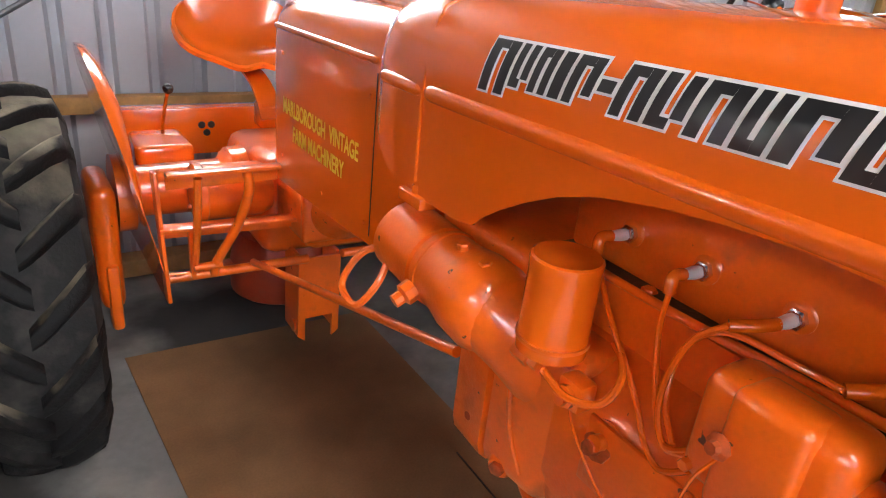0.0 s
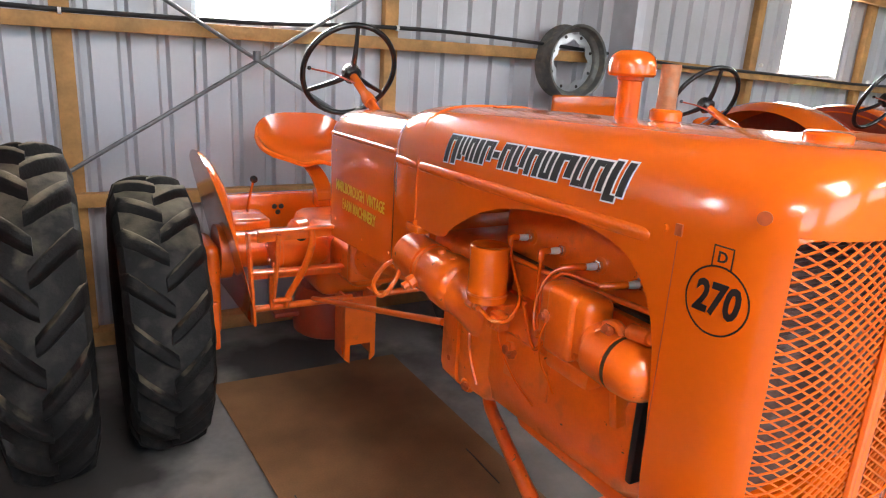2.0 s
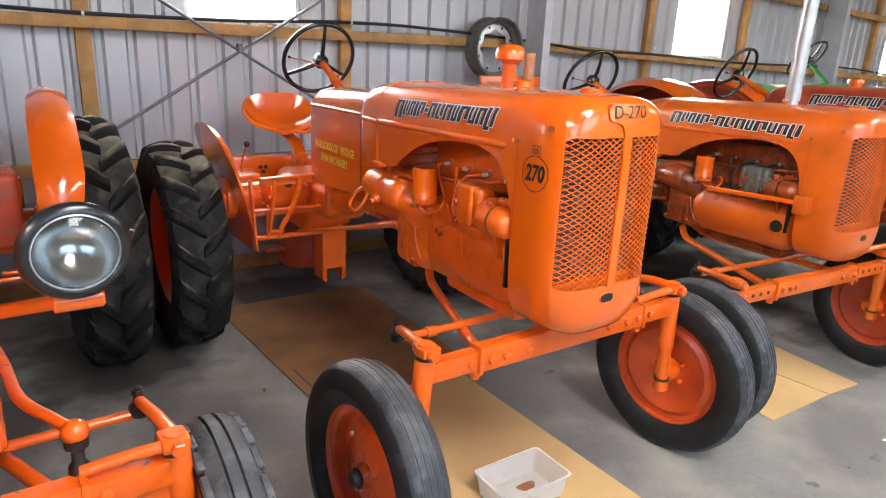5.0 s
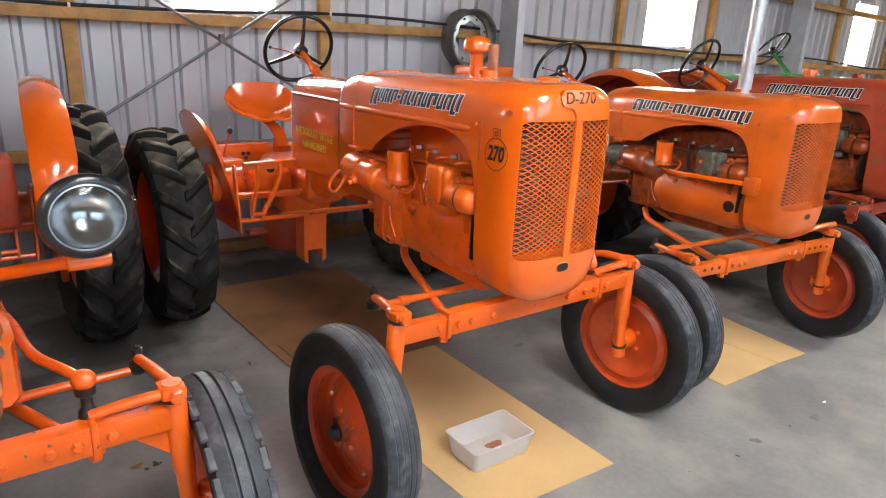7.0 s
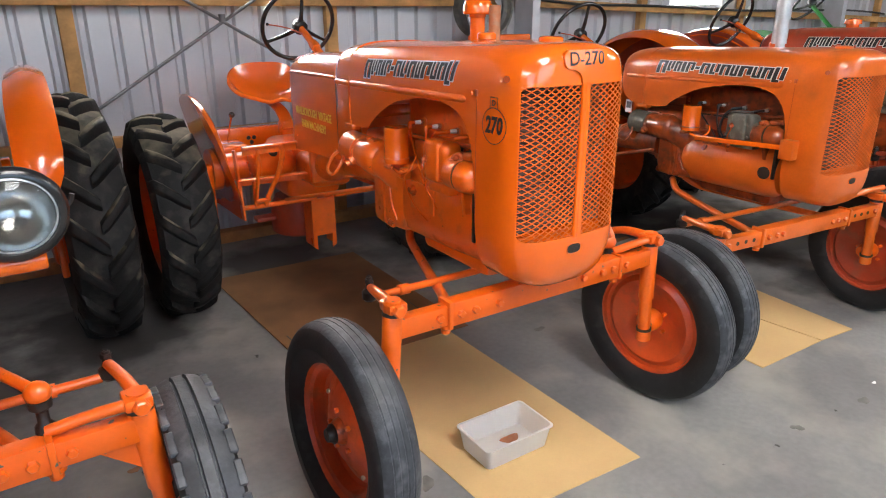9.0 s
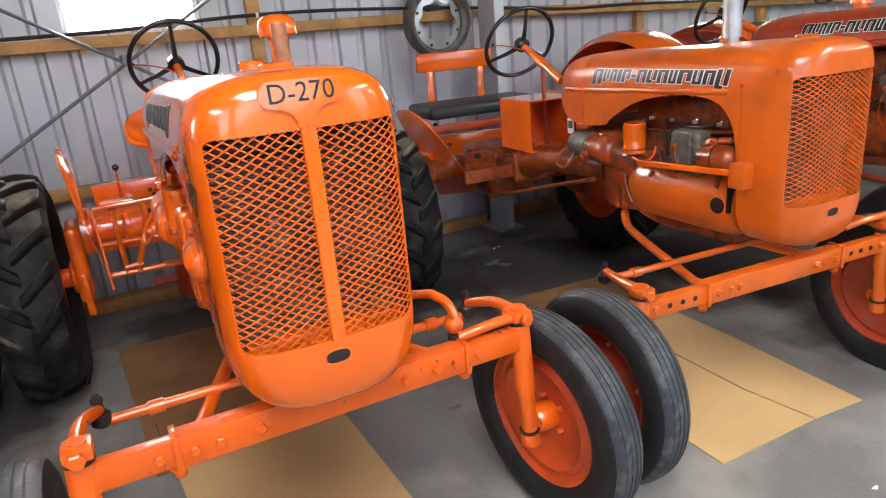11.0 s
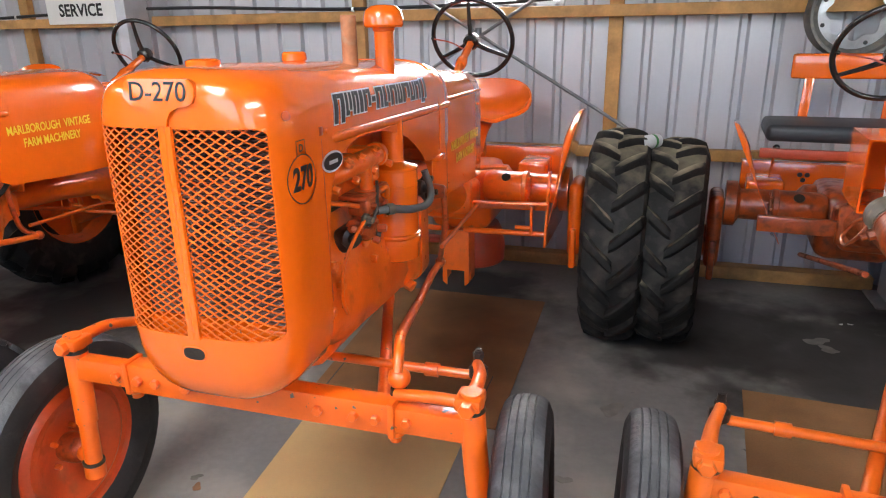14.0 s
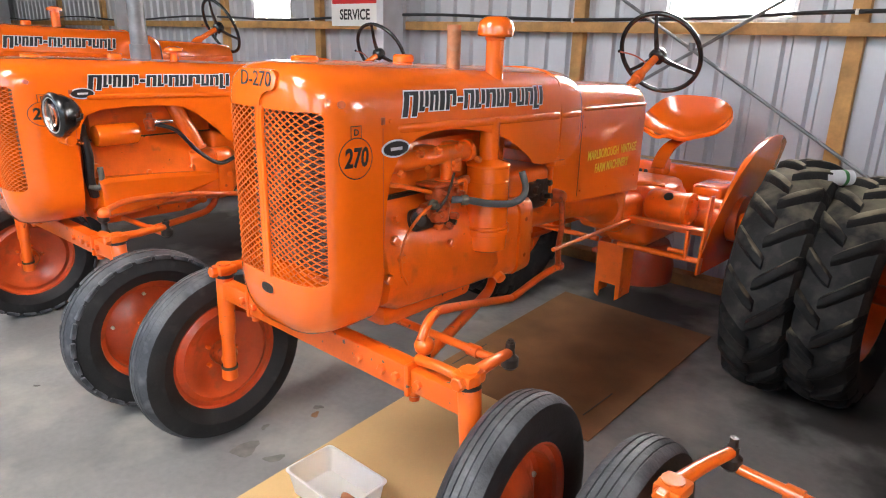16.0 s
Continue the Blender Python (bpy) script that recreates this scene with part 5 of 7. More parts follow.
DRAG_STRAIGHT = [(0.40, 0.0, 0.86), (0.365, 0.05, 0.875), (0.31, 0.18, 0.88), (0.29, 0.45, 0.86), (0.26, 0.8, 0.8), (0.235, 0.97, 0.775)]
DRAG_BENT = [(0.40, -0.02, 0.82), (0.395, 0.01, 0.858), (0.38, 0.06, 0.872), (0.358, 0.14, 0.858), (0.215, 0.645, 0.702), (0.198, 0.73, 0.686), (0.175, 0.95, 0.705), (0.168, 1.09, 0.711)]


def front_end(tr, kp, fw, paint, chunky=False, steer=0.0, holes=False, greasy=False, out=0.0, straight=False, disc=None, beam=0.40, drop=0.0, toe=0.0, tip=0.0):
    low = Matrix.Translation((0, 0, -drop))
    # axle beam with sliding ends
    ax = part("front_axle", box(nb(), -beam, beam, -0.075, -0.015, 0.672, 0.758, 0.006), paint, tr, "chipped square front axle beam")
    ax.matrix_basis = low
    for s in (-1, 1):
        bm = nb()
        box(bm, min(s * (beam - 0.04), s * kp), max(s * (beam - 0.04), s * kp), -0.069, -0.021, 0.678, 0.748, 0.005)
        end = part("axle_end", bm, paint, ax)
        for x in (0.20, beam - 0.10, beam - 0.04, kp - 0.045 if holes else 0.44):
            bolt_part(ax, (s * x, -0.076 if x < beam else -0.069, 0.715), (0, -1, 0), 0.014, 0.014, paint)
            bolt_part(ax, (s * x, -0.015 if x < beam else -0.021, 0.715), (0, 1, 0), 0.012, 0.012, paint)
        bm = nb()
        lathe(bm, (s * beam, -0.045, 0.676), (0, 0, -1), [(0, 0.026), (0.012, 0.026), (0.02, 0.017), (0.034, 0.016)], 12)
        part("axle_stud", bm, paint, ax)
        if holes:
            bm = nb()
            for x in (beam + 0.06, beam + 0.117, beam + 0.175):
                lathe(bm, (s * x, -0.066, 0.715), (0, -1, 0), [(0, 0.0105), (0.0045, 0.0105)], 12)
            part("adjusting_holes", bm, GREASE, ax)
        # clamp band
        bm = nb()
        box(bm, s * beam - 0.008, s * beam + 0.008, -0.081, -0.009, 0.666, 0.764, 0.003)
        part("axle_clamp", bm, paint, ax)
        # kingpin leg
        bm = nb()
        top, bot = Vector((s * kp, -0.045, 0.77 - drop)), Vector((s * (kp + 0.03), -0.04, 0.315))
        d = (bot - top).normalized()
        lathe(bm, top, d, [(0, 0.03), (0.004, 0.033), (0.25 - drop, 0.031), (0.252 - drop, 0.026), (0.40 - drop, 0.026), (0.402 - drop, 0.031), (0.45 - drop, 0.031), (0.455 - drop, 0.024)], 20)
        leg = part("kingpin", bm, paint, tr)
        bm = nb()
        lathe(bm, top + d * (0.395 - drop), d, [(0, 0.0325), (0.01, 0.0325)], 16)
        part("seal_ring", bm, GREASE, leg)
        bm = nb()
        lathe(bm, top + d * -0.004, d, [(0, 0.034), (0.012, 0.035)], 16)
        part("seal_ring", bm, GREASE, leg)
        bm = nb()
        cyl(bm, (s * (kp + 0.026), -0.04, 0.372), (s * (fw - 0.02), -0.0, 0.372), 0.024, 0.03, 16)
        part("stub_axle", bm, paint, leg)
        # steering arm going back to the tie rod
        bm = nb()
        lathe(bm, (s * kp, -0.045, 0.772), (0, 0, 1), [(0, 0.032), (0.03, 0.032), (0.036, 0.026), (0.042, 0.026)], 18)
        tube(bm, [(s * kp, -0.03, 0.793), (s * (kp - 0.01), 0.08, 0.79), (s * (kp - 0.03 - tip / 2), 0.19, 0.787 - tip)], 0.02, 10, 5, 0.015)
        bolt(bm, (s * (kp + 0.005), -0.07, 0.79), (s * 0.2, -1, 0), 0.016, 0.018)
        box(bm, *sorted((s * (kp - 0.036), s * (kp + 0.03))), -0.082, -0.008, 0.774, 0.808, 0.008, 2)
        arm = part("steering_arm", bm, paint, leg)
        arm.matrix_basis = low
        bolt_part(arm, (s * kp, -0.084, 0.788), (0, -1, 0), 0.021, 0.018, paint, "clamp_bolt")
        bm = nb()
        lathe(bm, (s * (kp - 0.03 - tip / 2), 0.2, 0.803 - 0.3 * drop - tip), (0, 0, 1), [(0, 0.016), (0.014, 0.016), (0.015, 0.008), (0.026, 0.008)], 6)
        part("castle_nut", bm, GREASE, arm)
        if straight:
            bm = nb()
            slab(bm, [(0, 0), (0.1, 0), (0, -0.09)], 0.012, Matrix(((-s, 0, 0, s * (kp - 0.02)), (0, 0, 1, -0.05), (0, 1, 0, 0.682), (0, 0, 0, 1))))
            part("gusset", bm, paint, leg)
        bm = nb()
        lathe(bm, (s * (kp - 0.03 - tip / 2), 0.2, 0.735 - tip), (0, 0, 1), [(0, 0.018), (0.01, 0.027), (0.035, 0.027), (0.045, 0.016), (0.075, 0.011), (0.09, 0.011)], 14)
        part("ball_joint", bm, GREASE, arm)
        # wheel
        wheel_front(tr, s, s * (fw + (out if s < 0 else 0.0)), FRONT_TYRE_CHUNKY if chunky else FRONT_TYRE_WORN if (greasy and s < 0) else FRONT_TYRE, disc or FRONT_DISC, steer + (4.0 if greasy and s > 0 else toe if s < 0 else 0.0), s * -2.0, GRIMY if (greasy and s < 0) else None)
    bm = nb()
    cyl(bm, (-(kp - 0.05), 0.2, 0.745 - tip), (kp - 0.05, 0.2, 0.745 - tip), 0.014, n=12)
    for s in (-1, 1):
        cyl(bm, (s * (kp - 0.16), 0.2, 0.745 - tip), (s * (kp - 0.20), 0.2, 0.745 - tip), 0.02, n=12)
    part("tie_rod", bm, paint, tr).matrix_basis = low
    # radius rods from under the engine
    for s in (-1, 1):
        bm = nb()
        tube(bm, [(s * 0.05, 0.78, 0.74), (s * 0.085, 0.72, 0.70), (s * 0.125, 0.6, 0.68), (s * (beam - 0.05), 0.0, 0.70 - drop)], 0.019, 12)
        part("radius_rod", bm, paint, tr)
    # drag link on the left side
    bm = nb()
    tube(bm, DRAG_STRAIGHT if straight else DRAG_BENT, 0.0145, 12)
    dl = part("drag_link", bm, paint, tr)
    bm = nb()
    sphere(bm, (0.40, -0.005, 0.86 if straight else 0.80), 0.03)
    part("link_ball", bm, paint, dl)
    bm = nb()
    sphere(bm, (0.235, 0.975, 0.775) if straight else (0.168, 1.095, 0.713), 0.022)
    part("link_ball", bm, GRIMY, dl)
    bm = nb()
    lathe(bm, (0.40, -0.01, 0.745), (0, 0, 1), [(0, 0.016), (0.012, 0.024), (0.03, 0.022)] + ([(0.04, 0.014), (0.07, 0.014), (0.08, 0.026), (0.1, 0.026)] if straight else []), 12)
    part("grease_boot", bm, GREASE, dl)
    bm = nb()
    tube(bm, [(0.40, -0.03, 0.765), (0.5, -0.05, 0.785), (kp, -0.06, 0.79)], 0.016, 10)
    part("drop_arm", bm, paint, dl)
    bm = nb()
    dy = 0.0 if straight else 0.12
    tube(bm, [(0.232 - dy / 2, 0.955 + dy, 0.785 - dy / 2), (0.226 - dy / 5, 0.9 + dy, 0.83), (0.222, 0.88 + dy, 0.92), (0.215, 0.878 + dy, 1.04)], 0.012, 10)
    lathe(bm, (0.14, 0.878 + dy, 1.04), (1, 0, 0), [(0, 0.045), (0.03, 0.045), (0.035, 0.03), (0.075, 0.026), (0.085, 0.02)], 18)
    part("steering_drop_arm", bm, GRIMY, tr)
    bm = nb()
    box(bm, 0.06, 0.178, 0.79, 0.97, 1.0, 1.13, 0.03, 3)
    lathe(bm, (0.17, 0.83, 1.09), (1, 0, 0), [(0, 0.03), (0.02, 0.028), (0.024, 0.016), (0.04, 0.014)], 14)
    lathe(bm, (0.17, 0.91, 1.05), (1, 0, 0.2), [(0, 0.024), (0.02, 0.024), (0.022, 0.012), (0.05, 0.011)], 8)
    for y, z in ((0.8, 1.03), (0.87, 1.115), (0.95, 1.1)):
        bolt(bm, (0.178, y, z), (1, 0, 0), 0.012, 0.012)
    part("steering_box", bm, GREASE, tr)


def rear_end(tr, rw, R, seat_kind="pan", fend="small", frames=True, cast=None):
    cast = cast or CAST
    # torque tube
    bm = nb()
    loops = []
    for y, w, zc, h in ((0.9, 0.1, 0.945, 0.09), (1.02, 0.086, 0.94, 0.08), (1.4, 0.084, 0.915, 0.076), (1.64, 0.09, 0.885, 0.085), (1.70, 0.12, 0.85, 0.1), (1.72, 0.12, 0.85, 0.1)):
        loops.append([(w * math.cos(a), y, zc + h * math.sin(a)) for a in [2 * math.pi * k / 24 for k in range(24)]])
    rings(bm, loops)
    part("torque_tube", bm, cast, tr)
    # gearbox and differential
    bm = nb()
    box(bm, -0.14, 0.14, 1.70, 1.735, 0.75, 0.935, 0.012, 3)
    box(bm, -0.12, 0.12, 1.72, 2.02, 0.71, 0.88, 0.04, 4)
    box(bm, -0.17, 0.17, 1.98, 2.42, 0.58, 0.92, 0.06, 4)
    lathe(bm, (0.0, 1.8, 0.9), (0, 0, 1), [(0, 0.1), (0.03, 0.1), (0.05, 0.07), (0.09, 0.04)], 24)
    part("gearbox", bm, cast, tr)
    for s in (-1, 1):
        bm = nb()
        lathe(bm, (s * 0.18, 2.15, 0.80), (s, 0, 0), [(0, 0.125), (0.05, 0.12), (0.08, 0.085), (0.33, 0.08), (0.35, 0.12), (0.4, 0.12)], 28)
        for k in range(8):
            a = 2 * math.pi * k / 8
            bolt(bm, (s * 0.226, 2.15 + 0.108 * math.cos(a), 0.80 + 0.108 * math.sin(a)), (s, 0, 0), 0.011, 0.012)
        part("axle_housing", bm, cast, tr)
        bm = nb()
        xa, xb = sorted((s * 0.585, s * 0.655))
        box(bm, xa, xb, 2.02, 2.28, 0.46, 0.86, 0.03, 3)
        box(bm, *sorted((s * 0.6, s * 0.635)), 2.0, 2.06, 0.40, 0.62, 0.012, 2)
        lathe(bm, (s * 0.62, 2.15, R), (s, 0, 0), [(0, 0.09), (0.05, 0.085), (0.06, 0.05), (rw - 0.62, 0.045)], 20)
        part("final_drive", bm, cast, tr)
        # brake drum cover
        bm = nb()
        lathe(bm, (s * 0.15, 1.99, 0.835), (s, 0, 0), [(0, 0.07), (0.03, 0.085), (0.2, 0.085), (0.205, 0.09), (0.225, 0.09), (0.23, 0.08)], 28)
        drum = part("brake_drum", bm, cast, tr)
        bm = nb()
        lathe(bm, (s * 0.27, 1.935, 0.899), (0, -0.65, 0.76), [(0, 0.024), (0.0045, 0.024)], 16)
        part("inspection_hole", bm, GREASE, drum)
        for k in range(6):
            a = 2 * math.pi * k / 6
            bolt_part(drum, (s * 0.378, 1.99 + 0.065 * math.cos(a), 0.835 + 0.065 * math.sin(a)), (s, 0, 0), 0.009, 0.012, cast)
        wheel_rear(tr, s, s * rw, 2.15 if R > 0.65 else 2.1, R, R < 0.65)
        if frames:
            # side frame: bars, straps and rods under the footrests
            bm = nb()
            bar(bm, (s * 0.09, 1.83, 0.785), (s * 0.505, 1.86, 0.785), 0.05, 0.012)
            bar(bm, (s * 0.09, 1.855, 0.765), (s * 0.505, 1.885, 0.765), 0.008, 0.04)
            part("footrest", bm, cast, tr)
            bm = nb()
            cyl(bm, (s * 0.06, 1.86, 0.622), (s * 0.5, 1.87, 0.622), 0.015, n=12)
            part("cross_shaft", bm, cast, tr)
            bm = nb()
            bar(bm, (s * 0.495, 1.85, 0.56), (s * 0.505, 1.88, 0.95), 0.012, 0.05, (0, 1, 0))
            bar(bm, (s * 0.42, 1.86, 0.62), (s * 0.42, 1.86, 0.77), 0.014, 0.03, (0, 1, 0))
            cyl(bm, (s * 0.42, 1.84, 0.66), (s * 0.34, 1.84, 0.66), 0.012, n=10)
            part("frame_strap", bm, cast, tr)
        if fend == "small":
            fender(tr, s) if frames else fender(tr, s, lean=0.46, foot=0.31, start=180)
        elif fend == "big":
            fender(tr, s, True)
    if frames:
        # pedal bar and pedals on the right
        bm = nb()
        bar(bm, (-0.5, 1.735, 0.985), (-0.2, 1.73, 0.99), 0.035, 0.012)
        bar(bm, (-0.5, 1.752, 0.965), (-0.2, 1.747, 0.97), 0.006, 0.05)
        ped = part("pedal_bar", bm, cast, tr)
        bm = nb()
        tube(bm, [(-0.42, 1.74, 0.97), (-0.42, 1.78, 0.8), (-0.415, 1.86, 0.64)], 0.011, 8)
        part("pedal_strap", bm, cast, ped)
        bm = nb()
        tube(bm, [(-0.29, 1.74, 0.98), (-0.285, 1.74, 0.92), (-0.31, 1.78, 0.8), (-0.355, 1.84, 0.67), (-0.36, 1.86, 0.62)], 0.014, 10)
        part("pedal_arm", bm, cast, ped)
        # left brace loop
        bm = nb()
        tube(bm, [(0.08, 1.8, 0.70), (0.09, 1.78, 0.86), (0.12, 1.76, 0.96), (0.25, 1.78, 0.985), (0.3, 1.8, 0.98)], 0.02, 8, 6, 0.009)
        part("pedal_loop", bm, cast, tr)
    else:
        for s in (-1, 1):
            bm = nb()
            box(bm, min(0, s * 0.45), max(0, s * 0.45), 1.74, 1.775, 0.775, 0.85, 0.006)
            part("frame_bar", bm, OILYSHADECAST, tr)
    # long control rods
    bm = nb()
    cyl(bm, (-0.2, 0.82, 0.93), (-0.24, 1.86, 0.64), 0.011, n=10)
    part("clutch_rod", bm, cast, tr)
    bm = nb()
    cyl(bm, (0.22, 0.95, 0.83), (0.16, 1.75, 0.79), 0.009, n=10)
    part("brake_rod", bm, cast, tr)
    # hanging drawbar bracket
    bm = nb()
    out = [(-0.075, 0.0), (-0.075, 0.30), (0.075, 0.30), (0.075, 0.0), (0.05, -0.02), (0.05, 0.07), (-0.05, 0.07), (-0.05, -0.02)]
    slab(bm, out, 0.012, Matrix(((1, 0, 0, 0), (0, 0, 1, 1.90), (0, 1, 0, 0.30), (0, 0, 0, 1))))
    box(bm, -0.075, -0.063, 1.912, 2.03, 0.30, 0.61)
    box(bm, 0.063, 0.075, 1.912, 2.03, 0.30, 0.61)
    for x in (-0.07, 0.07):
        lathe(bm, (x - 0.012, 1.94, 0.33), (1, 0, 0), [(0, 0.022), (0.024, 0.022)], 14)
    if frames:
        part("drawbar_bracket", bm, cast, tr)
    else:
        bm.free()
    bm = nb()
    lathe(bm, (0.0, 2.3, 0.30), (0, 0, 1), [(0, 0.17), (0.012, 0.185), (0.10, 0.19), (0.2, 0.17), (0.24, 0.15)], 32)
    box(bm, -0.3, -0.1, 2.25, 2.34, 0.40, 0.43, 0.01)
    if frames:
        part("transmission_pan", bm, DULLRED, tr)
    else:
        bm.free()
    # panel and levers behind the seat post
    bm = nb()
    box(bm, -0.5, 0.5, 2.60, 2.62, 0.765, 0.945, 0.006)
    box(bm, -0.5, 0.5, 2.62, 2.68, 0.93, 0.945, 0.004)
    deck = part("rear_panel", bm, ORANGE, tr)
    bm = nb()
    for k in range(3):
        lathe(bm, (-0.2 + 0.018 * k, 2.598, 0.88 - 0.03 * (k % 2)), (0, -1, 0), [(0, 0.014), (0.004, 0.013)], 10)
    part("panel_holes", bm, GREASE, deck)
    bm = nb()
    tube(bm, [(-0.36, 2.5, 0.9), (-0.358, 2.43, 1.0), (-0.356, 2.38, 1.06)], 0.006, 8)
    lev = part("hydraulic_lever", bm, ORANGE, tr)
    bm = nb()
    sphere(bm, (-0.356, 2.375, 1.068), 0.018)
    part("lever_knob", bm, BLACK, lev)
    bm = nb()
    box(bm, -0.48, -0.3, 2.28, 2.5, 0.80, 0.9, 0.02, 3)
    part("hydraulic_box", bm, ORANGE, tr)
    bm = nb()
    box(bm, 0.28, 0.44, 2.2, 2.45, 0.80, 0.93, 0.02, 3)
    part("hydraulic_box", bm, ORANGE, tr)
    if seat_kind == "pan":
        ob = part("seat", seat_bm(), ORANGE, tr, "dished orange pan seat")
        ob.matrix_basis = pose(0.0, 2.68, 1.11, 12, 0, 0)
        bm = nb()
        pts = [(0, 2.38, 0.95), (0, 2.46, 1.03), (0, 2.56, 1.07), (0, 2.68, 1.09)]
        loops = []
        for p in spline(pts, 5):
            loops.append([(p.x + dx, p.y + dy, p.z - dy * 0.6) for dx, dy in ((-0.04, -0.006), (0.04, -0.006), (0.04, 0.006), (-0.04, 0.006))])
        rings(bm, loops)
        box(bm, -0.035, 0.035, 2.40, 2.50, 0.9, 1.0, 0.02, 3)
        part("seat_spring", bm, ORANGE, tr)


def bodywork(tr, nameplate=True, center_bar=True, number="270", text=True, logo=True, paint=None, cowl=True, oval=True, text_y=1.465, smooth=False, band=None):
    paint = paint or ORANGE
    sh = part("radiator_shell", shell_bm(center_bar), paint, tr, "rounded orange radiator shell")
    for s in (-1, 1):
        part("grille", grille_bm(s, center_bar), MESHPAINT, sh, "orange expanded metal grille")
    bm = nb()
    box(bm, -0.21, 0.21, -0.125, -0.05, 0.93, 1.475, 0.006)
    part("radiator_tank", bm, CORE, tr)
    bm = nb()
    loops = []
    for k in range(121):
        z = 0.95 + k * 0.0042
        loops.append([(-0.207, -0.126 - 0.005 * (k % 2), z), (0.207, -0.126 - 0.005 * (k % 2), z)])
    rings(bm, loops, False)
    part("radiator_core", bm, CORE, tr)
    bm = nb()
    box(bm, -0.195, 0.195, -0.155, -0.05, 0.86, 0.97, 0.012)
    part("lower_tank", bm, paint, tr)
    if center_bar:
        bm = nb()
        loops = []
        for k in range(13):
            z = GR_Z0 - 0.005 + (GR_Z1 - GR_Z0 + 0.01) * k / 12
            f = front_y(0, max(z, 0.985), 0)
            loops.append([(-0.0175, f + 0.002, z), (-0.0155, f - 0.004, z), (-0.008, f - 0.006, z), (0, f - 0.003, z), (0.008, f - 0.006, z), (0.0155, f - 0.004, z), (0.0175, f + 0.002, z)])
        rings(bm, loops)
        part("grille_bar", bm, paint, sh)
    # crank hole with a pressed lip
    m = Matrix(((1, 0, 0, -0.008), (0, 0, -1, front_y(0, 0.92) - 0.0012), (0, 1, 0, 0.926), (0, 0, 0, 1)))
    ring = [(math.copysign(abs(math.cos(a)) ** 0.75, math.cos(a)), math.copysign(abs(math.sin(a)) ** 0.75, math.sin(a))) for a in [2 * math.pi * k / 28 for k in range(28)]]
    bm = nb()
    rings(bm, [[m @ Vector((cx * (0.029 + g), cz * (0.0155 + g), h)) for cx, cz in ring] for g, h in ((0.004, -0.002), (0.0028, 0.0008), (0.001, 0.0014), (-0.0004, 0.0009), (-0.001, -0.002))], True, False, False)
    part("crank_hole_lip", bm, MESHPAINT, sh)
    bm = nb()
    slab(bm, [(cx * 0.0288, cz * 0.0153) for cx, cz in ring], 0.001, m)
    part("crank_hole", bm, GREASE, sh)
    for s in (-1, 1):
        bm = nb()
        p = Vector((s * (HW - 0.0035), -0.14, 1.458))
        lathe(bm, p + Vector((0, 0, 0.012)), (s, -0.5, 0.1), [(-0.004, 0.0105), (0.0005, 0.0105)], 18)
        part("shell_hole", bm, GRIMY, sh)
        bm = nb()
        box(bm, *sorted((s * (HW - 0.001), s * (HW + 0.0035))), -0.006, 0.008, 1.408, 1.428, 0.001)
        part("catch_slot", bm, GRIMY, sh)
        # seam between shell and hood
        bm = nb()
        bar(bm, (s * (HW + 0.0013), 0.001, 0.99), (s * (HW + 0.0013), 0.001, 1.40), 0.0008, 0.0014, (0, 1, 0), 0)
        part("shell_seam", bm, DULLRED, sh)
    if nameplate:
        bm = nb()
        hw, hh, r = 0.088, 0.027, 0.02
        out = []
        for cx, cz, a0 in ((hw - r, hh - r, 0), (-hw + r, hh - r, 90)):
            out += [(cx + r * math.cos(radians(a0 + t)), cz + r * math.sin(radians(a0 + t))) for t in (0, 30, 60, 90)]
        out += [(-hw, -hh + r), (-hw + 0.006, -hh + 0.006), (-hw + r, -hh), (-0.05, -hh - 0.002), (-0.028, -hh - 0.012), (-0.018, -hh - 0.028), (-0.016, -hh - 0.042)]
        out += [(0.016, -hh - 0.042), (0.018, -hh - 0.028), (0.028, -hh - 0.012), (0.05, -hh - 0.002), (hw - r, -hh), (hw - 0.006, -hh + 0.006), (hw, -hh + r)]
        slab(bm, out, 0.014, Matrix(((1, 0, 0, -0.005), (0, 0, -1, 0), (0, 1, 0, 1.525), (0, 0, 0, 1))))
        bmesh.ops.triangulate(bm, faces=[f for f in bm.faces if len(f.verts) > 4])
        bmesh.ops.subdivide_edges(bm, edges=bm.edges[:], cuts=1)
        for v in bm.verts:
            v.co.y += front_y(v.co.x, min(v.co.z, 1.532), 0.0) + 0.006
        np_ = part("nameplate", bm, paint, sh, "raised nameplate with black characters", 50)
        t = text_bm("D-270", 0.056, 0.003)
        bmesh.ops.transform(t, matrix=Matrix(((1.0, 0, 0, -0.005), (0, 0, -1, 0), (0, 1, 0, 1.525), (0, 0, 0, 1))), verts=t.verts)
        for v in t.verts:
            v.co.y += front_y(v.co.x, min(v.co.z, 1.532)) - 0.0085
        for piece in islands(t):
            part("character", piece, BLACKPAINT, np_)
    if number:
        badge(-1, -0.087, 1.326, number, sh)
        badge(1, -0.095, 1.325, number, sh)
    # hood
    st = [(y, z, HW, hood_top(y)) for y, z in (ARCH_WIDE if smooth else ARCH)]
    hood = part("hood", sheet_loft(st), paint, tr, "smooth orange bonnet with arched side openings")
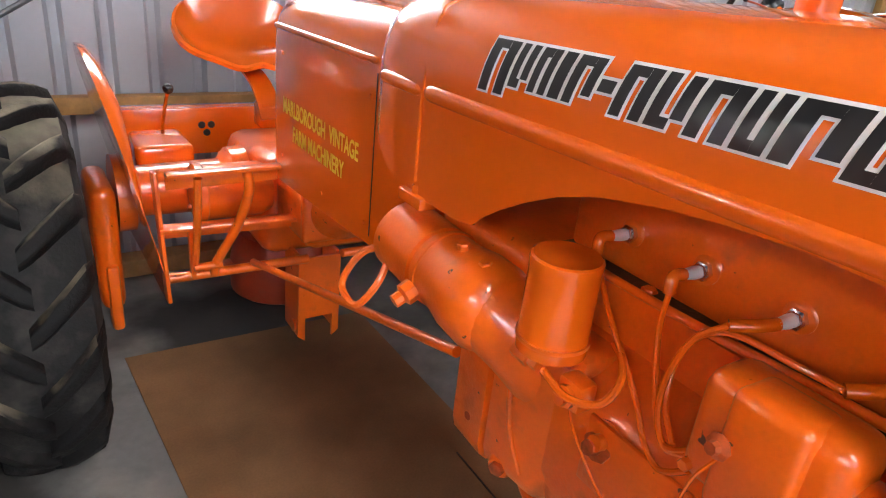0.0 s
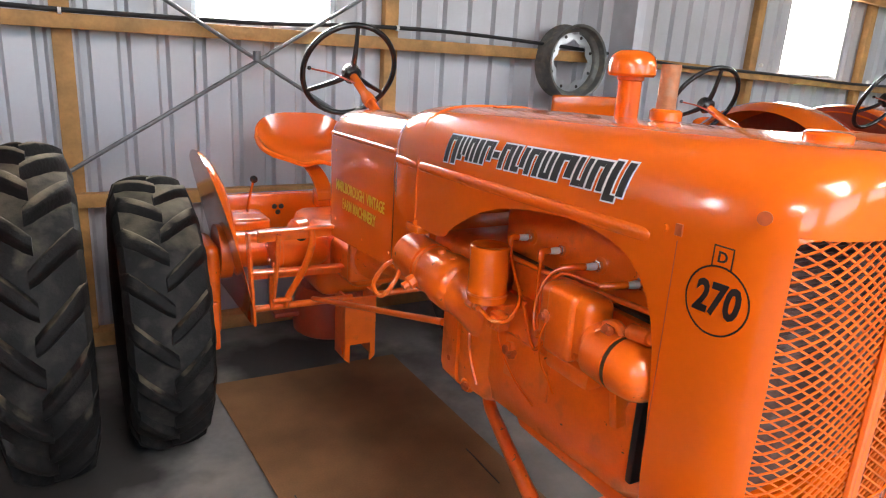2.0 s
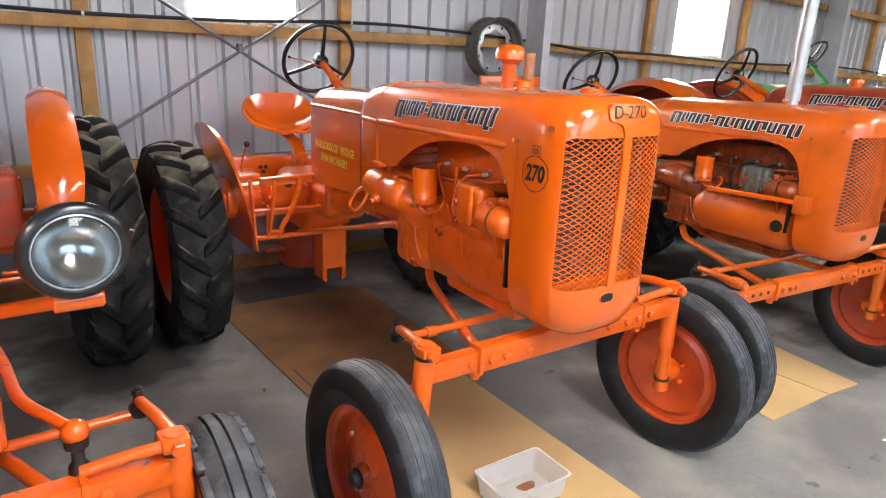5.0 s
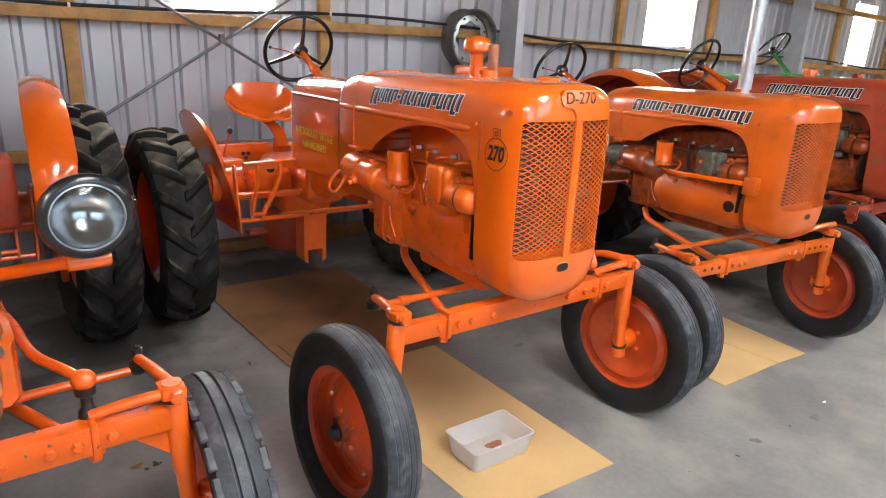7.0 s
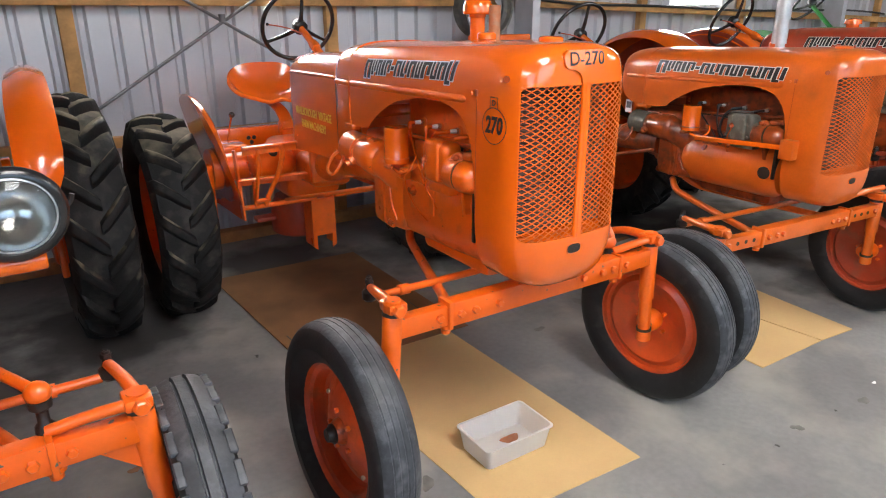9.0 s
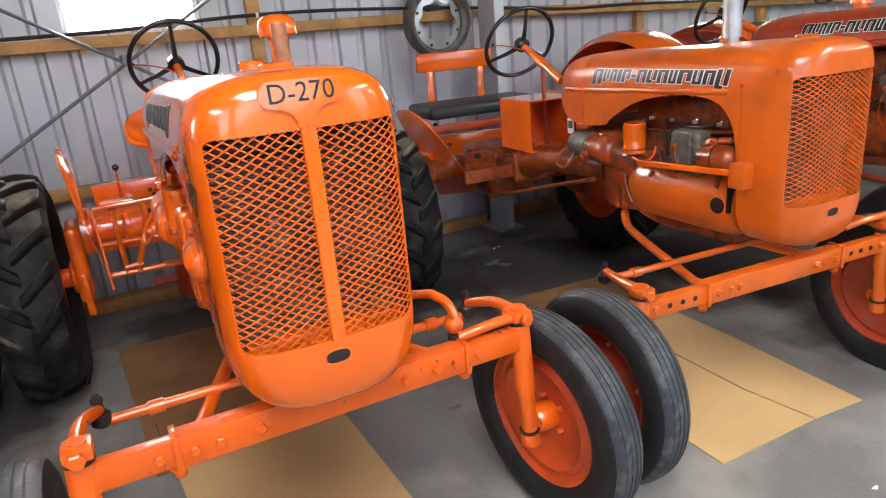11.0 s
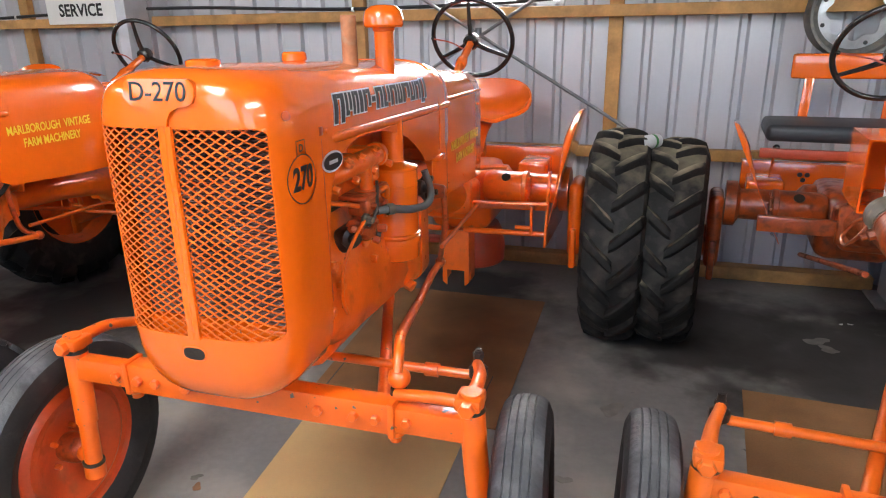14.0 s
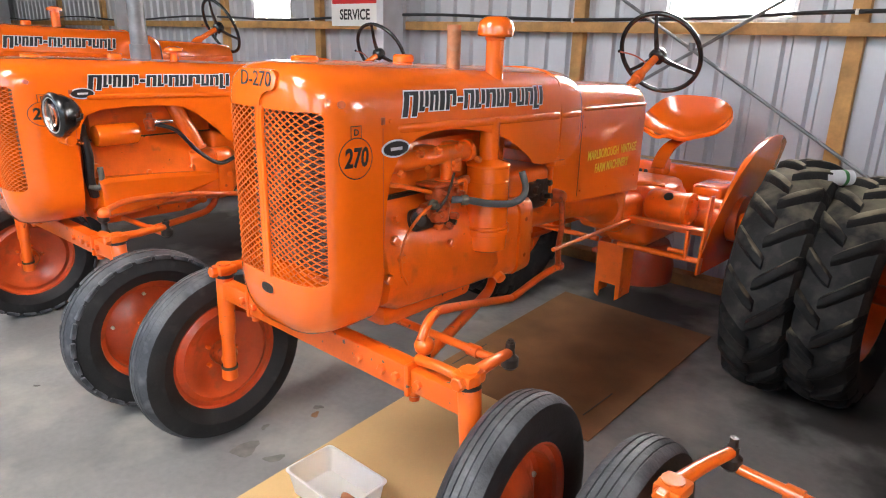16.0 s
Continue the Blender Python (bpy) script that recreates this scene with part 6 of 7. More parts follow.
    for s in (-1, 1):
        part("hood_bead", bead_bm(s, 0.06, 0.925, 1.392, HW - 0.002, 0.012, drop=0.022), paint, hood)
        if logo:
            if s < 0:
                name_band(-1, *(band or (0.79, 0.145, 1.472, 0.0)), hood_top, hood)
            else:
                name_band(1, 0.085, 0.795, 1.465, 0.0, hood_top, hood)
        bm = nb()
        lathe(bm, (s * (HW + 0.0), 0.03, 1.415), (s, 0, 0), [(-0.002, 0.007), (0.004, 0.006)], 10)
        part("hood_screw", bm, paint, hood)
    if oval:
        bm = nb()
        m = side_matrix(1, 0.05, 1.338 if not smooth else 1.41, body_x(1.41 - hood_top(0.05) + TOPZ) + 0.0015 if smooth else HW + 0.001)
        slab(bm, [(0.055 * math.cos(a), 0.0255 * math.sin(a)) for a in [2 * math.pi * k / 28 for k in range(28)]], 0.002, m)
        ov = part("maker_plate", bm, ZINCPALE, hood, "oval bright metal maker plate")
        bm = nb()
        slab(bm, [(0.049 * math.cos(a), 0.0205 * math.sin(a)) for a in [2 * math.pi * k / 28 for k in range(28)]], 0.0008, m @ Matrix.Translation((0, 0, 0.002)))
        part("plate_field", bm, BLACKPAINT, ov)
        bm = nb()
        slab(bm, [(-0.022, -0.005), (0.024, -0.005), (0.024, 0.004), (-0.022, 0.004)], 0.0008, m @ Matrix.Translation((0, 0, 0.0028)))
        part("plate_bar", bm, ZINCPALE, ov)
    # fuel tank end behind the seam
    if not smooth:
        st = []
        for k in range(13):
            q = math.sin(math.pi / 2 * k / 12)
            y = 0.925 + 0.225 * q
            dome = 1 - math.sqrt(max(0, 1 - q ** 2.4))
            st.append((y, 1.195 + 0.165 * dome, HW - 0.001 - 0.05 * dome, hood_top(0.925) - 0.006 * q - 0.05 * dome))
        part("tank_end", sheet_loft(st, 0.003, True), paint, hood)
        # dark strip stands in for the shaded gap before the cowl
        part("gap_seal", sheet_loft([(1.146, 1.30, 0.1938, 1.4895), (1.157, 1.30, 0.1938, 1.489)]), GREASE, hood)
        bm = nb()
        box(bm, -0.2, 0.2, 0.93, 1.1, 1.21, 1.26, 0.02, 3)
        part("tank_bottom", bm, paint, hood)
        for s in (-1, 1):
            part("tank_bead", bead_bm(s, 0.935, 1.08, 1.367, HW - 0.004, 0.010), paint, hood)
            bm = nb()
            tube(bm, [(s * (HW + 0.001), 0.926, 1.2 + 0.02), (s * (HW + 0.001), 0.926, 1.37), *[(s * (p.x + 0.001), 0.926, p.z + 0.001) for p in section(0.926, 1.3, HW, hood_top(0.926))[32:22:-2]], (0, 0.926, hood_top(0.926) + 0.001)], 0.003, 6)
            part("seam_band", bm, paint, hood)
            bm = nb()
            box(bm, *sorted((s * 0.21, s * (HW + 0.011))), 0.89, 0.965, 1.178, 1.20, 0.004)
            bolt(bm, (s * (HW - 0.004), 0.925, 1.2), (0, 0, 1), 0.01, 0.014)
            part("tank_strap", bm, paint, hood)
    # tank belly seen through the arches
    bm = nb()
    box(bm, -0.21, 0.21, 0.52, 1.1, 1.355, 1.45, 0.03, 3)
    part("tank_belly", bm, paint, hood)
    if cowl:
        def cw(y, zl, w, top):
            return (y, zl, w, top)
        st = [cw(0.965, 1.13, 0.186, 1.478), cw(0.985, 1.06, 0.188, 1.48), cw(1.02, 1.015, 0.189, 1.482), cw(1.08, 0.995, 0.19, 1.482), cw(1.3, 0.98, 0.191, 1.477), cw(1.6, 0.96, 0.191, 1.462), cw(1.75, 0.95, 0.19, 1.452), cw(1.765, 0.955, 0.187, 1.449)]
        if smooth:
            st = [(0.926, 1.05, HW - 0.0005, hood_top(0.926)), (1.1, 1.04, HW - 0.0005, 1.536), (1.3, 1.03, HW - 0.0015, 1.537), (1.42, 1.03, HW - 0.003, 1.535), (1.48, 1.04, HW - 0.012, 1.52), (1.51, 1.06, HW - 0.024, 1.495)]
        cx = HW - 0.0005 if smooth else 0.1915
        tz = 0.12 if smooth else 0.0
        co_ = part("cowl", sheet_loft(st, 0.003, True), paint, tr, "orange instrument cowl with yellow lettering" if text else "")
        for s in (-1, 1):
            if not smooth:
                part("cowl_bead", bead_bm(s, 1.18, 1.755, 1.372, 0.191, 0.007, 0.01), paint, co_)
                bm = nb()
                bar(bm, (s * 0.1925, 1.172, 1.01), (s * 0.1925, 1.172, 1.35), 0.0015, 0.002, (0, 1, 0), 0)
                part("panel_seam", bm, GREASE, co_)
                for p in ((1.2, 1.3), (1.7, 1.3), (1.2, 1.03), (1.7, 1.03), (1.43, 1.015)):
                    bm = nb()
                    lathe(bm, (s * 0.191, p[0], p[1]), (s, 0, 0), [(-0.002, 0.006), (0.003, 0.0045)], 10)
                    part("panel_screw", bm, paint, co_)
            if text:
                for line, z in (("MARLBOROUGH  VINTAGE", 1.17), ("FARM MACHINERY", 1.108)):
                    t = text_bm(line, 0.056, 0.0006, 0.0, 0.0012)
                    m = side_matrix(s, text_y, z + tz, s * (cx + 0.0012)) @ Matrix.Diagonal((0.66, 1.0, 1, 1))
                    bmesh.ops.transform(t, matrix=m, verts=t.verts)
                    for piece in islands(t):
                        part("letter", piece, YELLOW, co_, "yellow painted letter")
    # caps on top
    bm = nb()
    lathe(bm, (-0.005, -0.07, 1.555), (0, 0, 1), [(0, 0.03), (0.006, 0.034), (0.014, 0.034), (0.016, 0.039), (0.026, 0.039), (0.03, 0.032)], 24)
    part("radiator_cap", bm, paint, tr)
    bm = nb()
    lathe(bm, (0.05, -0.02, 1.55), (0, 0, 1), [(0, 0.045), (0.008, 0.042), (0.010, 0.026), (0.018, 0.026)], 24)
    part("filler_neck", bm, paint, tr)
    bm = nb()
    lathe(bm, (0.0, 0.88, 1.52), (0, 0, 1), [(0, 0.034), (0.016, 0.034), (0.018, 0.028), (0.022, 0.028)], 20)
    part("fuel_cap", bm, paint, tr)
    bm = nb()
    lathe(bm, (0.02, 0.30, 1.54), (0, 0, 1), [(0, 0.03), (0.022, 0.03), (0.024, 0.034), (0.042, 0.034), (0.047, 0.028)], 22)
    part("breather_cap", bm, paint, tr)


def main_stacks(tr, pre=True, exhaust=RUSTY, h=0.14):
    if pre:
        bm = nb()
        lathe(bm, (0.165, 0.575, 1.40), (0, 0, 1), [(0, 0.03), (0.235, 0.03), (0.238, 0.034), (0.245, 0.034), (0.247, 0.056), (0.253, 0.061), (0.275, 0.061), (0.295, 0.055), (0.308, 0.04), (0.312, 0.015)], 32)
        part("air_intake", bm, ORANGE, tr, "orange mushroom-capped air intake")
    bm = nb()
    rows_e = [(0, 0.0225), (h + 0.14, 0.0225), (h + 0.14, 0.019), (0.05, 0.019)]
    lathe(bm, (0.125, 0.41, 1.40), (0, 0, 1), rows_e, 20)
    part("exhaust_pipe", bm, exhaust, tr, "short open exhaust pipe")


def column_and_wheel(tr, x=0.03, R=0.215, rimmat=None, dy=0.0):
    c = Vector((x, 2.17 + dy, 1.585))
    d = Vector((0, 0.86, 0.42)).normalized()
    bm = nb()
    cyl(bm, c - d * 0.48, c - d * 0.05, 0.022, 0.02, 16)
    col = part("steering_column", bm, ORANGE, tr)
    bm = nb()
    lathe(bm, c - d * 0.28, d, [(0, 0.026), (0.03, 0.03), (0.06, 0.026)], 14)
    part("column_collar", bm, ORANGE, col)
    steering_wheel(tr, c, 64, R, rimmat)
    bm = nb()
    tube(bm, [c - d * 0.13, c - d * 0.08 + Vector((-0.1, 0, 0.02)), c + Vector((-0.2, 0.0, 0.03)) - d * 0.06], 0.004, 8)
    thr = part("throttle_lever", bm, DULLRED, tr)
    bm = nb()
    sphere(bm, c + Vector((-0.205, 0.0, 0.032)) - d * 0.06, 0.009, n=10)
    part("lever_knob", bm, BLACK, thr)


def tractor(x, y, label, kp=0.6, fw=0.73, rw=0.835, R=0.58, rz=0.0, **o):
    tr = thing("tractor", x, y, 0, rz, label, "tractor", "parked vintage tractors")
    bodywork(tr, o.get("nameplate", False), o.get("center_bar", True), o.get("number", ""), o.get("text", False), True, o.get("paint"), o.get("cowl", True), o.get("oval", True), o.get("text_y", 1.465), o.get("smooth", False), o.get("band"))
    for ch in tr.children:
        ch.matrix_basis = Matrix.Translation((o.get("body_dx", 0.0), 0, 0)) @ ch.matrix_basis
    engine(tr, o.get("magneto"), o.get("starter"), o.get("cast"), not o.get("smooth", False))
    if "shift" in o:
        for ch in tr.children:
            ch.matrix_basis = o["shift"] @ ch.matrix_basis
            if o.get("smooth") and ch.name.startswith("radiator_shell"):
                ch.matrix_basis = ch.matrix_basis @ Matrix.Diagonal((1, 1.22, 1, 1))
    front_end(tr, kp, fw, o.get("axle", CHIPPED), o.get("chunky", False), o.get("steer", 0.0), o.get("holes", False), o.get("greasy", False), o.get("out", 0.0), o.get("smooth", False), o.get("disc"), o.get("beam", 0.40), o.get("drop", 0.0), o.get("toe", 0.0), o.get("tip", 0.0))
    rear_end(tr, rw, R, o.get("seat", "pan"), o.get("fend", "small"), o.get("frames", True), o.get("cast"))
    column_and_wheel(tr, o.get("col_x", 0.03), dy=o.get("col_dy", 0.0))
    return tr


# ---- the tractors ----
main_tractor = tractor(0, 0, "bright orange vintage tractor with mesh grille and pan seat", nameplate=True, number="270", text=True, steer=2, greasy=True, tip=0.028, body_dx=-0.013, out=0.032, band=(0.772, 0.13, 1.463, -0.01))
main_stacks(main_tractor)
second = tractor(-1.96, -0.09, "orange vintage tractor with a black headlamp on its shell", rz=1.5, number="272", chunky=True, rw=0.77, R=0.668, fend="big", text=True, text_y=1.12, steer=-4, smooth=True, shift=Matrix.Rotation(radians(-3), 4, "Z"))
BODY_SHIFT = Matrix.Translation((0.155, 0.085, -0.018)) @ Matrix.Rotation(radians(3), 4, "Z")
third = tractor(1.775, 0.0, "faded orange vintage tractor with bench seat and battery box", rz=-4.5, kp=0.63, fw=0.76, rw=0.82, paint=FADED, magneto=ALLOY, starter=ALLOY, cast=OILYSHADECAST, shift=BODY_SHIFT, frames=False, holes=True, seat="none", oval=False, axle=FADED, center_bar=False, cowl=False, steer=-5, col_dy=-0.42, col_x=-0.04, band=(0.845, 0.06, 1.46, 0.014), disc=FRONT_DISC_DULL, beam=0.345, drop=0.055, toe=10)
third.scale = (1, 1, 0.957)
second.scale = (1, 1, 0.965)
fourth = tractor(3.42, 0.1, "dull orange vintage tractor with large round mudguards", paint=DULLRED, fend="round", magneto=ALLOY, axle=DULLRED, oval=False, col_dy=-0.6, cowl=False, rw=0.46, kp=0.27, fw=0.34, cast=OILYSHADECAST, disc=FRONT_DISC_DULL)
fifth = tractor(-3.75, 0.1, "older orange vintage tractor further along the row", paint=ORANGE, axle=FADED, col_dy=-0.4)
fifth.scale = (1, 1, 1.065)

# ---- loose things on the floor ----
def sheet_card(pts, z0, th, material, label):
    bm = nb()
    slab(bm, pts, th, Matrix.Translation((0, 0, z0)))
    return solo("cardboard_sheet", bm, material, label, "cardboard", group="cardboard under the tractors")


sheet_card([(-0.33, -0.29), (0.339, -0.318), (0.313, 1.12), (-0.425, 1.12)], 0.0, 0.004, CARD, "flat tan cardboard sheet on the concrete floor")
stained_shaded_sheet = sheet_card([(-0.49, 1.0), (0.437, 0.995), (0.428, 2.43), (-0.57, 2.45)], 0.0042, 0.004, CARDDARK, "stained brown cardboard sheet with the tractor's shade in its colour")
sheet_card([(1.385, -0.18), (1.905, -0.185), (1.87, 0.125), (1.9, 1.08), (1.44, 1.08)], 0.0, 0.005, CARD, "flat tan cardboard sheet under the next tractor")
sheet_card([(1.916, -0.185), (2.185, -0.208), (2.25, 0.5), (2.27, 1.08), (1.908, 1.08), (1.881, 0.125)], 0.0, 0.005, CARD, "flat tan cardboard sheet under the next tractor")
# rear half laid as a dark sheet: stain and tractor shade together
sheet_card([(1.42, 0.93), (2.27, 0.9), (2.35, 1.57), (1.475, 1.62)], 0.0054, 0.004, CARDDARK, "dark brown cardboard sheet holding stain and shade under the next tractor")

def tub_loop(g, z):
    cx, cy = -0.066, 0.03
    out = []
    for sx, sy, a0 in ((1, 1, 0), (-1, 1, 90), (-1, -1, 180), (1, -1, 270)):
        for t in (0, 30, 60, 90):
            a = radians(a0 + t)
            out.append((cx + sx * (0.147 + g - 0.02) + 0.02 * math.cos(a), cy + sy * (0.09 + g - 0.02) + 0.02 * math.sin(a), z))
    return out
tub = thing("plastic_tub", 0, 0, 0, 0, "milky translucent plastic tub with a reddish stain inside", "tub")
bm = nb()
rings(bm, [tub_loop(-0.003, 0.0045), tub_loop(0.0, 0.0065), tub_loop(0.013, 0.097), tub_loop(0.0115, 0.097), tub_loop(-0.003, 0.009)])
part("tub_body", bm, MILKY, tub)
bm = nb()
rings(bm, [tub_loop(0.0135, 0.0975), tub_loop(0.02, 0.0985), tub_loop(0.0205, 0.1035), tub_loop(0.0115, 0.1045), tub_loop(0.0115, 0.0975), tub_loop(0.0135, 0.0975)], True, False, False)
part("tub_rim", bm, MILKY, tub)
bm = nb()
slab(bm, [(-0.02 + 0.042 * math.cos(a) * (1 + 0.2 * math.sin(3 * a)), 0.05 + 0.028 * math.sin(a) * (1 + 0.25 * math.cos(2 * a))) for a in [2 * math.pi * k / 16 for k in range(16)]], 0.0008, Matrix.Translation((0, 0, 0.0094)))
part("dried_residue", bm, RUSTY, tub)


# ---- fittings of the neighbouring tractors ----
def headlamp(tr, c, d, arm_from):
    """Black bowl headlamp with a ribbed glass, on a bent arm."""
    c, d = Vector(c), Vector(d).normalized()
    k = 0.95
    bm = nb()
    lathe(bm, c, -d, [(a * k, r * k) for a, r in ((-0.01, 0.094), (0.0, 0.102), (0.012, 0.103), (0.02, 0.098), (0.05, 0.09), (0.085, 0.068), (0.11, 0.035), (0.118, 0.01))], 36, cap0=False)
    lamp = part("headlamp", bm, BLACK, tr, "glossy black headlamp bowl")
    bm = nb()
    lathe(bm, c, -d, [(a * k, r * k) for a, r in ((0.0, 0.08), (0.03, 0.068), (0.06, 0.042), (0.075, 0.012))], 32, cap0=False)
    part("reflector", bm, REFLECTOR, lamp)
    bm = nb()
    lathe(bm, c, d, [(a * k, r * k) for a, r in ((-0.002, 0.079), (0.002, 0.079), (0.011, 0.066), (0.018, 0.04), (0.021, 0.01))], 36)
    part("lens", bm, LENS, lamp)
    bm = nb()
    lathe(bm, c, d, [(a * k, r * k) for a, r in ((-0.01, 0.102), (-0.002, 0.104), (0.006, 0.1), (0.011, 0.092), (0.012, 0.084), (0.008, 0.0805), (0.0, 0.08))], 36, cap0=False, cap1=False)
    bezel = part("bezel", bm, BLACK, lamp)
    bm = nb()
    lathe(bm, c, d, [(a * k, r * k) for a, r in ((0.004, 0.0815), (0.0095, 0.081), (0.0105, 0.079), (0.006, 0.0775))], 36, cap0=False, cap1=False)
    part("lens_ring", bm, GALV, bezel)
    bm = nb()
    base = c - Vector((0, 0, 0.112)) - d * 0.04
    cyl(bm, c - d * 0.05 - Vector((0, 0, 0.07)), base, 0.014, n=12)
    cyl(bm, base + Vector((0.045, 0, 0)), base - Vector((0.045, 0, 0)), 0.024, n=16, bevel=0.003)
    tube(bm, [base, (base + Vector(arm_from)) / 2, Vector(arm_from)], 0.016, 12)
    part("lamp_arm", bm, ORANGE, tr)
    bm = nb()
    tube(bm, [c - d * 0.06 + Vector((0.075, 0, -0.02)), c - d * 0.05 + Vector((0.105, 0.02, -0.01)), c - d * 0.05 + Vector((0.115, 0.02, 0.01))], 0.006, 8)
    part("lamp_switch", bm, GREASE, lamp)


headlamp(second, (0.43, -0.165, 1.34), (0.05, -1, -0.03), (0.2, 0.02, 1.17))
# grey exhaust with collar
bm = nb()
lathe(bm, (0.0, 0.45, 1.5), (0, 0, 1), [(0, 0.05), (0.13, 0.05), (0.131, 0.042), (1.1, 0.042)], 24)
part("tall_exhaust", bm, DARKSTEEL, second, "tall galvanised exhaust pipe")
bm = nb()
lathe(bm, (0.06, 0.60, 1.5), (0, 0, 1), [(0, 0.022), (0.09, 0.022), (0.092, 0.042), (0.1, 0.046), (0.113, 0.042), (0.122, 0.02)], 24)
part("air_intake", bm, ORANGE, second, "orange mushroom-capped air intake")
# black fuel hose over the engine
bm = nb()
tube(bm, [(0.2, 0.36, 1.24), (0.26, 0.46, 1.2), (0.285, 0.56, 1.08), (0.285, 0.68, 1.0), (0.27, 0.8, 1.03), (0.25, 0.9, 1.1)], 0.011, 10)
part("fuel_hose", bm, BLACKPAINT, second)
bm = nb()
loops = []
for y, zt, zb, w in ((0.06, 0.985, 0.80, 0.262), (0.09, 0.995, 0.79, 0.275), (0.3, 0.985, 0.81, 0.275), (0.55, 0.965, 0.86, 0.268), (0.76, 0.955, 0.90, 0.25), (0.78, 0.945, 0.905, 0.24)):
    loops.append([(0.12, y, zb), (w - 0.02, y, zb), (w, y, zb + 0.02), (w, y, zt - 0.02), (w - 0.02, y, zt), (0.12, y, zt)])
rings(bm, loops)
part("side_cover", bm, ORANGE, second, "tapered orange engine side casing")
bolt_part(second, (0.255, 0.75, 0.925), (1, 0, 0), 0.018, 0.016, CAST)
bm = nb()
tube(bm, [(0.175, 0.5, 1.34), (0.19, 0.53, 1.26), (0.215, 0.58, 1.14), (0.225, 0.6, 1.08)], 0.044, 18, 5, 0.036)
inlet = part("inlet_pipe", bm, ORANGE, second)
bm = nb()
lathe(bm, (0.224, 0.598, 1.1), (0.1, 0.2, -0.6), [(0, 0.04), (0.008, 0.042), (0.016, 0.04)], 18)
part("pipe_clip", bm, CAST, inlet)
bm = nb()
lathe(bm, (0.2, 0.36, 1.2), (0, 0, 1), [(0, 0.012), (0.006, 0.024), (0.035, 0.026), (0.04, 0.03), (0.06, 0.03), (0.066, 0.014), (0.09, 0.012)], 16)
bowl = part("fuel_bowl", bm, GRIMY, second)
bm = nb()
tube(bm, [(0.215, 0.37, 1.245), (0.235, 0.41, 1.25), (0.23, 0.46, 1.245)], 0.012, 10)
part("bowl_union", bm, CHROME, bowl)
for x, z1 in ((0.19, 1.26), (0.21, 1.2)):
    bm = nb()
    tube(bm, [(x, 0.03, z1), (x + 0.015, 0.035, 1.1), (x + 0.005, 0.03, 1.0), (x - 0.01, 0.05, 0.9)], 0.02, 12)
    part("radiator_hose", bm, BLACKPAINT, second, "black rubber hose")
bm = nb()
tube(bm, [(0.215, 0.02, 0.96), (0.235, 0.06, 0.95), (0.235, 0.075, 0.99), (0.23, 0.075, 1.05)], 0.014, 10)
part("elbow_pipe", bm, ALLOY, second)
bm = nb()
lathe(bm, (0.21, 0.08, 1.2), (0, 1, 0), [(0, 0.05), (0.01, 0.055), (0.19, 0.055), (0.2, 0.048), (0.21, 0.012)], 28)
part("dynamo", bm, ORANGE, second)
bm = nb()
box(bm, -0.1, 0.1, 1.5, 1.78, 1.42, 1.445, 0.008)
part("dash_top", bm, ORANGE, second)
# mudguard stay and panel between fender and gearbox
bm = nb()
box(bm, 0.16, 0.45, 1.78, 2.0, 0.78, 1.13, 0.03, 3)
part("step_box", bm, DULLRED, second)

# third tractor: battery box, bench seat, pipe, tall silver exhaust
bm = nb()
lathe(bm, (0.02, 0.285, 1.52), (0, 0, 1), [(0, 0.03), (0.06, 0.03), (0.061, 0.038), (1.2, 0.038)], 28)
piece = part("tall_exhaust", bm, GALV, third, "tall silver exhaust pipe")
piece.matrix_basis = BODY_SHIFT
bm = nb()
for q in ((-0.11, -0.102, 1.55, 1.9, 0.945, 1.255), (-0.102, 0.2, 1.892, 1.9, 0.945, 1.255), (-0.102, 0.2, 1.55, 1.892, 0.945, 0.953), (-0.102, 0.2, 1.55, 1.892, 1.247, 1.255), (0.2, 0.208, 1.55, 1.9, 0.945, 1.255)):
    box(bm, *q)
part("battery_box", bm, ORANGE, third, "open orange battery box")
bm = nb()
bar(bm, (-0.27, 0.5, 1.06), (-0.27, -0.04, 1.09), 0.024, 0.026)
piece = part("side_rail", bm, ORANGE, third)
piece.matrix_basis = BODY_SHIFT
bm = nb()
box(bm, -0.29, -0.222, -0.07, 0.0, 1.03, 1.13, 0.006)
piece = part("rail_bracket", bm, FADED, third)
piece.matrix_basis = BODY_SHIFT
bm = nb()
slab(bm, [(-0.025, -0.04), (0.025, -0.04), (0.025, 0.04), (-0.025, 0.04)], 0.002, side_matrix(-1, 1.06, 1.17, -0.214))
tag = part("instruction_tag", bm, WHITEPAINT, third, "small white printed tag")
tag.matrix_basis = BODY_SHIFT
bm = nb()
slab(bm, [(-0.018, -0.012), (0.018, -0.012), (0.018, 0.028), (-0.018, 0.028)], 0.001, side_matrix(-1, 1.06, 1.17, -0.2162))
part("print", bm, HOSE, tag)
bm = nb()
loops = []
for y, k in ((0.03, 0.55), (0.04, 0.8), (0.07, 0.95), (0.12, 1.0), (0.56, 1.0), (0.6, 0.97), (0.62, 0.85), (0.625, 0.6)):
    loops.append([(-0.12 - 0.115 * k * math.cos(a), y, 0.925 + 0.15 * k * math.sin(a)) for a in [2 * math.pi * i / 28 for i in range(28)]])
rings(bm, loops)
piece = part("crankcase_cover", bm, FADED, third, "smooth barrel-shaped orange crankcase side")
piece.matrix_basis = BODY_SHIFT
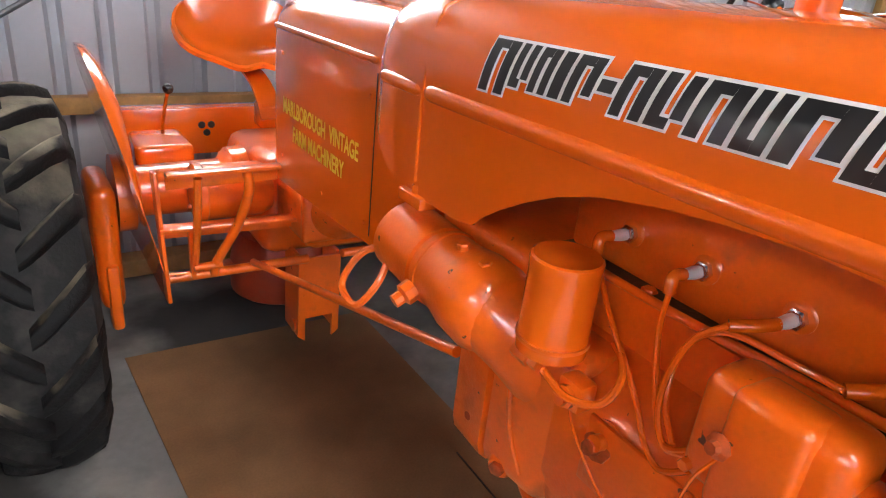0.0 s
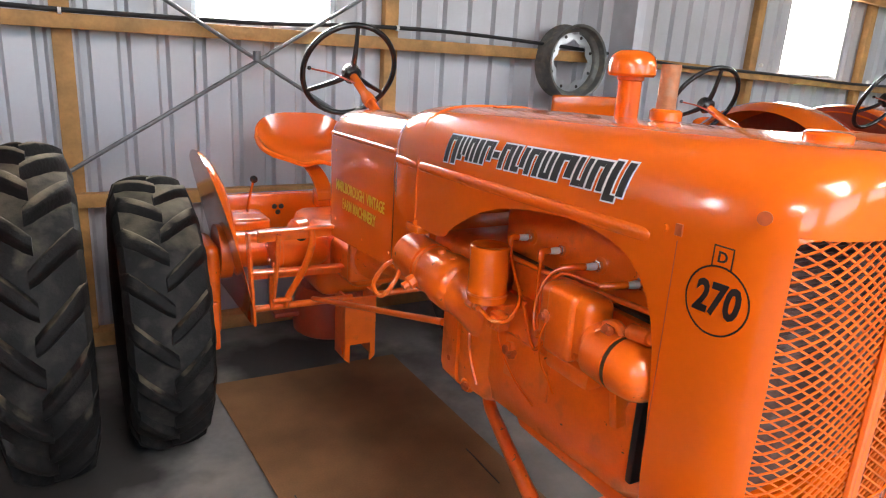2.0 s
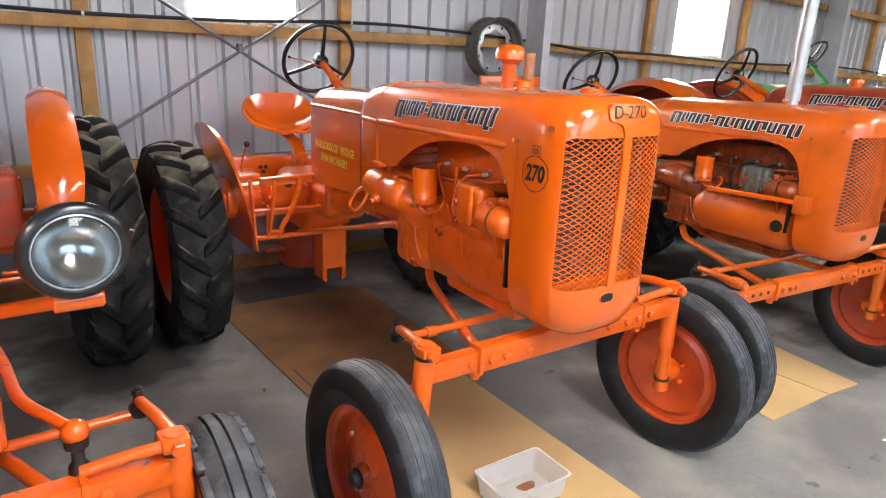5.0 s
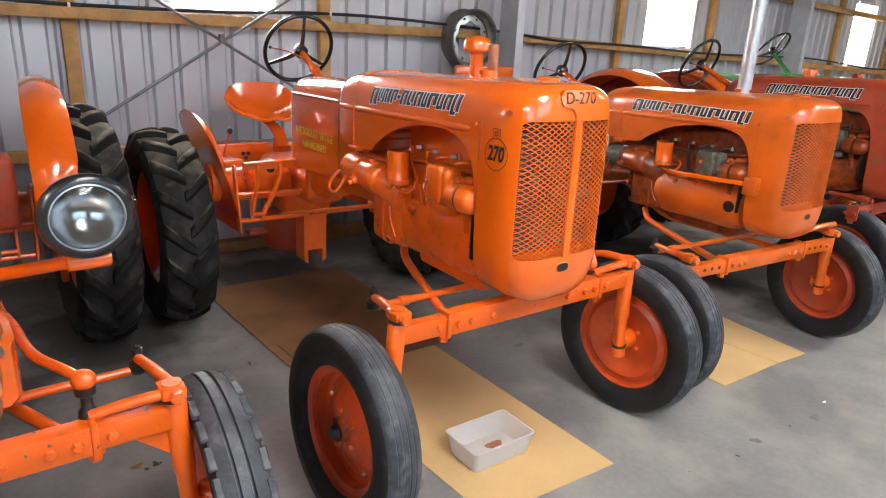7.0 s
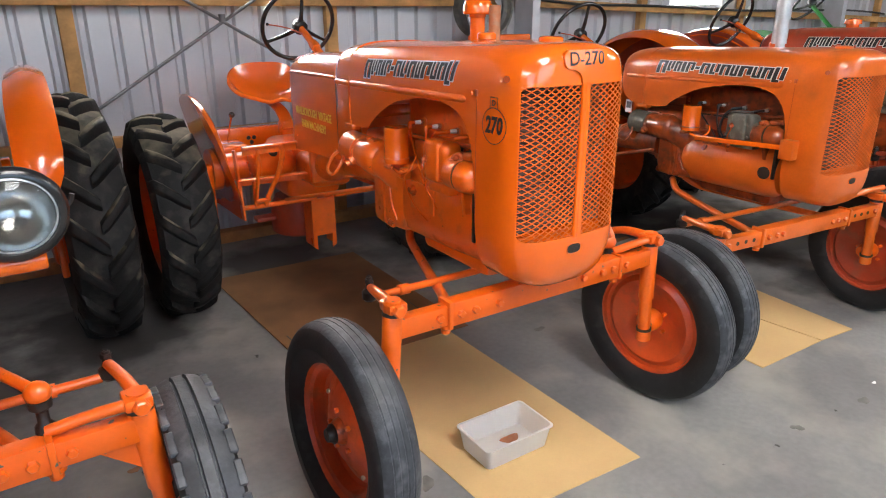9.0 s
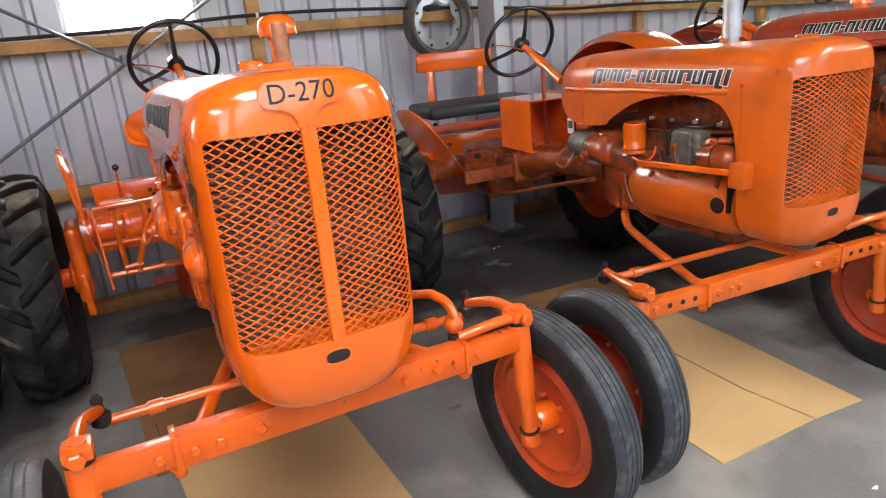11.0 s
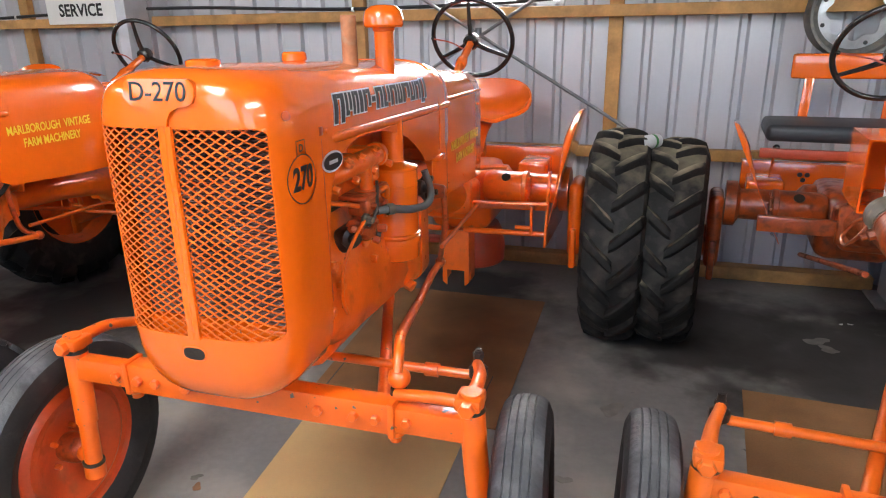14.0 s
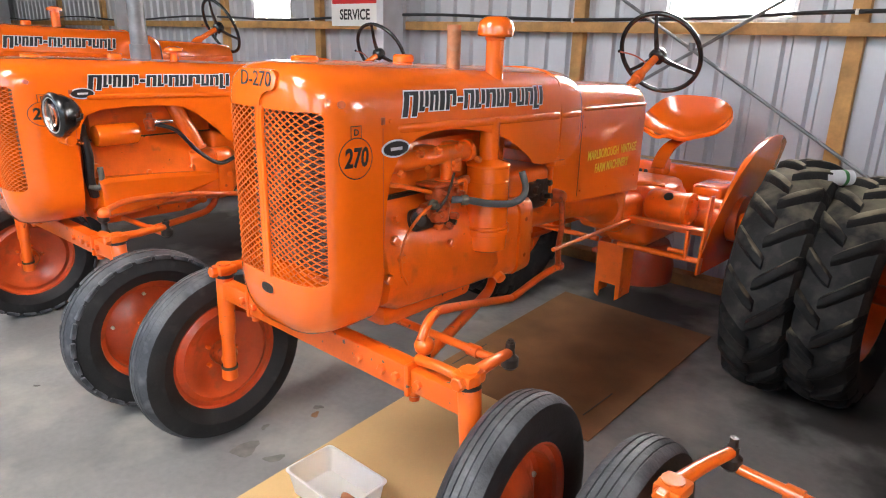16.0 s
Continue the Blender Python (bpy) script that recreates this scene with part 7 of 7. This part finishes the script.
for y in (0.66, 0.7):
    bm = nb()
    box(bm, -0.226, -0.1, y - 0.012, y + 0.012, 0.79, 1.075, 0.01, 2)
    flange = part("housing_flange", bm, OILYSHADECAST, third)
    flange.matrix_basis = BODY_SHIFT
bm = nb()
lathe(bm, (-0.2365, 0.09, 0.93), (-1, 0, 0), [(0, 0.034), (0.003, 0.033)], 20)
piece = part("timing_hole", bm, GREASE, third)
piece.matrix_basis = BODY_SHIFT
# steering box and rear of the hood
bm = nb()
lathe(bm, (0, 1.16, 1.28), (0, 1, 0.1), [(0, 0.2), (0.03, 0.18), (0.06, 0.12), (0.08, 0.02)], 32)
piece = part("tank_dome", bm, FADED, third)
piece.matrix_basis = BODY_SHIFT
bm = nb()
box(bm, -0.19, 0.19, 1.0, 1.06, 0.95, 1.3, 0.02, 3)
piece = part("bulkhead", bm, FADED, third)
piece.matrix_basis = BODY_SHIFT
# bench seat
bm = nb()
box(bm, -0.42, 0.42, 2.3, 2.72, 1.11, 1.2, 0.03, 3)
part("bench_cushion", bm, SEATBLACK, third, "black vinyl bench cushion")
bm = nb()
box(bm, -0.44, 0.44, 2.26, 2.29, 1.03, 1.08, 0.005)
part("bench_rail", bm, DULLRED, third)
bm = nb()
box(bm, -0.3, 0.3, 2.76, 2.795, 1.405, 1.545, 0.015, 3)
part("backrest", bm, ORANGE, third)
for sx in (-0.2, 0.2):
    bm = nb()
    bar(bm, (sx - 0.02, 2.74, 1.1), (sx, 2.775, 1.46), 0.05, 0.012, (0, 1, 0))
    part("backrest_stay", bm, ORANGE, third)
bm = nb()
cyl(bm, (0.12, 1.75, 0.9), (0.14, 1.8, 1.42), 0.012, n=10)
part("hand_brake", bm, DULLRED, third)

# fourth tractor: round mudguards and dome
for sx in (-1, 1):
    bm = nb()
    loops = []
    for k in range(25):
        a = radians(185 - 150 * k / 24)
        r = 0.8
        y, z = 1.95 + r * math.cos(a), 0.72 + r * math.sin(a)
        dy, dz = math.cos(a), math.sin(a)
        lp = []
        for q in range(9):
            f = q / 8
            x = 0.62 - 0.36 * f
            sink = 0.06 * (2 * f - 1) ** 4
            lp.append((sx * x, y - dy * sink, z - dz * sink))
        loops.append(lp)
    rings(bm, loops, False)
    thicken(bm, 0.003)
    part("mudguard", bm, ORANGE, fourth, "wide rounded orange mudguard")
    bm = nb()
    pts = [(1.95 + 0.78 * math.cos(radians(185 - 150 * k / 24)), 0.72 + 0.78 * math.sin(radians(185 - 150 * k / 24))) for k in range(25)]
    slab(bm, [(p[0], p[1]) for p in pts] + [(2.6, 0.8), (1.6, 0.75)], 0.004, Matrix(((0, 0, 1, sx * 0.27), (1, 0, 0, 0), (0, 1, 0, 0), (0, 0, 0, 1))))
    part("mudguard_side", bm, DULLRED, fourth)
bm = nb()
lathe(bm, (0.0, 0.62, 1.52), (0, 0, 1), [(0, 0.04), (0.05, 0.04), (0.052, 0.055), (0.08, 0.05), (0.09, 0.02)], 24)
part("air_cap", bm, ORANGE, fourth)

# fifth tractor: short stack
bm = nb()
lathe(bm, (0.0, 0.5, 1.5), (0, 0, 1), [(0, 0.03), (0.15, 0.03), (0.152, 0.05), (0.17, 0.05), (0.18, 0.03)], 24)
part("air_cap", bm, ORANGE, fifth)

# ---- against the wall ----
rim = thing("wheel_rim", 2.03, 3.06, 1.69, 0, "bare grey steel wheel rim hung on the wall", "wheel rim")
bm = nb()
prof = [(-0.1, 0.25), (-0.095, 0.235), (-0.05, 0.225), (-0.03, 0.2), (0.03, 0.2), (0.05, 0.225), (0.075, 0.235), (0.08, 0.25), (0.075, 0.254), (0.045, 0.232), (-0.045, 0.232), (-0.095, 0.254)]
loops = []
for k in range(49):
    a = 2 * math.pi * k / 48
    loops.append([(math.cos(a) * r, y, math.sin(a) * r) for y, r in prof])
rings(bm, loops, True, False, False)
part("rim_band", bm, STEELRIM, rim)
bm = nb()
n = 48
outer = [(0.205 * math.cos(2 * math.pi * k / n), 0.205 * math.sin(2 * math.pi * k / n)) for k in range(n)]
inner_r = [0.145 + 0.012 * math.cos(8 * 2 * math.pi * k / n) for k in range(n)]
va = [bm.verts.new((x, 0.0, z)) for x, z in outer]
vb = [bm.verts.new((inner_r[k] * math.cos(2 * math.pi * k / n), -0.01, inner_r[k] * math.sin(2 * math.pi * k / n))) for k in range(n)]
for k in range(n):
    bm.faces.new((va[k], va[(k + 1) % n], vb[(k + 1) % n], vb[k]))
thicken(bm, 0.006)
part("rim_flange", bm, GALV, rim)
for k in range(8):
    a = 2 * math.pi * (k + 0.5) / 8
    bm = nb()
    lathe(bm, (0.178 * math.cos(a), -0.012, 0.178 * math.sin(a)), (0, -1, 0), [(0, 0.012), (0.003, 0.011)], 12)
    part("bolt_hole", bm, GREASE, rim)
bm = nb()
cyl(bm, (2.03, 3.0, 1.885), (2.03, 3.14, 1.885), 0.006, n=8)
solo("wall_hook", bm, GALV, "steel hook holding the rim", "hook")

sign = thing("service_sign", -3.43, 3.1, 1.722, 0, "white enamel sign with a red band and black word", "sign")
bm = nb()
box(bm, -0.34, 0.34, 0, 0.008, 0, 0.42, 0.004)
part("board", bm, WHITEPAINT, sign)
bm = nb()
box(bm, -0.32, 0.32, -0.0025, -0.0005, 0.2, 0.40)
part("red_band", bm, SIGNRED, sign)
t = text_bm("SERVICE", 0.128, 0.001, 0, 0.0035)
bmesh.ops.transform(t, matrix=Matrix(((0.92, 0, 0, 0), (0, 0, -1, -0.002), (0, 1, 0, 0.1), (0, 0, 0, 1))), verts=t.verts)
part("word", t, BLACKPAINT, sign)

# tin lying between two tyres
tin = thing("tin_can", 0.965, 2.06, 1.085, -38, "pale grey tin with an open end wedged between two tyres", "tin")
bm = nb()
lathe(bm, (0, -0.07, 0), (0, 1, 0), [(0.006, 0.031), (0.0, 0.032), (0.0, 0.034), (0.004, 0.035), (0.136, 0.035), (0.14, 0.034), (0.14, 0.0)], 24, cap0=False)
part("can", bm, ZINCPALE, tin)
bm = nb()
lathe(bm, (0, 0.02, 0), (0, 1, 0), [(0, 0.0356), (0.018, 0.0356)], 24, False, False)
part("label_band", bm, GREEN, tin)

# ---- green machine beyond the row ----
green = thing("green_tractor", 5.6, 0.9, 0, 0, "green vintage tractor further along the row", "tractor", "parked vintage tractors")
bm = nb()
box(bm, -0.25, 0.25, 0.0, 1.2, 1.05, 1.5, 0.07, 4)
part("hood", bm, GREEN, green)
bm = nb()
box(bm, -0.2, 0.2, 0.2, 1.9, 0.6, 1.05, 0.05, 3)
part("body", bm, GREEN, green)
for sx in (-1, 1):
    bm = nb()
    loops = []
    for k in range(17):
        a = radians(180 - 130 * k / 16)
        loops.append([(sx * (0.4 + 0.35 * q), 1.6 + 0.72 * math.cos(a), 0.75 + 0.72 * math.sin(a)) for q in (0, 0.5, 1)])
    rings(bm, loops, False)
    thicken(bm, 0.004)
    part("mudguard", bm, GREEN, green)
    wheel_rear(green, sx, sx * 0.62, 1.6, 0.62)
    wheel_front(green, sx, sx * 0.5, FRONT_TYRE, FRONT_DISC)
bm = nb()
box(bm, -0.3, 0.3, 1.35, 1.75, 1.33, 1.45, 0.06, 4)
part("seat_cover", bm, CREAM, green)
bm = nb()
cyl(bm, (0, 1.0, 1.4), (0, 1.35, 1.72), 0.02, n=12)
part("steering_column", bm, GREEN, green)
steering_wheel(green, Vector((0, 1.36, 1.74)), 50, 0.22)
bm = nb()
box(bm, -0.5, 0.5, -0.04, 0.04, 0.36, 0.44, 0.01)
part("axle", bm, GREEN, green)

# ---- marks and litter on the floor ----
def blot(x, y, r, name, material, label, cat, seed, z=0.0006):
    rg = random.Random(seed)
    bm = nb()
    n = 18
    ph = [rg.uniform(0, 6.28) for _ in range(3)]
    pts = []
    for k in range(n):
        a = 2 * math.pi * k / n
        rr = r * (1 + 0.25 * math.sin(2 * a + ph[0]) + 0.16 * math.sin(3 * a + ph[1]) + 0.1 * math.sin(5 * a + ph[2]))
        pts.append((rr * math.cos(a), rr * 0.75 * math.sin(a)))
    slab(bm, pts, z, Matrix.Translation((0, 0, 0)))
    return solo(name, bm, material, label, cat, group="marks on the floor", m=pose(x, y, 0, 0, 0, rg.uniform(0, 180)))


for k, (x, y, r) in enumerate(((-0.58, -0.03, 0.06), (-0.44, 0.015, 0.035), (-0.62, 0.38, 0.022), (-0.66, 0.12, 0.02), (1.92, 2.28, 0.06), (1.96, 2.19, 0.05), (1.2, 0.9, 0.05), (0.75, 0.75, 0.03), (-1.2, 0.5, 0.03), (1.05, -0.55, 0.025), (1.5, -0.6, 0.03), (0.9, 1.3, 0.06))):
    blot(x, y, r, "oil_stain", STAIN, "dark oil spot on the concrete", "stain", k)
for k, (x, y) in enumerate(((-1.343, 0.7), (-1.7, 0.96), (-0.58, 0.33))):
    lf = blot(x, y, 0.022, "dry_leaf", LEAF, "small dry brown leaf on the concrete", "leaf", 50 + k, 0.002)
for k, (x, y) in enumerate(((2.149, 2.562), (2.1, 2.55), (1.7, -0.55))):
    blot(x, y, 0.012, "paper_scrap", WHITEPAINT, "tiny white paper scrap on the concrete", "scrap", 80 + k, 0.001)
for x0, y0, x1, y1 in ((-0.455, 1.43, -0.44, 1.12), (0.317, 1.16, 0.322, 1.43)):
    bm = nb()
    bar(bm, (x0, y0, 0.009), (x1, y1, 0.009), 0.006, 0.002, (0, 0, 1), 0)
    part("slit", bm, GREASE, stained_shaded_sheet)
